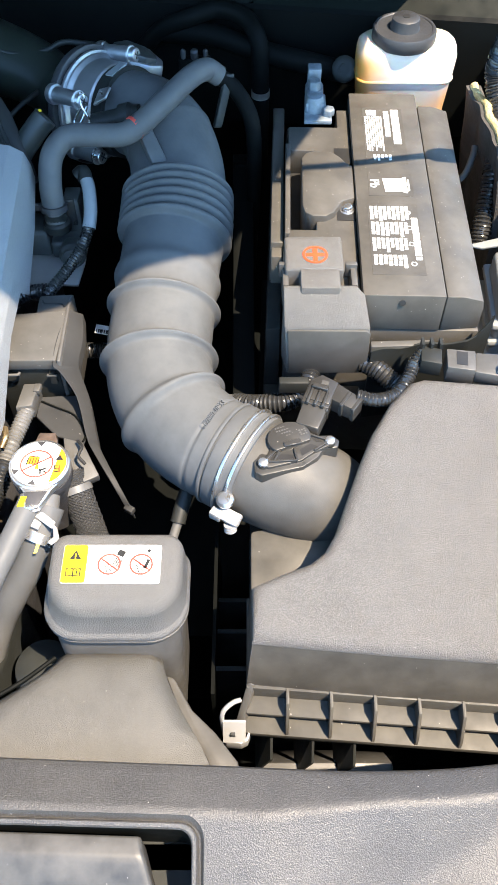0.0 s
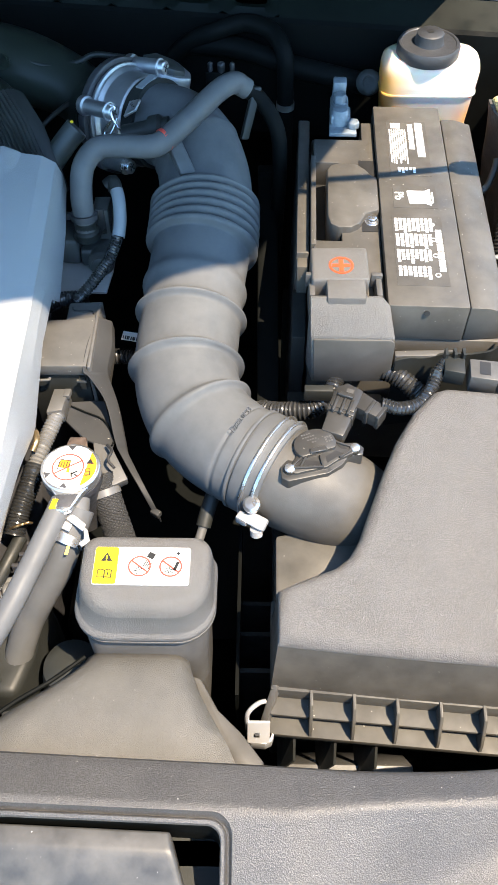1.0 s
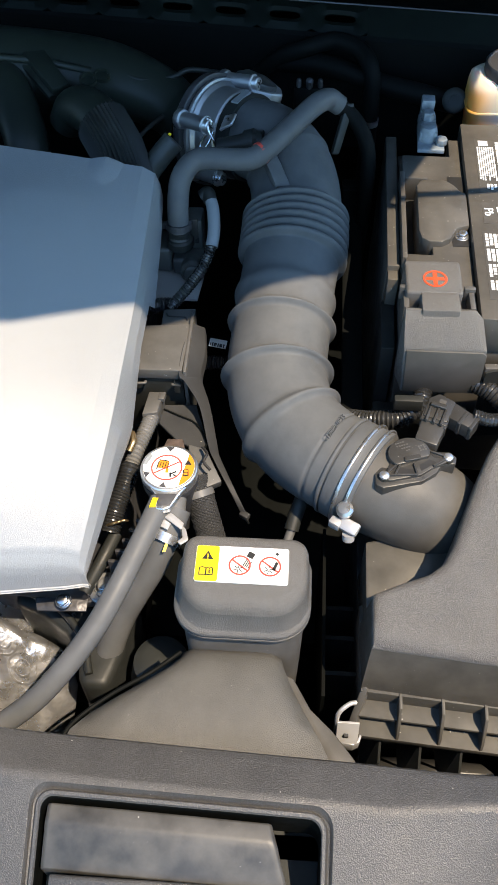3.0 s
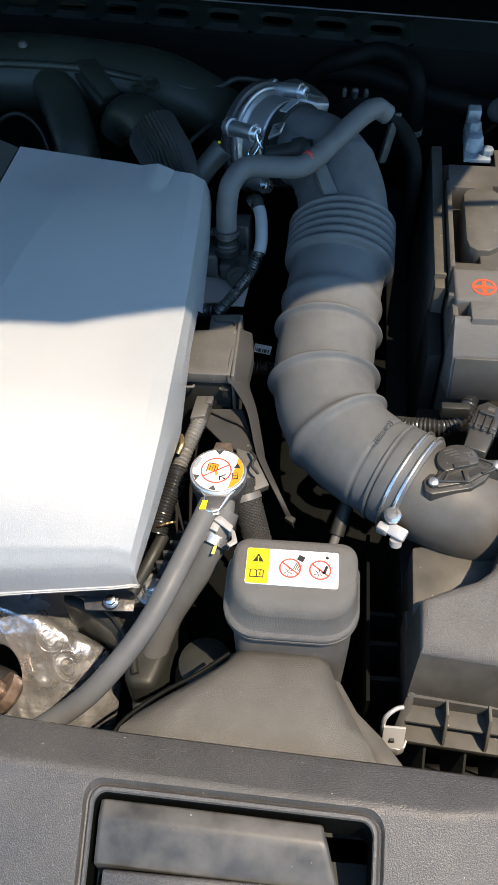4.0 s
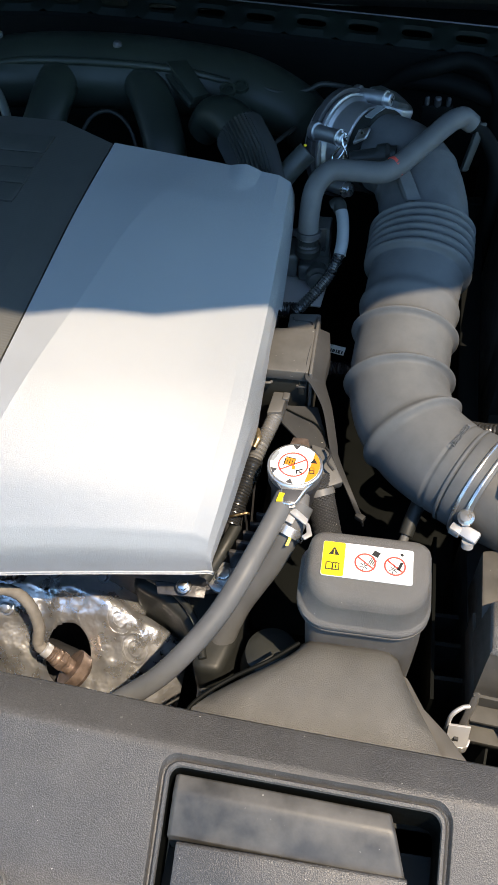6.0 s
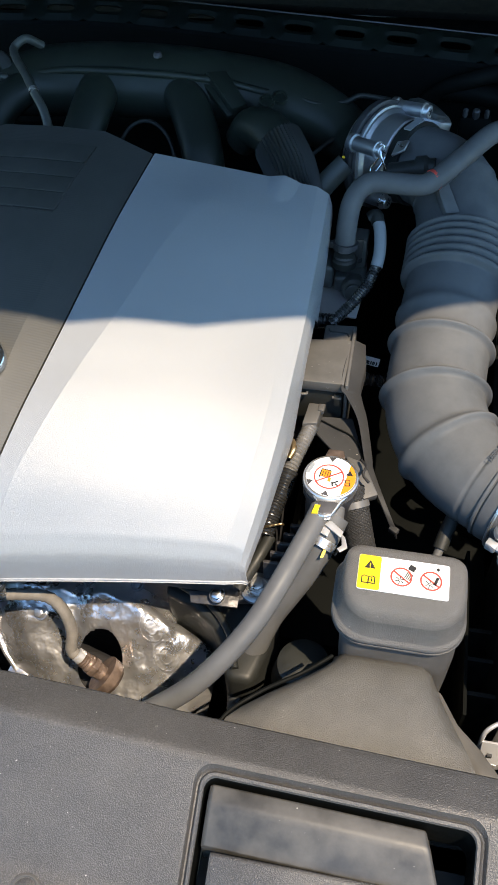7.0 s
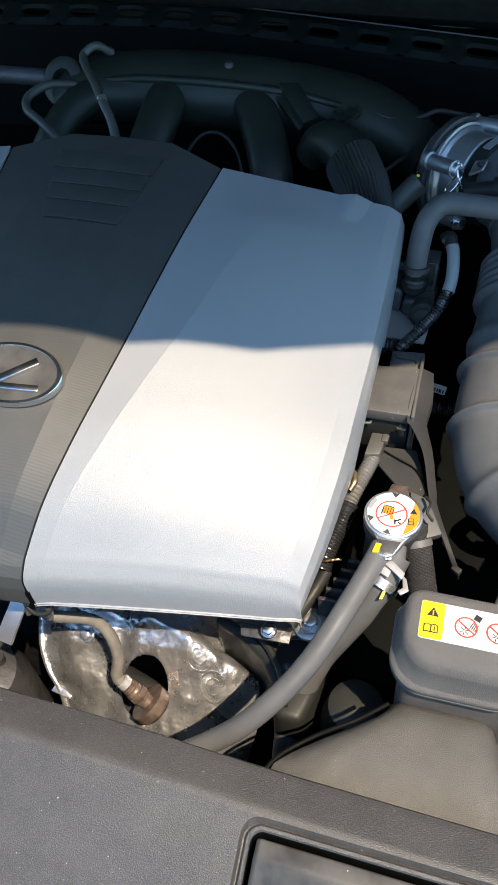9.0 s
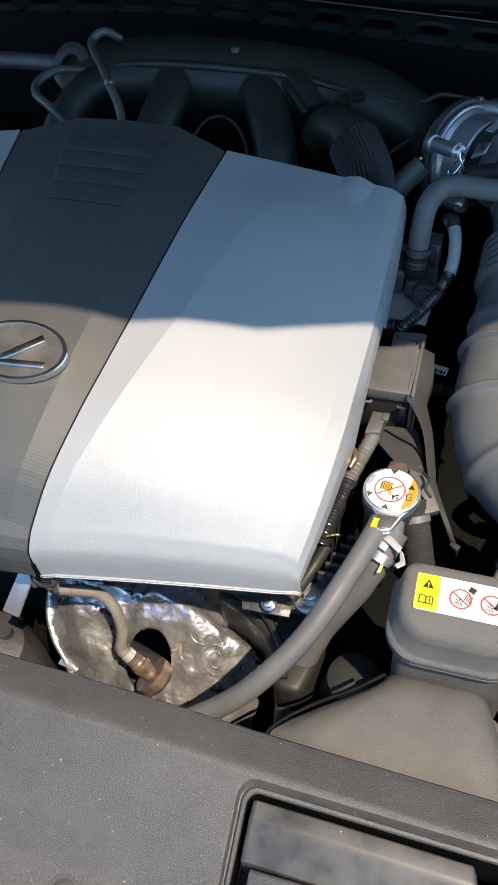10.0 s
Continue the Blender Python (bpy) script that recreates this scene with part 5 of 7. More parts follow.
part("tank", rings([tank_loop(0.888, 0.122, 0.219, 0.853, 0.90), tank_loop(0.925, 0.118, 0.221, 0.8495, 0.90), tank_loop(0.9300, 0.1170, 0.2218, 0.8485, 0.90), tank_loop(0.953, 0.117, 0.224, 0.8485, 0.90, 0.018), tank_loop(0.9605, 0.1185, 0.2225, 0.8505, 0.90, 0.018), tank_loop(0.9650, 0.123, 0.218, 0.8555, 0.897, 0.018)]), TANK, tank, sharp=60)
part("seam", rings([tank_loop(0.9285, 0.1162, 0.2226, 0.8477, 0.90), tank_loop(0.9300, 0.1158, 0.2230, 0.8472, 0.90), tank_loop(0.9315, 0.1162, 0.2226, 0.8477, 0.90)]), TANK, tank)
part("fluid", rings([tank_loop(0.85, 0.124, 0.215, 0.856, 0.90), tank_loop(0.8885, 0.121, 0.2195, 0.852, 0.90)]), FLUID, tank, "amber fluid showing through the lower wall")
capx = part("cap", lathe([(0, 0.0325), (0.003, 0.0340), (0.012, 0.0340), (0.0145, 0.0325), (0.0145, 0.030), (0.0135, 0.029), (0.0135, 0.016), (0.0155, 0.0155), (0.024, 0.0145), (0.0255, 0.0125)], (0.1655, 0.8765, 0.9625), sides=44), CAPBLACK, tank, "black screw cap with raised centre")
part("cap_dimple", lathe([(0, 0.004), (0.0006, 0.004)], (0.1655, 0.8765, 0.9879), sides=16), BLACK, capx)
part("bracket", lathe([(0, 0.014), (0.006, 0.014), (0.008, 0.011), (0.008, 0.006), (0.004, 0.006)], (0.107, 0.885, 0.925), (-0.2, -0.8, 0.5), 24), DARK, tank)


# ---- engine cover: two silver wings and a graphite middle ----
ecover = thing("engine_cover", (MID, 0.45, 0.80), "plastic engine cover with silver wings and a dark middle panel", "engine cover")
# y and z of the edges from back to front: (s, split x, y, z, outer x, y, z)
WING = [(0.00, -0.3845, 0.6600, 1.0030, -0.2160, 0.6740, 0.9690), (0.22, -0.396, 0.5560, 0.9945, -0.2165, 0.5950, 0.9570), (0.48, -0.4095, 0.4330, 0.9752, -0.2190, 0.5080, 0.9405), (0.58, -0.4168, 0.3897, 0.9643, -0.2210, 0.4537, 0.9310),
        (0.68, -0.4257, 0.3453, 0.9500, -0.2235, 0.3985, 0.9198), (0.80, -0.4378, 0.2980, 0.9243, -0.2300, 0.3385, 0.9010), (0.90, -0.4475, 0.2658, 0.8920, -0.2375, 0.3008, 0.8785)]
FRONT = [(0.90, -0.4475, 0.2658, 0.8920, -0.2375, 0.3008, 0.8785), (0.925, -0.4488, 0.2595, 0.8840, -0.2388, 0.2950, 0.8720), (0.945, -0.4496, 0.2548, 0.8768, -0.2396, 0.2908, 0.8662), (0.953, -0.4497, 0.2530, 0.8730, -0.2399, 0.2892, 0.8632),
         (0.958, -0.4496, 0.2520, 0.8695, -0.2400, 0.2882, 0.8606), (0.97, -0.4487, 0.2510, 0.8640, -0.2397, 0.2868, 0.8560), (1.00, -0.4455, 0.2490, 0.8445, -0.2385, 0.2838, 0.8420)]


def edges_at(s):
    return smooth(WING[:-1] + FRONT, s)


def wing(mirror):
    """Top face with a raised crease and scalloped back corner, a chamfer and a falling side skirt."""
    bm = bmesh.new()
    k0, k1 = 8, 30
    rows = []
    for s in [i / 60 * 0.9 for i in range(60)] + [0.9 + 0.1 * i / 36 for i in range(37)]:
        e = edges_at(s)
        a, b = Vector(e[:3]), Vector(e[3:])
        b += (a - b).normalized() * 0.0055
        row = []
        crease = smooth([(0, 0.60), (0.2, 0.36), (0.46, 0.235), (0.6, 0.165), (0.79, 0.095), (0.93, 0.080), (1.0, 0.070)], s)[0]
        top = min(0.0062, 0.040 * crease) * min(1, 0.1 + s / 0.35)
        for j in range(k0 + k1 + 1):
            u = crease * j / k0 if j <= k0 else crease + (1 - crease) * (j - k0) / k1
            p = a.lerp(b, u)
            p.z += top * (u / crease if u < crease else (1 - u) / (1 - crease)) + 0.0065 * min(1, s / 0.15) * math.sin(math.pi * u) * (1 - 0.7 * min(1.0, max(0.0, (s - 0.955) / 0.045)))
            d = math.hypot((u - 0.80) / 0.09, s / 0.085)
            if d < 1:
                p.z += 0.0050 * (1 - d) ** 0.7
            row.append(p)
        out = b + Vector((0.0138 - 0.0018 * max(0.0, 1 - s / 0.5), 0.004 * max(0, s - 0.9) * 10, -0.0074 * (1 - 0.75 * max(0, (s - 0.93) / 0.07))))
        row.append(out)
        drop = along([(0.0, 0.026), (0.1, 0.045), (0.3, 0.06), (0.36, 0.035), (0.5, 0.030), (0.62, 0.055), (0.7, 0.036), (0.9, 0.016), (0.96, 0.006), (1.0, 0.0015)], s)[0]
        row.append(out + Vector((0.004, 0, -drop * 0.5)))
        row.append(out + Vector((0.005, 0, -drop)))
        rows.append(row)
    m = lambda p: Vector((2 * MID - p.x, p.y, p.z)) if mirror else p
    # turned-under front lip
    rows.append([p + Vector((0, -0.0012, -0.0006)) for p in rows[-1]])
    rows.append([p + Vector((0, 0.004, -0.003)) for p in rows[-1]])
    vs = [[bm.verts.new(m(p)) for p in r] for r in rows]
    for a, b in zip(vs, vs[1:]):
        for j in range(len(a) - 1):
            bm.faces.new((a[j], a[j + 1], b[j + 1], b[j]))
    ex = bmesh.ops.extrude_face_region(bm, geom=bm.faces[:])
    bmesh.ops.translate(bm, vec=(0, 0, -0.003), verts=[v for v in ex["geom"] if isinstance(v, bmesh.types.BMVert)])
    return bm


part("silver_wing", wing(False), SILVER, ecover, "silver metallic painted wing", sharp=7.5)
part("silver_wing", wing(True), SILVER, ecover, "silver metallic painted wing", sharp=7.5)


def middle():
    bm = bmesh.new()
    rows = []
    n = 40
    for i in range(n + 1):
        s = i / n
        e = edges_at(s)
        x, y, z = e[0] - 0.0024, e[1], e[2] - 0.0012
        half = x - MID
        row = []
        c = along([(0.0, 0.49), (0.12, 0.55), (0.35, 0.65), (0.7, 0.64), (1.0, 0.60)], s)[0]
        for u, dz in ((-1, 0), (-0.985, 0.0002), (-c, None), (-c * 0.5, None), (0, None), (c * 0.5, None), (c, None), (0.985, 0.0002), (1, 0)):
            zz = z + dz if dz is not None else z + 0.0055 + 0.002 * (1 - abs(u) / c)
            yy = y + (0.026 * min(1, (1 - abs(u)) / 0.50) * max(0, 1 - s / 0.10) if s < 0.10 else 0) - (0.006 * (1 - u * u) if s > 0.9 else 0)
            row.append((MID + half * u, yy, zz))
        rows.append(row)
    vs = [[bm.verts.new(p) for p in r] for r in rows]
    for a, b in zip(vs, vs[1:]):
        for j in range(len(a) - 1):
            bm.faces.new((a[j], a[j + 1], b[j + 1], b[j]))
    ex = bmesh.ops.extrude_face_region(bm, geom=bm.faces[:])
    bmesh.ops.translate(bm, vec=(0, 0, -0.003), verts=[v for v in ex["geom"] if isinstance(v, bmesh.types.BMVert)])
    return bm


for k in (1, -1):
    rows = [edges_at(i / 40) for i in range(41)]
    part("seam_liner", rings([[(MID + k * (e[0] - MID + d), e[1] - 0.0008, e[2] - h) for d, h in ((-0.006, 0.0046), (0.002, 0.0046), (0.002, 0.0066), (-0.006, 0.0066))] for e in rows]), PAINTSHADE, ecover, "dark joint beside the wing")
mid_panel = part("middle_panel", middle(), GRAPHITE, ecover, "dark graphite middle panel with fine ribs", sharp=5)


def mid_surface(u, y):
    """Height of the middle panel at a share u of its half width."""
    lo, hi = 0.0, 0.9
    for _ in range(30):
        s = (lo + hi) / 2
        at = edges_at(s)[1] + (0.026 * min(1, (1 - abs(u)) / 0.50) * max(0, 1 - s / 0.10))
        lo, hi = (s, hi) if at > y else (lo, s)
    return edges_at(lo)[2] + 0.0043 + 0.002 * (1 - abs(u) / 0.6)


half = lambda y: 0.0405 + 0.0150 * (y - 0.566) / 0.09
SLATS = (0.6590, 0.6300, 0.6060, 0.5830, 0.5585)


def slat_row(q, ya, yb, lift):
    """A cut through a low slat between two heights along the panel."""
    x = lambda y: -0.4955 - 0.055 * (y - 0.57) + q * half(y)
    out = [(x(ya), ya, mid_surface(0.3 * q, ya) - 0.003), (x(ya), ya, mid_surface(0.3 * q, ya) + lift * 0.3), (x(yb), yb + 0.0016, mid_surface(0.3 * q, yb) + lift)]
    return out + [(x(yb), yb, mid_surface(0.3 * q, yb) + lift * 0.4), (x(yb), yb, mid_surface(0.3 * q, yb) - 0.003)]


for i, (y1, y0) in enumerate(zip(SLATS, SLATS[1:])):
    part("louvre_slat", rings([slat_row(q, y1 - 0.0012, y0 + 0.0003 + (0.003 if i == 3 and abs(q) == 1 else 0), 0.0001 if abs(q) == 1 else 0.0010) for q in (-1, -0.97, -0.9, -0.5, 0, 0.5, 0.9, 0.97, 1)]), PAD, mid_panel)
    # thin black strip on the surface, painting the shade of the gap between slats
    part("louvre_shade_strip", rings([slat_row(q, y0 + 0.0003, y0 - 0.0014 - (0.0006 if i == 3 else 0), 0.0002) for q in (-0.96, -0.5, 0, 0.5, 0.96)]), BLACK, mid_panel)
EM = Matrix.Translation((-0.4915, 0.3850, mid_surface(0.0, 0.3850) + 0.003)) @ Matrix.Rotation(radians(14), 4, "X")
emblem = part("emblem", rings([[EM @ Vector((0.0455 * q * math.cos(a), 0.0292 * q * math.sin(a), h)) for a in (math.tau * i / 48 for i in range(48))] for q, h in ((1, -0.003), (1, 0.002), (0.975, 0.0035), (0.90, 0.0035), (0.87, 0.002), (0.86, -0.003))], cap=False), CHROME, ecover, "chrome oval emblem ring")
part("emblem_field", rings([[EM @ Vector((0.0405 * math.cos(a), 0.0260 * math.sin(a), h)) for a in (math.tau * i / 40 for i in range(40))] for h in (-0.003, 0.0008)]), SHEET, emblem)
part("emblem_bar", box((-0.0035, -0.024, 0.0), (0.0035, 0.020, 0.0040), None, EM @ Matrix.Translation((0.004, 0.002, 0)) @ Matrix.Rotation(radians(-52), 4, "Z")), CHROME, emblem, bevel=0.001)
part("emblem_bar", box((-0.020, -0.003, 0.0), (0.027, 0.003, 0.0040), None, EM @ Matrix.Translation((0.002, -0.013, 0)) @ Matrix.Rotation(radians(4), 4, "Z")), CHROME, emblem, bevel=0.001)

# ---- relay box and its bracket beside the cover ----
relay = thing("relay_box", (-0.19, 0.51, 0.80), "dusty black relay box on a moulded bracket", "relay box")
part("lid", prism([(-0.225, 0.4845), (-0.168, 0.4850), (-0.1655, 0.5465), (-0.225, 0.541)], 0.872, 0.8845), PLASTIC, relay, bevel=0.0015)
part("lower_body", prism([(-0.224, 0.4865), (-0.1685, 0.4870), (-0.1665, 0.545), (-0.224, 0.54)], 0.80, 0.872), DARK, relay, bevel=0.002)
part("side_frame", rings([[(-0.1675, y, z), (-0.1640, y, z), (-0.1625, y, 0.80), (-0.1670, y, 0.80)] for y, z in ((0.4835, 0.8850), (0.52, 0.8855), (0.5520, 0.8855), (0.5700, 0.880))]), PLASTIC, relay, bevel=0.0015)
CHANNEL_IN = [(-0.1658, 0.5483, 0.8840), (-0.1708, 0.5105, 0.8850), (-0.1703, 0.4812, 0.8840), (-0.1651, 0.4781, 0.8780), (-0.1512, 0.4633, 0.8620), (-0.1413, 0.4318, 0.8480), (-0.1357, 0.4223, 0.8360), (-0.1087, 0.3875, 0.8020)]
CHANNEL_OUT = [(-0.1532, 0.5496, 0.8770), (-0.1505, 0.5219, 0.8730), (-0.1526, 0.4990, 0.8680), (-0.1499, 0.4878, 0.8640), (-0.1421, 0.4691, 0.8550), (-0.1334, 0.4363, 0.8420), (-0.1292, 0.4252, 0.8320), (-0.1016, 0.3835, 0.8000)]
part("side_channel", rings([[Vector(a), Vector(b), Vector(b) + Vector((0.001, 0, -0.012)), Vector(b) + Vector((-0.0008, 0, -0.012)), Vector(b) + Vector((-0.0015, 0, -0.0025)), Vector(a) + Vector((0, 0, -0.0025))]
                            for a, b in zip(curve(CHANNEL_IN, 5), curve(CHANNEL_OUT, 5))]), GREYSTAY, relay, "grey moulded side channel running down to a foot", bevel=0.0005, segments=1)
part("foot_tip", box((-0.0045, -0.003, -0.004), (0.0045, 0.003, 0.002), None, Matrix.Translation(tuple((Vector(CHANNEL_IN[-1]) + Vector(CHANNEL_OUT[-1])) / 2)) @ Matrix.Rotation(radians(-32), 4, "Z")), GREYSTAY, relay, bevel=0.0008)
part("back_lip", prism([(-0.196, 0.5465), (-0.166, 0.549), (-0.164, 0.5735), (-0.196, 0.571)], 0.82, 0.8795), PLASTIC, relay, bevel=0.002)
part("lock_line", tube([(-0.192, 0.5640, 0.8800), (-0.189, 0.5600, 0.8800), (-0.174, 0.5595, 0.8800), (-0.171, 0.5555, 0.8800)], 0.0008, 5, 6), BLACK, relay)
part("latch", tube([(-0.2215, 0.4840, 0.8690), (-0.221, 0.4815, 0.8690), (-0.2045, 0.4820, 0.8690), (-0.203, 0.4845, 0.8690)], 0.0013, 4, 8), PLASTIC, relay)
part("hinge", box((-0.1765, 0.4820, 0.8560), (-0.1705, 0.4870, 0.8700)), DARK, relay, bevel=0.0008)
part("hinge_pin", box((-0.1785, 0.4815, 0.8665), (-0.1695, 0.4835, 0.8685)), PLASTIC, relay)
bracket = part("bracket", slab([(-0.1888, 0.4793, 0.8420), (-0.1568, 0.4812, 0.8420), (-0.1418, 0.4363, 0.8420), (-0.1440, 0.4253, 0.8420), (-0.1590, 0.4314, 0.8420), (-0.1684, 0.4351, 0.8420), (-0.1894, 0.4564, 0.8420)], 0.003), GREYSTAY, relay, "dusty moulded bracket plate", bevel=0.0006, segments=1)
part("rail_edge", tube([(-0.1865, 0.4727, 0.8435), (-0.1723, 0.4656, 0.8435), (-0.1545, 0.4565, 0.8435), (-0.1431, 0.4364, 0.8435), (-0.1440, 0.4278, 0.8435)], 0.0009, 3, 8), PAINTSHADE, bracket)
vsv = thing("relay_plug", (-0.195, 0.47, 0.84), "grey plug with a corrugated lead below the relay box", "connector")
part("plug", slab([(-0.2030, 0.4510, 0.8610), (-0.1890, 0.4540, 0.8610), (-0.1860, 0.4790, 0.8610), (-0.2000, 0.4790, 0.8610)], 0.018), PLASTIC, vsv, bevel=0.0015)
part("plug_key", slab([(-0.1905, 0.4690, 0.8625), (-0.1845, 0.4690, 0.8625), (-0.1835, 0.4780, 0.8625), (-0.1900, 0.4780, 0.8625)], 0.006), PLASTIC, vsv, bevel=0.001)
part("lead", corrugated([(-0.195, 0.456, 0.852), (-0.1995, 0.440, 0.849), (-0.2045, 0.422, 0.846), (-0.209, 0.405, 0.841)], 0.0070, 0.0007, 0.0032), GREYLOOM, vsv)
cable("corrugated_cable", [(-0.2085, 0.407, 0.842), (-0.212, 0.39, 0.836), (-0.218, 0.37, 0.828), (-0.222, 0.35, 0.818)], 0.0088, LOOM, "black corrugated cable beside the engine cover")

# ---- sensor block and plug between cover and duct ----
valve = thing("purge_valve", (-0.18, 0.65, 0.84), "black valve block with hose nipples on a steel bracket", "valve")
part("block", prism([(-0.236, 0.650), (-0.198, 0.648), (-0.198, 0.682), (-0.236, 0.684)], 0.859, 0.889), VALVE, valve, bevel=0.004, segments=3)
part("outlet_block", prism([(-0.197, 0.645), (-0.164, 0.645), (-0.164, 0.680), (-0.197, 0.680)], 0.859, 0.879), VALVE, valve, bevel=0.004, segments=3)
part("coil", lathe([(0, 0.011), (0.002, 0.013), (0.018, 0.013), (0.022, 0.010), (0.026, 0.010)], (-0.176, 0.652, 0.868), (0.1, -1, 0.25), 24), VALVE, valve, bevel=0.0008)
part("neck", lathe([(0, 0.0135), (0.008, 0.0135), (0.010, 0.011), (0.02, 0.011)], (-0.188, 0.656, 0.890)), DARK, valve)
part("hose_clip", lathe([(-0.003, 0.0122), (-0.003, 0.0135), (0.003, 0.0135), (0.003, 0.0122)], (-0.188, 0.6575, 0.914), (0, 0.2, 1), 24), METALDARK, valve)
part("clip_ear", box((-0.207, 0.654, 0.911), (-0.197, 0.658, 0.918)), METALDARK, valve)
part("support", slab([(-0.231, 0.611, 0.858), (-0.168, 0.609, 0.858), (-0.165, 0.640, 0.858), (-0.165, 0.684, 0.858), (-0.236, 0.684, 0.858)], 0.003), BRIGHT, valve, "bright steel support plate", bevel=0.0008)
vplug = thing("valve_plug", (-0.165, 0.66, 0.88), "black plug with a corrugated lead on the valve", "connector")
part("housing", prism([(-0.181, 0.664), (-0.166, 0.664), (-0.165, 0.687), (-0.181, 0.687)], 0.879, 0.915), VALVE, vplug, bevel=0.0015)
part("lock", box((-0.1785, 0.6615, 0.888), (-0.1695, 0.665, 0.918)), LOOM, vplug, bevel=0.001)
part("lead_top", tube([(-0.166, 0.683, 0.930), (-0.160, 0.684, 0.934), (-0.157, 0.676, 0.930)], 0.0072, 4, 14), DARK, vplug)
part("lead_tape", tube([(-0.158, 0.681, 0.932), (-0.1535, 0.667, 0.926), (-0.1515, 0.648, 0.915), (-0.153, 0.635, 0.906)], 0.0064, 5, 16), GREYBOX, vplug, "smooth taped lead")
part("lead", corrugated([(-0.153, 0.636, 0.907), (-0.160, 0.618, 0.896), (-0.172, 0.601, 0.886), (-0.184, 0.587, 0.878), (-0.192, 0.578, 0.873)], 0.0056, 0.0006, 0.0030), LOOM, vplug)
cable("corrugated_cable", [(-0.190, 0.590, 0.866), (-0.203, 0.592, 0.864), (-0.220, 0.590, 0.860), (-0.24, 0.585, 0.85)], 0.0078, LOOM, "black corrugated cable under the engine cover")
cable("tagged_cable", [(-0.19, 0.585, 0.79), (-0.155, 0.580, 0.795), (-0.125, 0.576, 0.800), (-0.08, 0.575, 0.80)], 0.008, LOOM, "black corrugated cable with a white code tag below the duct")
tagged(part("cable_tag", box((-0.011, -0.0055, 0), (0.011, 0.0055, 0.001), None, Matrix.Translation((-0.147, 0.592, 0.812)) @ Matrix.Scale(0.85, 4) @ Matrix.Rotation(radians(-12), 4, "Z") @ Matrix.Rotation(radians(25), 4, "X")), WHITE), "white tag with black bar print", "tag")
tagnow = bpy.data.objects["cable_tag"]
bm = bmesh.new()
for i in range(8):
    box((-0.0095 + 0.0024 * i, -0.0045, 0.0009), (-0.0085 + 0.0024 * i + 0.0006 * (i % 3), 0.000, 0.0013), bm, Matrix.Translation((-0.147, 0.592, 0.812)) @ Matrix.Scale(0.85, 4) @ Matrix.Rotation(radians(-12), 4, "Z") @ Matrix.Rotation(radians(25), 4, "X"))
part("bars", bm, BLACK, tagnow)

# ---- radiator cap, filler neck and hoses ----
rcap = thing("radiator_filler", (-0.167, 0.379, 0.80), "radiator filler neck with a round metal cap and warning sticker", "radiator filler")
CAPC = Vector((-0.1672, 0.3785, 0.878))
spout = [(CAPC.x - 0.009, CAPC.y - 0.0255), (CAPC.x - 0.0085, CAPC.y - 0.034), (CAPC.x - 0.006, CAPC.y - 0.0405), (CAPC.x + 0.0, CAPC.y - 0.0415), (CAPC.x + 0.005, CAPC.y - 0.0395), (CAPC.x + 0.0085, CAPC.y - 0.033), (CAPC.x + 0.0125, CAPC.y - 0.024)]
body = []
for i in range(40):
    a = math.tau * i / 40
    body.append((CAPC.x + 0.0245 * math.cos(a), CAPC.y + 0.0240 * math.sin(a)))
part("cap", prism(body, CAPC.z - 0.007, CAPC.z + 0.0025), ZINC, rcap, bevel=0.0018, segments=3)
part("cap_tab", prism([(CAPC.x - 0.0165, CAPC.y - 0.0165)] + spout + [(CAPC.x + 0.0195, CAPC.y - 0.014), (CAPC.x, CAPC.y - 0.010)], CAPC.z - 0.006, CAPC.z + 0.0008), ZINC, rcap, bevel=0.0015, segments=3)
part("tab_mark", prism([(CAPC.x - 0.0085, CAPC.y - 0.0262), (CAPC.x + 0.0098, CAPC.y - 0.0252), (CAPC.x + 0.0050, CAPC.y - 0.0378), (CAPC.x - 0.0045, CAPC.y - 0.0382)], CAPC.z + 0.0004, CAPC.z + 0.0011), METALDARK, rcap, "dark recessed spout face", bevel=0.0002)
part("ear", prism([(CAPC.x - 0.010, CAPC.y + 0.018), (CAPC.x + 0.012, CAPC.y + 0.018), (CAPC.x + 0.008, CAPC.y + 0.0345), (CAPC.x - 0.006, CAPC.y + 0.0345)], CAPC.z - 0.008, CAPC.z - 0.002), RUST, rcap, bevel=0.0015)
stick = part("sticker", rings([[(CAPC.x + 0.0218 * math.cos(a), CAPC.y + 0.0213 * math.sin(a), CAPC.z + h) for a in (math.tau * i / 40 for i in range(40))] for h in (0.0024, 0.0029)]), WHITE, rcap, "white and orange warning sticker")
cz = CAPC.z + 0.0029
arcp = [(CAPC.x + 0.0217 * math.cos(radians(a)), CAPC.y + 0.0212 * math.sin(radians(a))) for a in range(-62, 50, 8)]
flat_shapes("orange_field", [arcp], cz - 0.0001, ORANGE, stick, 0.0004)
for a in (92, 205, 262):
    flat_shapes("notch_mark", [[(CAPC.x + 0.0217 * math.cos(radians(a + d)), CAPC.y + 0.0212 * math.sin(radians(a + d))) for d in (-9, 9)] + [(CAPC.x + 0.0165 * math.cos(radians(a)), CAPC.y + 0.016 * math.sin(radians(a)))]], cz - 0.0001, METALDARK, stick, 0.0004)
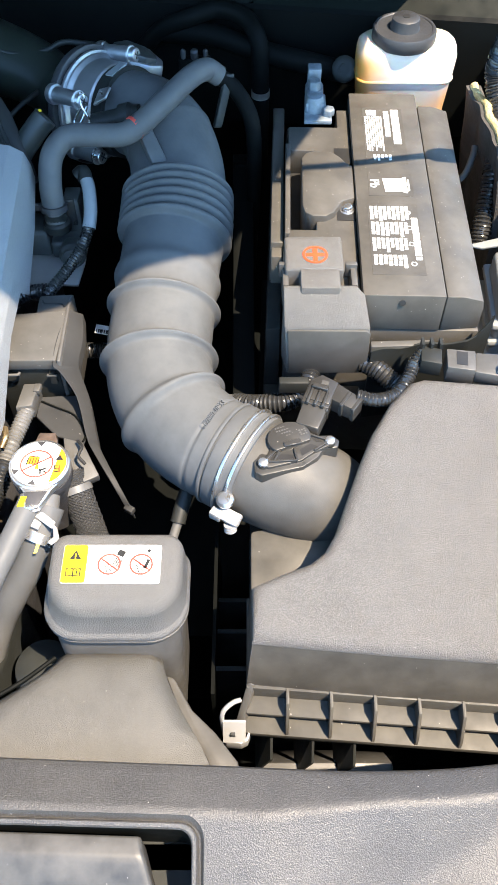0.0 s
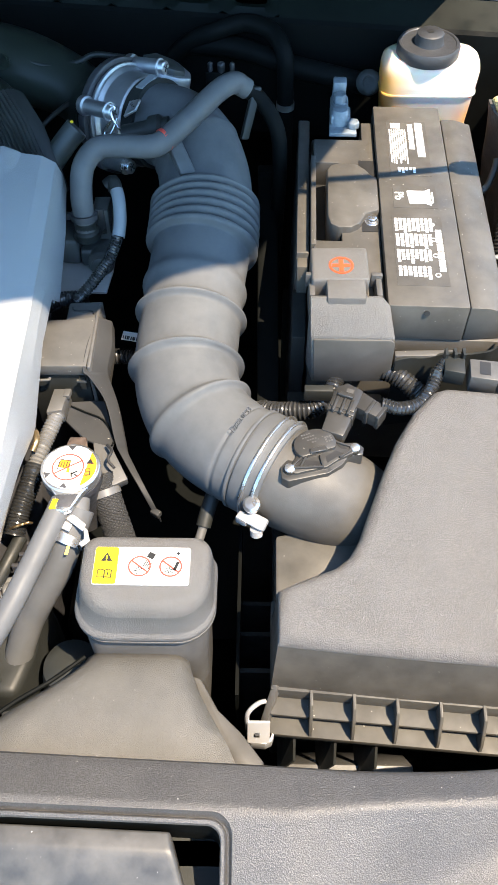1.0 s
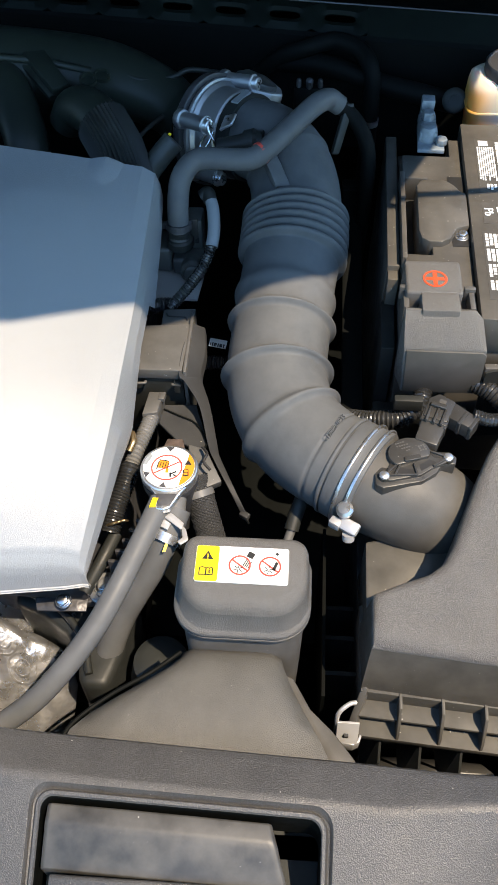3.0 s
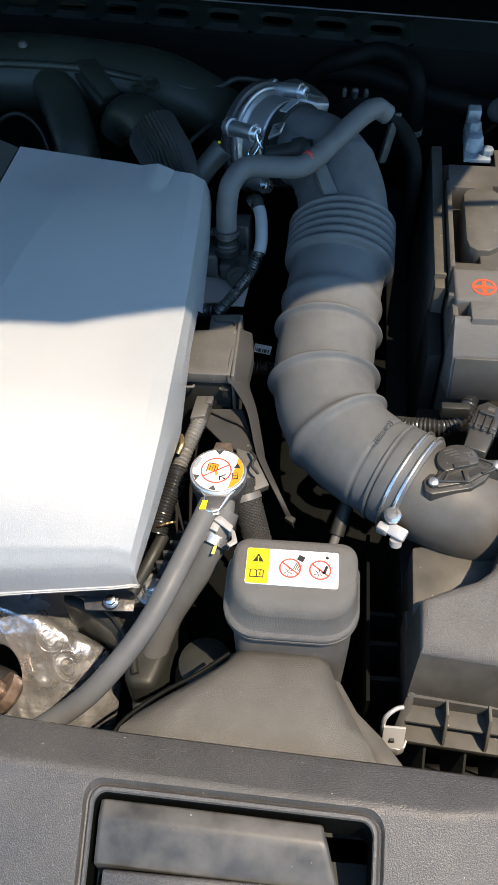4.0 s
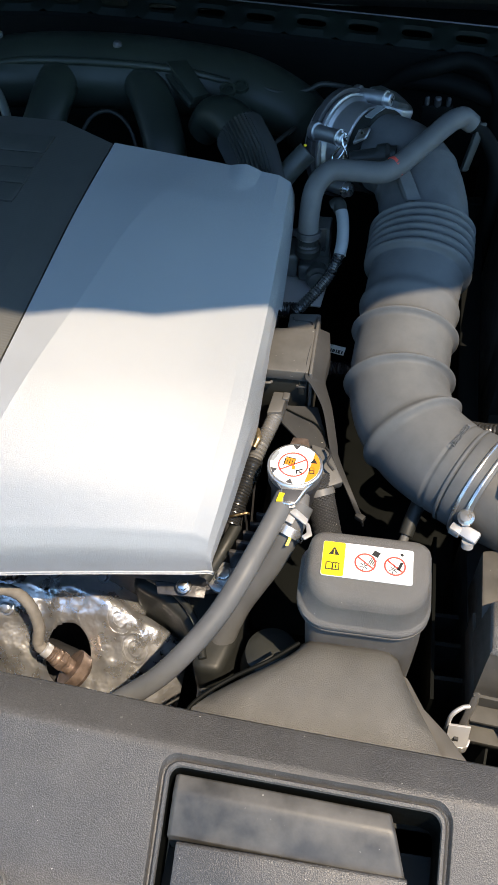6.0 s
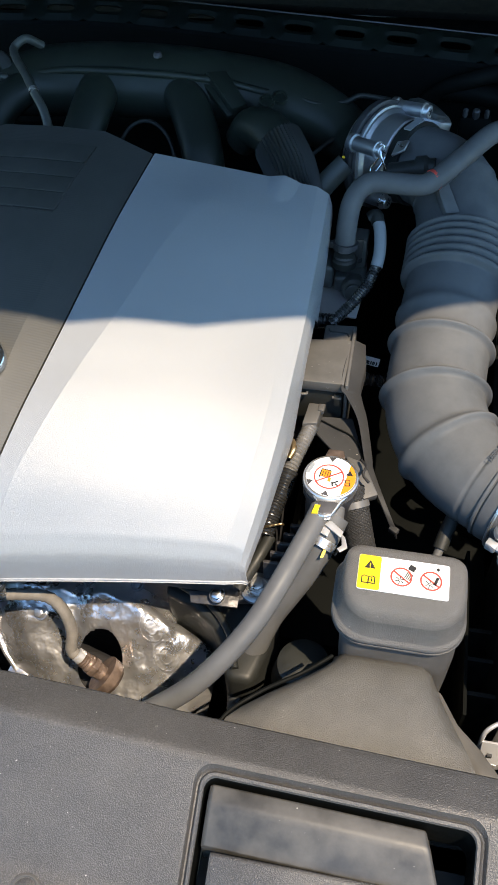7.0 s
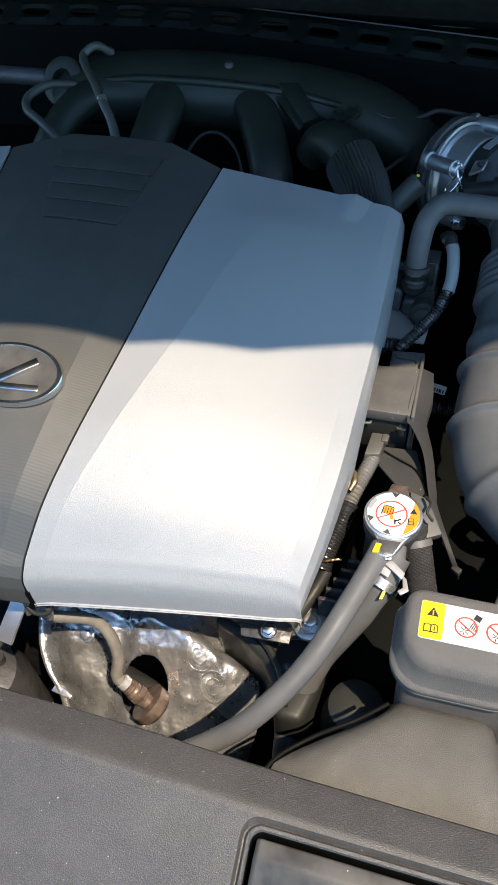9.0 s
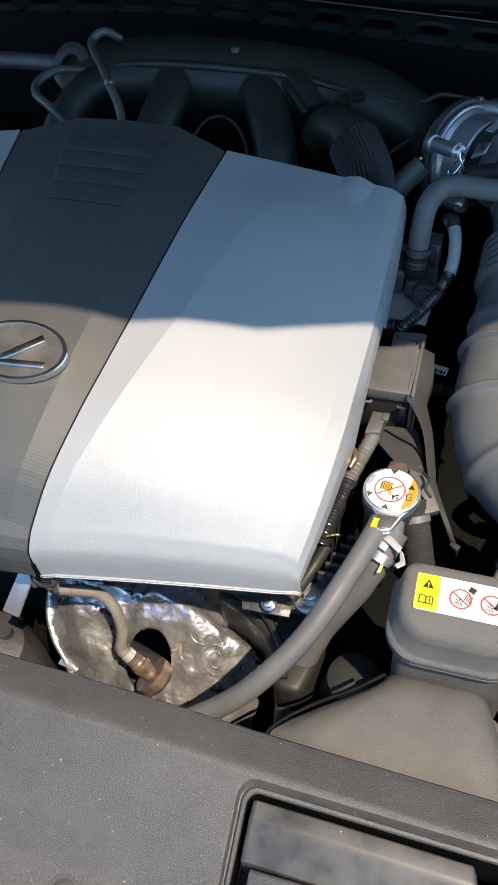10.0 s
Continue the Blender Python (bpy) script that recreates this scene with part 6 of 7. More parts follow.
flat_shapes("grey_field", [[(CAPC.x + q * math.cos(radians(a)), CAPC.y + q * 0.97 * math.sin(radians(a))) for q, a in ((0.0225, 142), (0.0225, 176), (0.019, 176), (0.019, 142))]], cz - 0.0001, GREYBOX, stick)
flat_shapes("engine_sign", [rect(CAPC.x - 0.0045, CAPC.y + 0.0020, 0.0085, 0.0075, -8), rect(CAPC.x - 0.001, CAPC.y - 0.004, 0.0025, 0.004)], cz + 0.0002, ORANGE, stick)
flat_shapes("engine_lines", [rect(CAPC.x - 0.0072 + 0.0022 * i, CAPC.y + 0.0015, 0.0006, 0.0058, -8) for i in range(4)] + [rect(CAPC.x - 0.0045, CAPC.y + 0.0062, 0.0088, 0.0008, -8), rect(CAPC.x - 0.0093, CAPC.y + 0.0015, 0.0007, 0.0085, -8)], cz + 0.0003, BLACK, stick)
flat_shapes("hand_sign", [rect(CAPC.x + 0.0045, CAPC.y - 0.0060, 0.0055, 0.0012, 30), rect(CAPC.x + 0.0062, CAPC.y - 0.0088, 0.0040, 0.0012, -35), rect(CAPC.x + 0.0022, CAPC.y - 0.0082, 0.0012, 0.0045, 10)], cz + 0.0002, BLACK, stick)
ring_sign("prohibition_ring", CAPC.x - 0.0015, CAPC.y - 0.0008, 0.0132, stick, cz + 0.0004, 0.62, RED, 0.0011)
flat_shapes("triangle_sign", [tri(CAPC.x + 0.0160, CAPC.y + 0.0045, 0.0034)], cz + 0.0003, BLACK, stick)
flat_shapes("book_sign", [rect(CAPC.x + 0.0150, CAPC.y - 0.0055, 0.0045, 0.0065, 8)], cz + 0.0003, BLACK, stick)
flat_shapes("book_page", [rect(CAPC.x + 0.0150, CAPC.y - 0.0040, 0.0032, 0.0022, 8), rect(CAPC.x + 0.0150, CAPC.y - 0.0070, 0.0032, 0.0022, 8)], cz + 0.0005, ORANGE, stick)

neckx = rcap
part("neck", lathe([(0, 0.022), (0.045, 0.021), (0.05, 0.024), (0.058, 0.024)], (CAPC.x, CAPC.y, 0.812)), METALDARK, neckx)
part("outlet_tube", tube([(-0.163, 0.365, 0.86), (-0.163, 0.345, 0.858), (-0.172, 0.330, 0.850)], 0.011, 4, 18), GREYLOOM, neckx)
part("side_plate", slab([(-0.1566, 0.4182, 0.8620), (-0.1403, 0.4150, 0.8600), (-0.1242, 0.3865, 0.8520), (-0.1399, 0.3775, 0.8520), (-0.1514, 0.3913, 0.8550)], 0.012), PLASTIC, neckx, "grey cast bracket beside the cap", bevel=0.0012)
part("wire_clip", tube([(-0.143, 0.412, 0.866), (-0.138, 0.404, 0.868), (-0.140, 0.395, 0.868), (-0.134, 0.388, 0.866)], 0.0013, 5, 8), BLACK, neckx)

uhose = thing("bypass_hose", (-0.22, 0.24, 0.80), "grey rubber hose curving down from the filler neck", "hose")
part("hose", tube([(-0.172, 0.352, 0.869), (-0.178, 0.330, 0.868), (-0.188, 0.303, 0.861), (-0.200, 0.274, 0.852), (-0.214, 0.246, 0.842), (-0.233, 0.2200, 0.830), (-0.257, 0.198, 0.813), (-0.29, 0.180, 0.793), (-0.33, 0.166, 0.765), (-0.38, 0.154, 0.72)], 0.0091, 8, 20), HOSE, uhose)
part("yellow_mark", slab([(-0.1768, 0.3480, 0.8796), (-0.1722, 0.3480, 0.8796), (-0.1742, 0.3395, 0.8793), (-0.1788, 0.3395, 0.8790)], 0.003), YELLOW, uhose, "yellow paint mark")
lhose = thing("lower_hose", (-0.20, 0.26, 0.76), "grey rubber hose below with a bright spring clip", "hose")
part("hose", tube([(-0.159, 0.352, 0.860), (-0.167, 0.332, 0.848), (-0.178, 0.317, 0.825), (-0.194, 0.302, 0.800), (-0.208, 0.290, 0.775), (-0.219, 0.273, 0.748), (-0.226, 0.253, 0.720), (-0.229, 0.24, 0.69), (-0.230, 0.23, 0.64)], 0.0125, 8, 20), HOSE, lhose)
part("clip_band", lathe([(-0.004, 0.0138), (-0.004, 0.0150), (0.004, 0.0150), (0.004, 0.0138)], (-0.167, 0.330, 0.848), (-0.4, -0.9, -0.5), 28), ZINC, lhose)
part("clip_ear", slab([(-0.167, 0.337, 0.868), (-0.162, 0.342, 0.868), (-0.150, 0.332, 0.868), (-0.152, 0.326, 0.868), (-0.160, 0.332, 0.868)], 0.002), BRIGHT, lhose, bevel=0.0006)
part("clip_ear", slab([(-0.152, 0.331, 0.8675), (-0.148, 0.327, 0.8675), (-0.145, 0.317, 0.8675), (-0.151, 0.312, 0.8675), (-0.154, 0.315, 0.8675), (-0.150, 0.319, 0.8675)], 0.002), BRIGHT, lhose, bevel=0.0006)
part("clip_ear", slab([(-0.168, 0.336, 0.867), (-0.161, 0.332, 0.867), (-0.163, 0.326, 0.867), (-0.170, 0.329, 0.867)], 0.002), BRIGHT, lhose, bevel=0.0006)
part("yellow_mark", slab([(-0.1650, 0.3185, 0.8570), (-0.1625, 0.3190, 0.8565), (-0.1645, 0.3125, 0.8535), (-0.1670, 0.3120, 0.8540)], 0.002), YELLOW, lhose, "yellow paint mark")
braid = thing("braided_hose", (-0.13, 0.36, 0.76), "dark braided hose tied with a grey strap", "hose")
part("hose", tube([(-0.149, 0.392, 0.850), (-0.143, 0.377, 0.838), (-0.135, 0.360, 0.815), (-0.127, 0.345, 0.79), (-0.118, 0.332, 0.75)], 0.0118, 8, 24, None, (lambda s: 0.0002 * math.sin(s * 3600), 0.0008)), BRAID, braid)
line = curve([(-0.149, 0.392, 0.850), (-0.143, 0.377, 0.838), (-0.135, 0.360, 0.815), (-0.127, 0.345, 0.79), (-0.118, 0.332, 0.75)], 14)
bm = bmesh.new()
for hand in (-1, 1):
    for k in range(18):
        thread = []
        for i, q in enumerate(line):
            way = Vector((line[min(i + 1, len(line) - 1)] - line[max(i - 1, 0)])[:3]).normalized()
            one = way.cross(Vector((0, 0, 1))).normalized()
            a = math.tau * k / 18 + hand * i * 0.26
            thread.append(tuple(Vector(q[:3]) + (one * math.cos(a) + one.cross(way) * math.sin(a)) * (0.0121 + 0.0004 * math.cos(i * 2.2 + hand))))
        tube(thread, 0.0006, 1, 5, bm)
part("weave", bm, GREYSTAY, braid, "grey woven threads")
part("tie", lathe([(-0.003, 0.0125), (-0.003, 0.0140), (0.003, 0.0140), (0.003, 0.0125)], (-0.1445, 0.3795, 0.841), (0.35, -0.75, -0.6), 24), GREYLOOM, braid)
part("tie_head", box((-0.0055, -0.0055, -0.003), (0.0055, 0.0055, 0.003), None, Matrix.Translation((-0.159, 0.371, 0.846)) @ Matrix.Rotation(radians(-20), 4, "Z")), GREYLOOM, braid, bevel=0.0012)

# ---- engine below and in front of the cover ----
engine = thing("engine_block", (-0.4, 0.5, 0.50), "dark engine block half hidden under its cover", "engine")
part("block", box((-0.70, 0.32, 0.45), (-0.235, 0.80, 0.80)), METALDARK, engine, bevel=0.02)
part("head", box((-0.66, 0.31, 0.80), (-0.26, 0.66, 0.84)), DARK, engine, bevel=0.01)
# gearbox coloured near-black, as shade, where sun would reach it
part("gearbox", box((-0.22, 0.34, 0.42), (0.02, 0.78, 0.62)), PAINTSHADE, engine, bevel=0.03)
part("front_rail", rings([[(x, 0.330, 0.812), (x, 0.300, 0.806), (x, 0.296, 0.79), (x, 0.33, 0.78)] for x in (-0.43, -0.235)]), METALDARK, engine, bevel=0.004)
part("side_casting", prism([(-0.315, 0.335), (-0.315, 0.310), (-0.285, 0.300), (-0.262, 0.285), (-0.246, 0.262), (-0.240, 0.235), (-0.215, 0.235), (-0.205, 0.27), (-0.205, 0.335)], 0.60, 0.752), DARK, engine, bevel=0.008, segments=3)
for x, y in ((-0.278, 0.314), (-0.259, 0.300), (-0.238, 0.281)):
    bolt(engine, (x, y, 0.752), (0, -0.2, 1), 0.0045, METALDARK)
part("casting_rib", tube([(-0.30, 0.318, 0.757), (-0.268, 0.303, 0.757), (-0.243, 0.276, 0.756), (-0.232, 0.245, 0.754)], 0.0035, 6, 10), DARK, engine)
part("bracket_plate", slab([(-0.2830, 0.2965, 0.790), (-0.2363, 0.3035, 0.790), (-0.2370, 0.2880, 0.787), (-0.2800, 0.2865, 0.787)], 0.003), METALDARK, engine, "blue-grey steel bracket plate", bevel=0.0008)
lug = part("lifting_lug", prism([(-0.246, 0.294), (-0.224, 0.298), (-0.206, 0.310), (-0.208, 0.330), (-0.222, 0.336), (-0.250, 0.315)], 0.778, 0.788), METALDARK, engine, bevel=0.002)
part("lug_ring", lathe([(0, 0.0150), (0.004, 0.0150), (0.005, 0.0135), (0.005, 0.009)], (-0.2225, 0.3090, 0.788), (0, -0.1, 1), 28), CASTING, engine)
bolt(engine, (-0.2225, 0.3090, 0.793), (0, -0.1, 1), 0.0100, ZINC)
bolt(engine, (-0.256, 0.293, 0.795), (0, -0.3, 1), 0.0075, CHROME)
bolt(engine, (-0.33, 0.292, 0.795), (0, -0.5, 1), 0.0062, METALDARK)
bolt(engine, (-0.372, 0.286, 0.80), (0, -0.5, 1), 0.0055, METALDARK)
for i in range(5):
    part("fin", box((-0.218 + 0.0045 * i, 0.318 + 0.0105 * i, 0.79), (-0.203 + 0.0045 * i, 0.3215 + 0.0105 * i, 0.822), None), METALDARK, engine, bevel=0.0008)
part("coil_lead", tube([(-0.238, 0.30, 0.80), (-0.225, 0.326, 0.812), (-0.217, 0.35, 0.815)], 0.006, 5, 10), DARK, engine)
for dx in (0.0, 0.004, 0.008):
    part("copper_wire", tube([(-0.224 + dx * 0.3, 0.352, 0.826), (-0.2165 + dx, 0.3495 + dx * 0.4, 0.834), (-0.2095 + dx * 0.5, 0.356, 0.829)], 0.0011, 5, 8), BRASS, engine)
part("copper_wire", tube([(-0.209, 0.431, 0.858), (-0.206, 0.420, 0.860), (-0.209, 0.412, 0.856)], 0.0028, 5, 10), BRASS, engine)


SHIELD_LEFT = [(0.180, -0.440), (0.225, -0.452), (0.241, -0.459), (0.245, -0.4665), (0.262, -0.4830), (0.279, -0.4900), (0.30, -0.4945), (0.34, -0.498)]
SHIELD_RIGHT = [(0.180, -0.285), (0.225, -0.268), (0.2655, -0.260), (0.287, -0.2680), (0.2955, -0.2850), (0.3030, -0.305), (0.34, -0.320)]
SHIELD_HOLE = Vector((-0.3715, 0.2520))


def shield_height(x, y):
    """A folded, domed sheet that falls to the front and to both sides."""
    left, right = along(SHIELD_LEFT, y)[0], along(SHIELD_RIGHT, y)[0]
    z = along([(0.18, 0.610), (0.20, 0.640), (0.22, 0.667), (0.25, 0.700), (0.28, 0.731), (0.30, 0.746), (0.34, 0.752)], y)[0]
    z -= 0.026 * max(0.0, 1 - (x - left) / 0.060) ** 2.2 + 0.045 * max(0.0, 1 - (right - x) / 0.070) ** 2
    z += 0.011 * math.exp(-((x + 0.455) / 0.022) ** 2 - ((y - 0.262) / 0.03) ** 2)
    z += 0.007 * math.exp(-((x + 0.335) / 0.016) ** 2 - ((y - 0.297) / 0.02) ** 2) - 0.006 * math.exp(-((x + 0.402) / 0.010) ** 2)
    q = Vector((x * 21, y * 21, 2.0))
    z += 0.0055 * noise.noise(q) + 0.0050 * (0.4 - abs(noise.noise(q * 1.9 + Vector((3, 1, 0))))) + 0.0012 * noise.noise(q * 5)
    return z


def shield_mesh():
    """A crumpled dome with a hole for the probe and a rolled edge."""
    bm = bmesh.new()
    n, k = 120, 80
    hole = SHIELD_HOLE
    vs = {}
    for i in range(n + 1):
        for j in range(k + 1):
            y = 0.335 - 0.150 * j / k
            left, right = along(SHIELD_LEFT, y)[0], along(SHIELD_RIGHT, y)[0]
            x = left + (right - left) * i / n
            vs[i, j] = bm.verts.new((x, y, shield_height(x, y)))
    for i in range(n):
        for j in range(k):
            c = (vs[i, j].co + vs[i + 1, j + 1].co) / 2
            if math.hypot(c.x - hole.x, c.y - hole.y) > 0.0235:
                bm.faces.new((vs[i, j], vs[i + 1, j], vs[i + 1, j + 1], vs[i, j + 1]))
    bmesh.ops.delete(bm, geom=[v for v in bm.verts if not v.link_faces], context="VERTS")
    for v in bm.verts:
        q = Vector((v.co.x - hole.x, v.co.y - hole.y))
        if v.is_boundary and q.length < 0.031:
            q = q * 0.0235 / q.length
            v.co.x, v.co.y = hole.x + q.x, hole.y + q.y
    ex = bmesh.ops.extrude_face_region(bm, geom=bm.faces[:])
    bmesh.ops.translate(bm, vec=(0, 0, -0.0015), verts=[v for v in ex["geom"] if isinstance(v, bmesh.types.BMVert)])
    return bm


shield = thing("heat_shield", (-0.37, 0.24, 0.60), "crumpled shiny exhaust heat shield", "heat shield")
part("shell", shield_mesh(), SHIELD, shield, sharp=60)
rim_line = [(along(SHIELD_LEFT, y)[0] - 0.0005, y, shield_height(along(SHIELD_LEFT, y)[0], y)) for y in (0.32, 0.30, 0.285, 0.27, 0.255, 0.243, 0.235, 0.22, 0.20)]
part("rolled_edge", tube(rim_line, 0.0028, 6, 12), SHIELD, shield, "rolled outer edge")
for cx, cy in ((-0.3225, 0.2815), (-0.3060, 0.2650)):
    for r in (0.0135, 0.0080):
        part("embossed_ring", rings([[(x, y, shield_height(x, y) + h) for x, y in ((cx + q * math.cos(a), cy + q * 0.9 * math.sin(a)) for a in (math.tau * k / 28 for k in range(28)))] for q, h in ((r, -0.002), (r - 0.001, 0.0006), (r - 0.0025, 0.0006), (r - 0.0035, -0.002))], cap=False), SHIELD, shield)
part("flange_tab", slab([(-0.470, 0.238, 0.672), (-0.448, 0.234, 0.672), (-0.446, 0.246, 0.676), (-0.466, 0.250, 0.676)], 0.002), SHIELD, shield, bevel=0.0006)
bolt(shield, (-0.4335, 0.2785, shield_height(-0.4335, 0.2785) - 0.001), (-0.2, -0.6, 1), 0.0078, ZINC)
part("manifold", tube([(-0.42, 0.27, 0.62), (-0.37, 0.245, 0.645), (-0.33, 0.22, 0.62)], 0.030, 6, 20), METALDARK, shield, "dark exhaust manifold below")
probe = thing("oxygen_sensor", (-0.37, 0.24, 0.68), "brown heat-tinted oxygen sensor with a sleeved lead", "sensor")
PD = Vector((0.64, -0.16, -0.62)).normalized()
PA = Vector((-0.3800, 0.2400, 0.7330))
part("barrel", lathe([(0, 0.0062), (0.0012, 0.0074), (0.0024, 0.0066), (0.0036, 0.0078), (0.0048, 0.0068), (0.006, 0.0078), (0.0072, 0.0073), (0.0084, 0.0083), (0.0105, 0.0088), (0.0118, 0.0083)], PA, PD, 28), RUST, probe)
part("hex", lathe([(0, 0.0102), (0.006, 0.0102), (0.0068, 0.0088), (0.0095, 0.0088), (0.011, 0.0075)], PA + PD * 0.0118, PD, 6), RUST, probe, bevel=0.0008)
part("tip", lathe([(0, 0.0075), (0.02, 0.0075)], PA + PD * 0.021, PD, 20), RUST, probe)
part("boss", lathe([(-0.010, 0.019), (0.0, 0.0185), (0.004, 0.015), (0.004, 0.009)], PA + PD * 0.037, PD, 26), RUST, probe, "rust-brown manifold boss")
part("collar", lathe([(-0.006, 0.0058), (-0.005, 0.0070), (0.0005, 0.0072)], PA, PD, 20), BRIGHT, probe, "bright crimped collar")
part("lead", tube([tuple(PA), tuple(PA - PD * 0.012), (-0.3880, 0.2530, 0.7585), (-0.3945, 0.2625, 0.7740), (-0.4060, 0.2695, 0.7820), (-0.4200, 0.2710, 0.7860), (-0.4400, 0.2665, 0.7890), (-0.4550, 0.2650, 0.7910), (-0.475, 0.280, 0.795)], 0.0056, 8, 14, None, (lambda s: 0.0003 * math.sin(s * 900), 0.0015)), SLEEVE, probe)
grom = thing("cover_clip", (-0.45, 0.26, 0.82), "small black rubber clip under the cover's front corner", "clip")
part("clip_bar", tube([(-0.462, 0.263, 0.832), (-0.463, 0.256, 0.826), (-0.452, 0.250, 0.822), (-0.440, 0.252, 0.824), (-0.437, 0.259, 0.830)], 0.0022, 5, 10), DARK, grom)
for x in (-0.4605, -0.4400):
    part("stud", tube([(x, 0.256, 0.828), (x, 0.252, 0.814)], 0.003, 3, 10), ZINC, grom)
tagged(part("white_bracket", slab([(-0.489, 0.270, 0.80), (-0.474, 0.268, 0.80), (-0.482, 0.235, 0.775), (-0.499, 0.238, 0.775)], 0.003), ZINC), "bright metal bracket below the middle panel", "bracket")
side = thing("oil_cap_housing", (-0.55, 0.25, 0.55), "dark cast housing in front of the engine", "housing")
part("body", lathe([(0, 0.05), (0.10, 0.048), (0.13, 0.04), (0.14, 0.02)], (-0.548, 0.235, 0.55)), METALDARK, side)
part("stud", lathe([(0, 0.008), (0.02, 0.008)], (-0.53, 0.25, 0.675)), METALDARK, side)
lower = thing("lower_reservoir", (-0.175, 0.25, 0.60), "dark bottle and ducting between hose and inlet", "bottle")
part("bottle", lathe([(0, 0.03), (0.12, 0.03), (0.15, 0.024), (0.155, 0.015)], (-0.172, 0.262, 0.60)), DARK, lower)

# ---- intake manifold behind the cover ----
man = thing("intake_manifold", (-0.43, 0.82, 0.88), "black plastic intake manifold with curved runners", "intake manifold")
part("plenum", tube([(-0.64, 0.835, 0.950, 0.030), (-0.60, 0.850, 0.963, 0.042), (-0.53, 0.858, 0.969, 0.046), (-0.44, 0.862, 0.969, 0.047), (-0.36, 0.866, 0.963, 0.046), (-0.29, 0.868, 0.953, 0.044), (-0.235, 0.855, 0.940, 0.038), (-0.205, 0.835, 0.930, 0.034), (-0.185, 0.815, 0.930, 0.036)], 0.045, 8, 32, None, None, 0.85), MANIFOLD, man, sharp=70)
RUNNERS = (([(-0.545, 0.862, 0.9700, 0.0235), (-0.565, 0.845, 0.9800, 0.0252), (-0.595, 0.820, 0.9770, 0.0261), (-0.618, 0.792, 0.9610, 0.0261), (-0.632, 0.760, 0.9350, 0.0261), (-0.640, 0.735, 0.8950, 0.0261)]),
           ([(-0.500, 0.868, 0.9770, 0.0244), (-0.499, 0.838, 0.9830, 0.0270), (-0.498, 0.805, 0.9800, 0.0278), (-0.502, 0.772, 0.9650, 0.0278), (-0.510, 0.742, 0.9370, 0.0270), (-0.515, 0.72, 0.8850, 0.0261)]),
           ([(-0.415, 0.868, 0.9730, 0.0235), (-0.404, 0.838, 0.9790, 0.0261), (-0.387, 0.808, 0.9770, 0.0278), (-0.370, 0.775, 0.9630, 0.0278), (-0.358, 0.745, 0.9400, 0.0270), (-0.355, 0.72, 0.8850, 0.0261)]))
for path in RUNNERS:
    part("runner", tube([(x, y, z - 0.006, r * 0.86) for x, y, z, r in path], 0.03, 6, 28, None, None, 0.85), MANIFOLD, man, sharp=70)
for x in (-0.540, -0.455):
    part("web", slab([(x - 0.012, 0.875, 0.990), (x + 0.012, 0.875, 0.990), (x + 0.010, 0.82, 0.955), (x - 0.010, 0.82, 0.955)], 0.006), MANIFOLD, man, bevel=0.003)
part("stay", slab([(-0.378, 0.832, 0.990), (-0.362, 0.838, 0.990), (-0.322, 0.806, 0.972), (-0.340, 0.796, 0.970)], 0.008), MANIFOLD, man, bevel=0.002)
part("arch", tube([(-0.475, 0.76, 0.92), (-0.455, 0.785, 0.952), (-0.430, 0.79, 0.960), (-0.405, 0.775, 0.948), (-0.39, 0.75, 0.91)], 0.0022, 6, 10), DARK, man)
part("rim_flange", tube([(-0.60, 0.828, 0.985), (-0.53, 0.826, 0.996), (-0.44, 0.828, 0.997), (-0.36, 0.834, 0.990), (-0.30, 0.836, 0.978)], 0.0045, 8, 10), MANIFOLD, man)
part("cross_stay", slab([(-0.372, 0.836, 0.999), (-0.350, 0.846, 0.997), (-0.318, 0.806, 0.980), (-0.334, 0.796, 0.979)], 0.012), MANIFOLD, man, bevel=0.002)
part("top_stud", lathe([(0, 0.005), (0.003, 0.005), (0.005, 0.003)], (-0.428, 0.842, 1.010)), METALDARK, man)
for x, y in ((-0.296, 0.802), (-0.283, 0.812)):
    part("port_ring", lathe([(0, 0.009), (0.005, 0.009), (0.005, 0.0065), (0.001, 0.0065)], (x, y, 0.985), (0.1, -0.3, 1), 24), MANIFOLD, man)
accordion = thing("ribbed_hose", (-0.26, 0.73, 0.92), "black hose with a pleated sleeve behind the cover", "hose")
part("hose", tube([(-0.325, 0.785, 0.945, 0.018), (-0.309, 0.782, 0.965, 0.022), (-0.288, 0.765, 0.972, 0.0235), (-0.270, 0.744, 0.966, 0.024), (-0.257, 0.727, 0.953, 0.0245), (-0.247, 0.712, 0.935, 0.0245)], 0.024, 6, 24), MANIFOLD, accordion)
pleat = []
for c, axis in (((-0.2745, 0.7500, 0.9680), (0.60, -0.75, -0.28)), ((-0.2735, 0.7490, 0.9675), (0.60, -0.75, -0.30)), ((-0.2570, 0.7270, 0.9530), (0.50, -0.70, -0.55)), ((-0.2440, 0.7060, 0.9280), (0.42, -0.62, -0.66)), ((-0.2360, 0.6930, 0.9050), (0.40, -0.58, -0.70))):
    axis = Vector(axis).normalized()
    side_v = axis.cross(Vector((0, 0, 1))).normalized()
    up_v = side_v.cross(axis)
    pleat.append([Vector(c) + (side_v * math.cos(a) + up_v * math.sin(a)) * (0.0272 + 0.0013 * math.cos(k * math.tau / 4)) for k, a in ((k, math.tau * k / 160) for k in range(160))])
part("pleated_sleeve", rings(pleat), DARK, accordion, sharp=80)
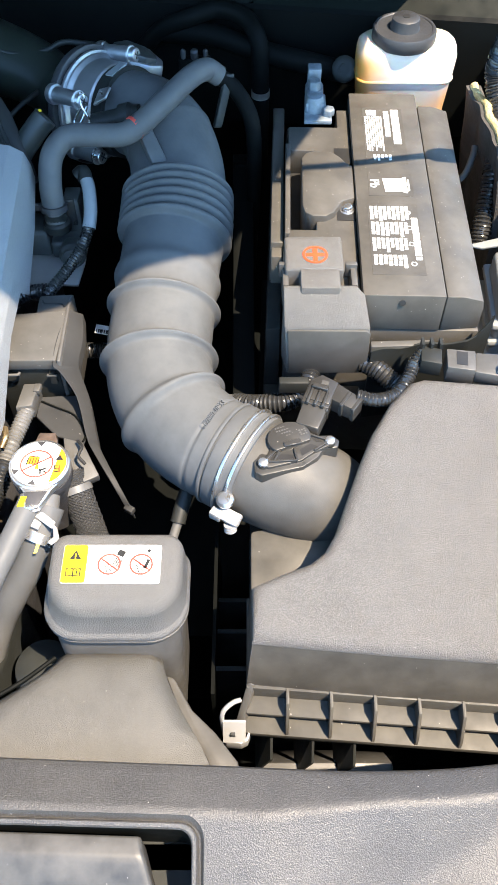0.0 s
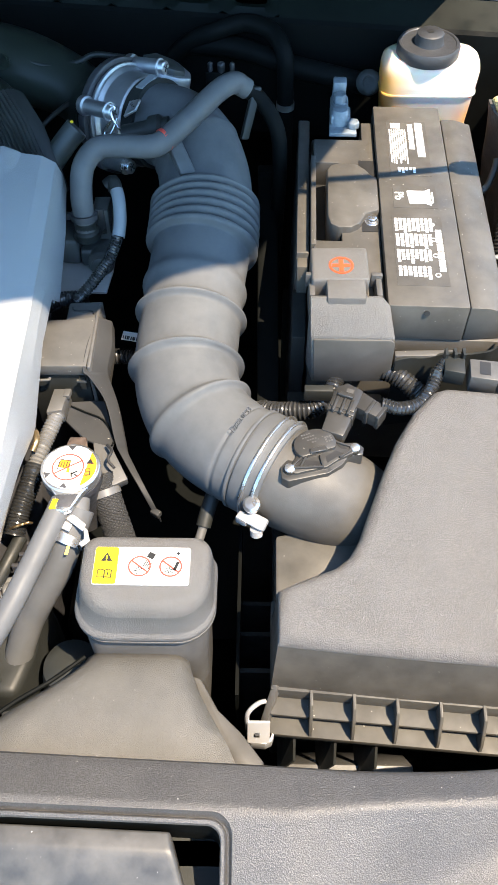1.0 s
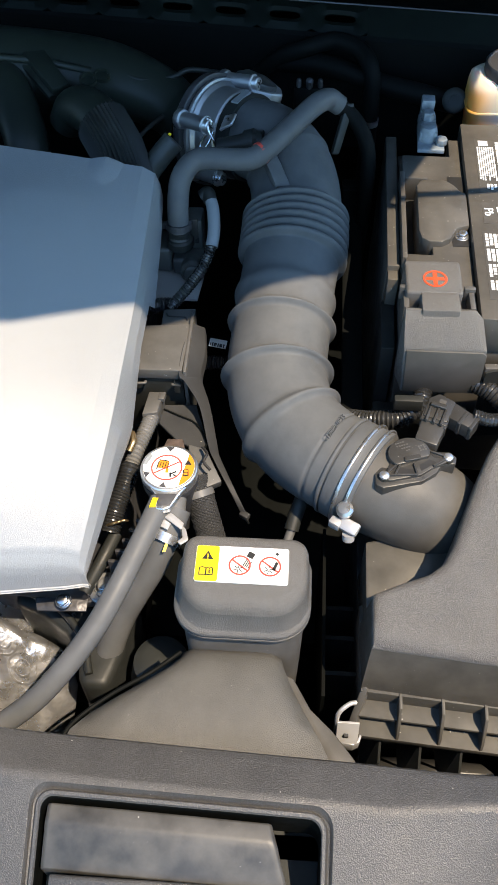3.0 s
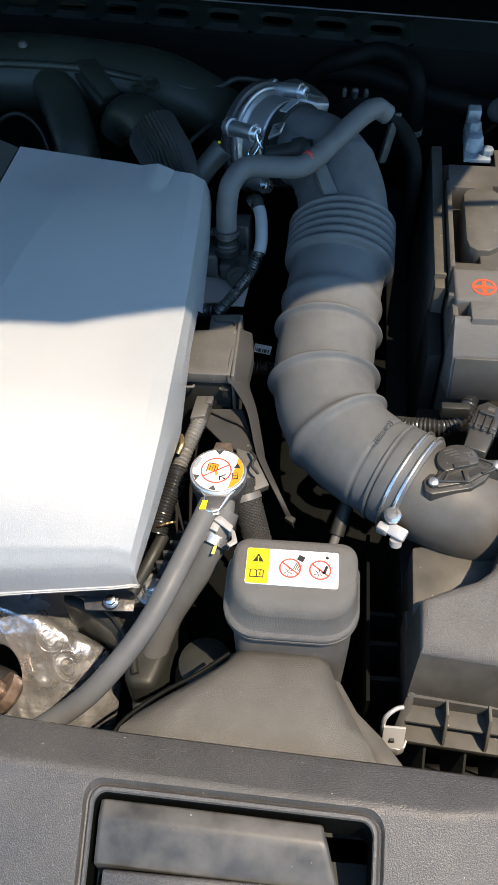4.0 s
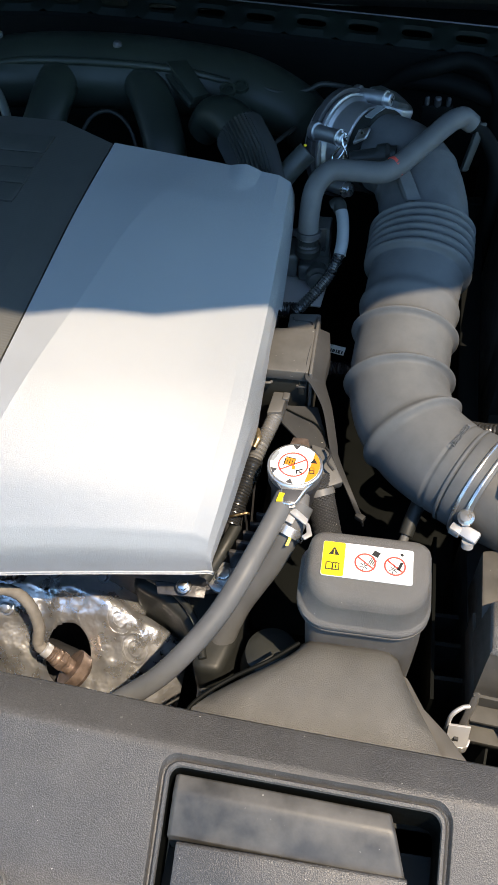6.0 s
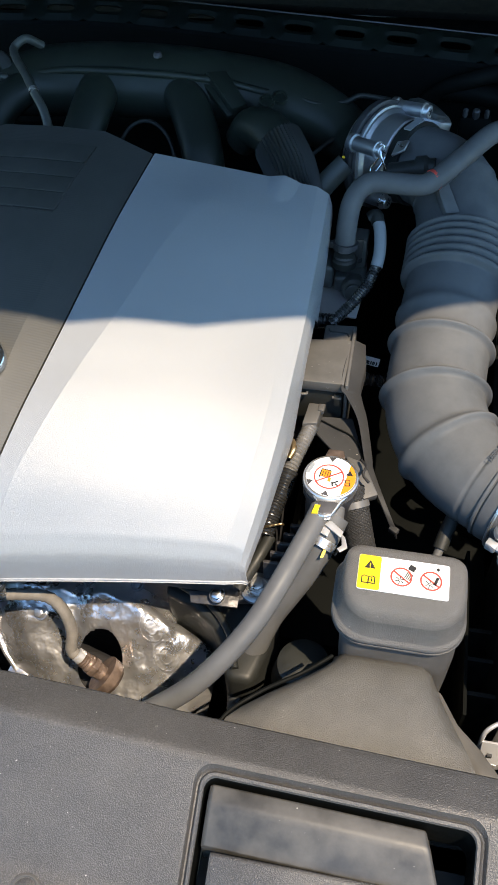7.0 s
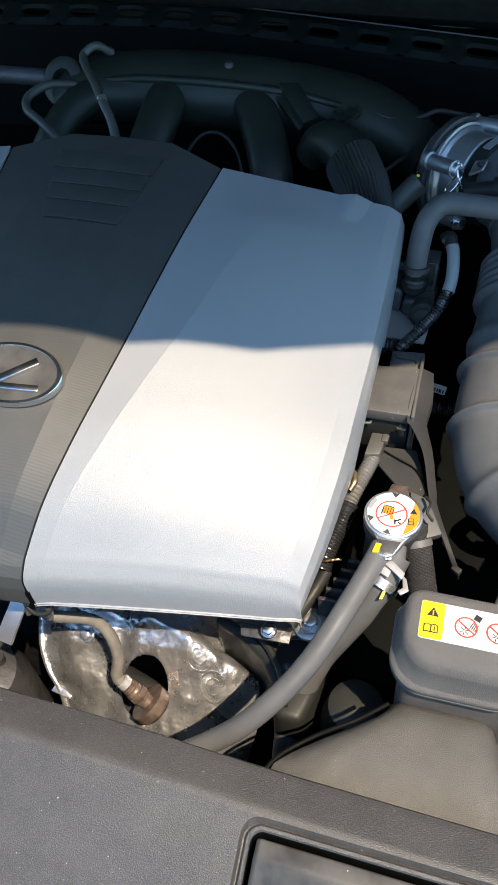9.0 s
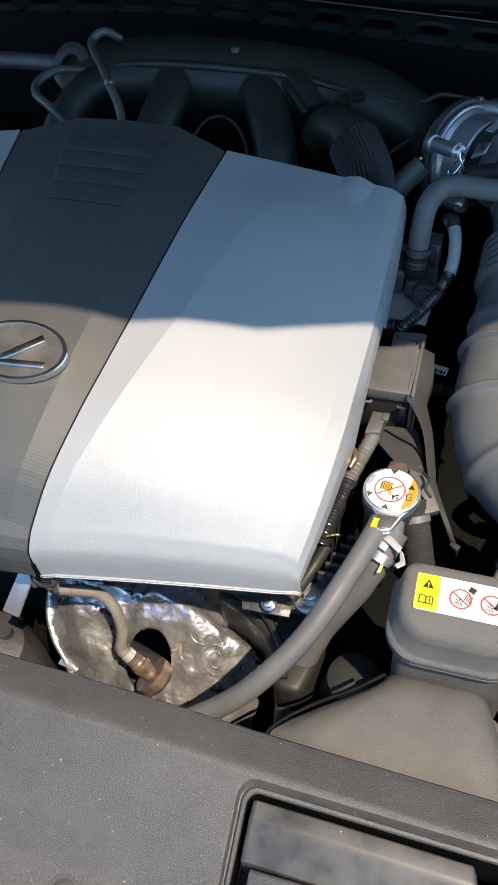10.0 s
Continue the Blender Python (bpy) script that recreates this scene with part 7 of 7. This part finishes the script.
stub = thing("rubber_stub", (-0.225, 0.74, 0.90), "short black hose stub with a yellow mark", "hose")
part("stub", tube([(-0.199, 0.737, 0.959), (-0.212, 0.729, 0.947), (-0.231, 0.716, 0.926), (-0.25, 0.705, 0.90)], 0.0118, 6, 18), RUBBERDARK, stub)
part("yellow_dot", lathe([(0, 0.0016), (0.0005, 0.0016)], (-0.2015, 0.7315, 0.9692), (0.3, -0.5, 1), 12), YELLOW, stub)
vac = thing("vacuum_hose", (-0.55, 0.78, 0.97), "thin grey vacuum hose looping over the manifold", "hose")
part("hose", tube([(-0.575, 0.862, 1.005), (-0.588, 0.850, 1.018), (-0.600, 0.838, 1.012), (-0.588, 0.815, 1.010), (-0.566, 0.783, 1.012), (-0.543, 0.748, 1.010), (-0.524, 0.722, 1.003), (-0.512, 0.70, 0.985)], 0.0048, 8, 14), RUBBERDARK, vac)
part("clip", lathe([(-0.003, 0.0053), (0.003, 0.0053)], (-0.5435, 0.749, 1.0105), (0.55, -0.83, -0.15), 14), ZINC, vac)
vac2 = thing("vacuum_hose", (-0.62, 0.76, 0.95), "thin grey vacuum hose bent beside the manifold", "hose")
part("hose", tube([(-0.610, 0.822, 0.985), (-0.632, 0.800, 0.994), (-0.648, 0.778, 0.990), (-0.640, 0.755, 0.988), (-0.618, 0.738, 0.986), (-0.59, 0.722, 0.975)], 0.0048, 8, 14), RUBBERDARK, vac2)
fill = thing("end_fitting", (-0.63, 0.83, 0.93), "black round fitting with a bright pipe", "pipe fitting")
part("ring", lathe([(0, 0.026), (0.004, 0.028), (0.012, 0.028), (0.014, 0.024), (0.014, 0.014), (0.004, 0.013)], (-0.628, 0.840, 0.975), (-0.2, -0.75, 0.6), 28), DARK, fill)
part("pipe", tube([(-0.80, 0.84, 0.975), (-0.72, 0.842, 0.978), (-0.655, 0.848, 0.976)], 0.0100, 5, 18), METALDARK, fill)
cable("thin_cable", [(-0.275, 0.842, 0.975), (-0.245, 0.838, 0.968), (-0.215, 0.850, 0.965), (-0.195, 0.862, 0.968), (-0.16, 0.87, 0.96)], 0.003, DARK, "thin black cable along the manifold", ribbed=False)
cable("thin_cable", [(-0.255, 0.765, 0.93), (-0.235, 0.79, 0.94), (-0.205, 0.83, 0.945)], 0.0025, DARK, "thin black cable beside the throttle", ribbed=False)

# pipes and plug behind the duct
pipe = thing("heater_hose", (0.0, 0.92, 0.88), "thick black heater hose along the firewall", "hose")
part("hose", tube([(-0.10, 0.96, 0.93), (-0.04, 0.94, 0.935), (0.02, 0.92, 0.925), (0.08, 0.905, 0.918), (0.13, 0.91, 0.90), (0.16, 0.93, 0.86)], 0.012, 6, 18), PAINTSHADE, pipe)
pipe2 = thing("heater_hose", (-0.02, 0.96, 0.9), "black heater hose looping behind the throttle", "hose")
part("hose", tube([(-0.13, 0.97, 0.90), (-0.10, 0.955, 0.935), (-0.07, 0.945, 0.952), (-0.035, 0.950, 0.960), (-0.005, 0.935, 0.958), (0.010, 0.912, 0.945), (0.013, 0.905, 0.91), (0.014, 0.905, 0.80)], 0.010, 6, 18), PAINTSHADE, pipe2)
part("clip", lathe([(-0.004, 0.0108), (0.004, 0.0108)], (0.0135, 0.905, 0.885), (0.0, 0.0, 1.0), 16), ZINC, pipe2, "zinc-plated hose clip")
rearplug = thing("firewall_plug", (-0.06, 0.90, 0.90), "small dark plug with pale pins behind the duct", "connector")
part("housing", box((-0.079, 0.894, 0.905), (-0.043, 0.906, 0.931)), PAINTSHADE, rearplug, bevel=0.002)
for x, r in ((-0.0735, 0.0030), (-0.0610, 0.0044), (-0.0485, 0.0030)):
    part("pin", lathe([(0, r), (0.013, r), (0.015, r * 0.5)], (x, 0.899, 0.927), (0, -0.2, 1), 14), METALDARK, rearplug, "dull grey pin")

# ---- things along the right fender ----
liner = thing("fender_insulation", (0.25, 0.8, 0.60), "black felt insulation with a torn yellow foam edge", "insulation")
f = lambda u, v: (0.259 + 0.008 * math.sin(2.6 * u + 1) - 0.018 * v * v + 0.004 * noise.noise(Vector((6 * u, 6 * v, 1))), 0.69 + 0.15 * u + 0.012 * v, 0.66 + 0.265 * v + 0.010 * noise.noise(Vector((5 * u, 0, 3))))
bm = bmesh.new()
rows = [[Vector(f(i / 24, j / 16)) for j in range(17)] for i in range(25)]
rings([r + [p + Vector((0.016, 0, 0)) for p in reversed(r)] for r in rows], bm)
part("felt", bm, FELT, liner)
edge = [tuple(Vector(f(i / 10, 1.0)) + Vector((0.008, 0.0, 0.001))) for i in range(11)]
part("foam_edge", tube(edge, 0.0042, 4, 10, None, (lambda s: 0.0011 * noise.noise(Vector((s * 160, 0, 0))), 0.002)), FOAM, liner, "torn yellow foam edge")
cable("fender_loom", [(0.262, 0.80, 1.03), (0.256, 0.815, 0.99), (0.257, 0.825, 0.955), (0.262, 0.81, 0.93), (0.262, 0.77, 0.90), (0.250, 0.72, 0.87), (0.243, 0.69, 0.84)], 0.010, LOOM, "black corrugated loom along the fender", pitch=0.0040, depth=0.0010)
cable("ground_lead", [(0.246, 0.795, 0.888), (0.243, 0.785, 0.880), (0.235, 0.772, 0.868), (0.222, 0.765, 0.86)], 0.0035, GREYLOOM, "thin grey lead clipped to the fender wall", ribbed=False)
fuse = thing("fuse_box", (0.256, 0.6, 0.70), "pale grey ribbed plastic box beside the battery", "fuse box")
part("body", prism([(0.238, 0.565), (0.2815, 0.565), (0.2815, 0.645), (0.244, 0.645)], 0.72, 0.872), GREYBOX, fuse, bevel=0.006, segments=3)
for i in range(3):
    part("rim", prism([(0.233, 0.560), (0.261, 0.560), (0.261, 0.650), (0.239, 0.650)], 0.842 - 0.022 * i, 0.850 - 0.022 * i), GREYBOX, fuse, bevel=0.003)
part("tab", slab([(0.222, 0.668, 0.858), (0.261, 0.674, 0.864), (0.261, 0.662, 0.864), (0.238, 0.661, 0.860)], 0.003), GREYBOX, fuse, bevel=0.001)
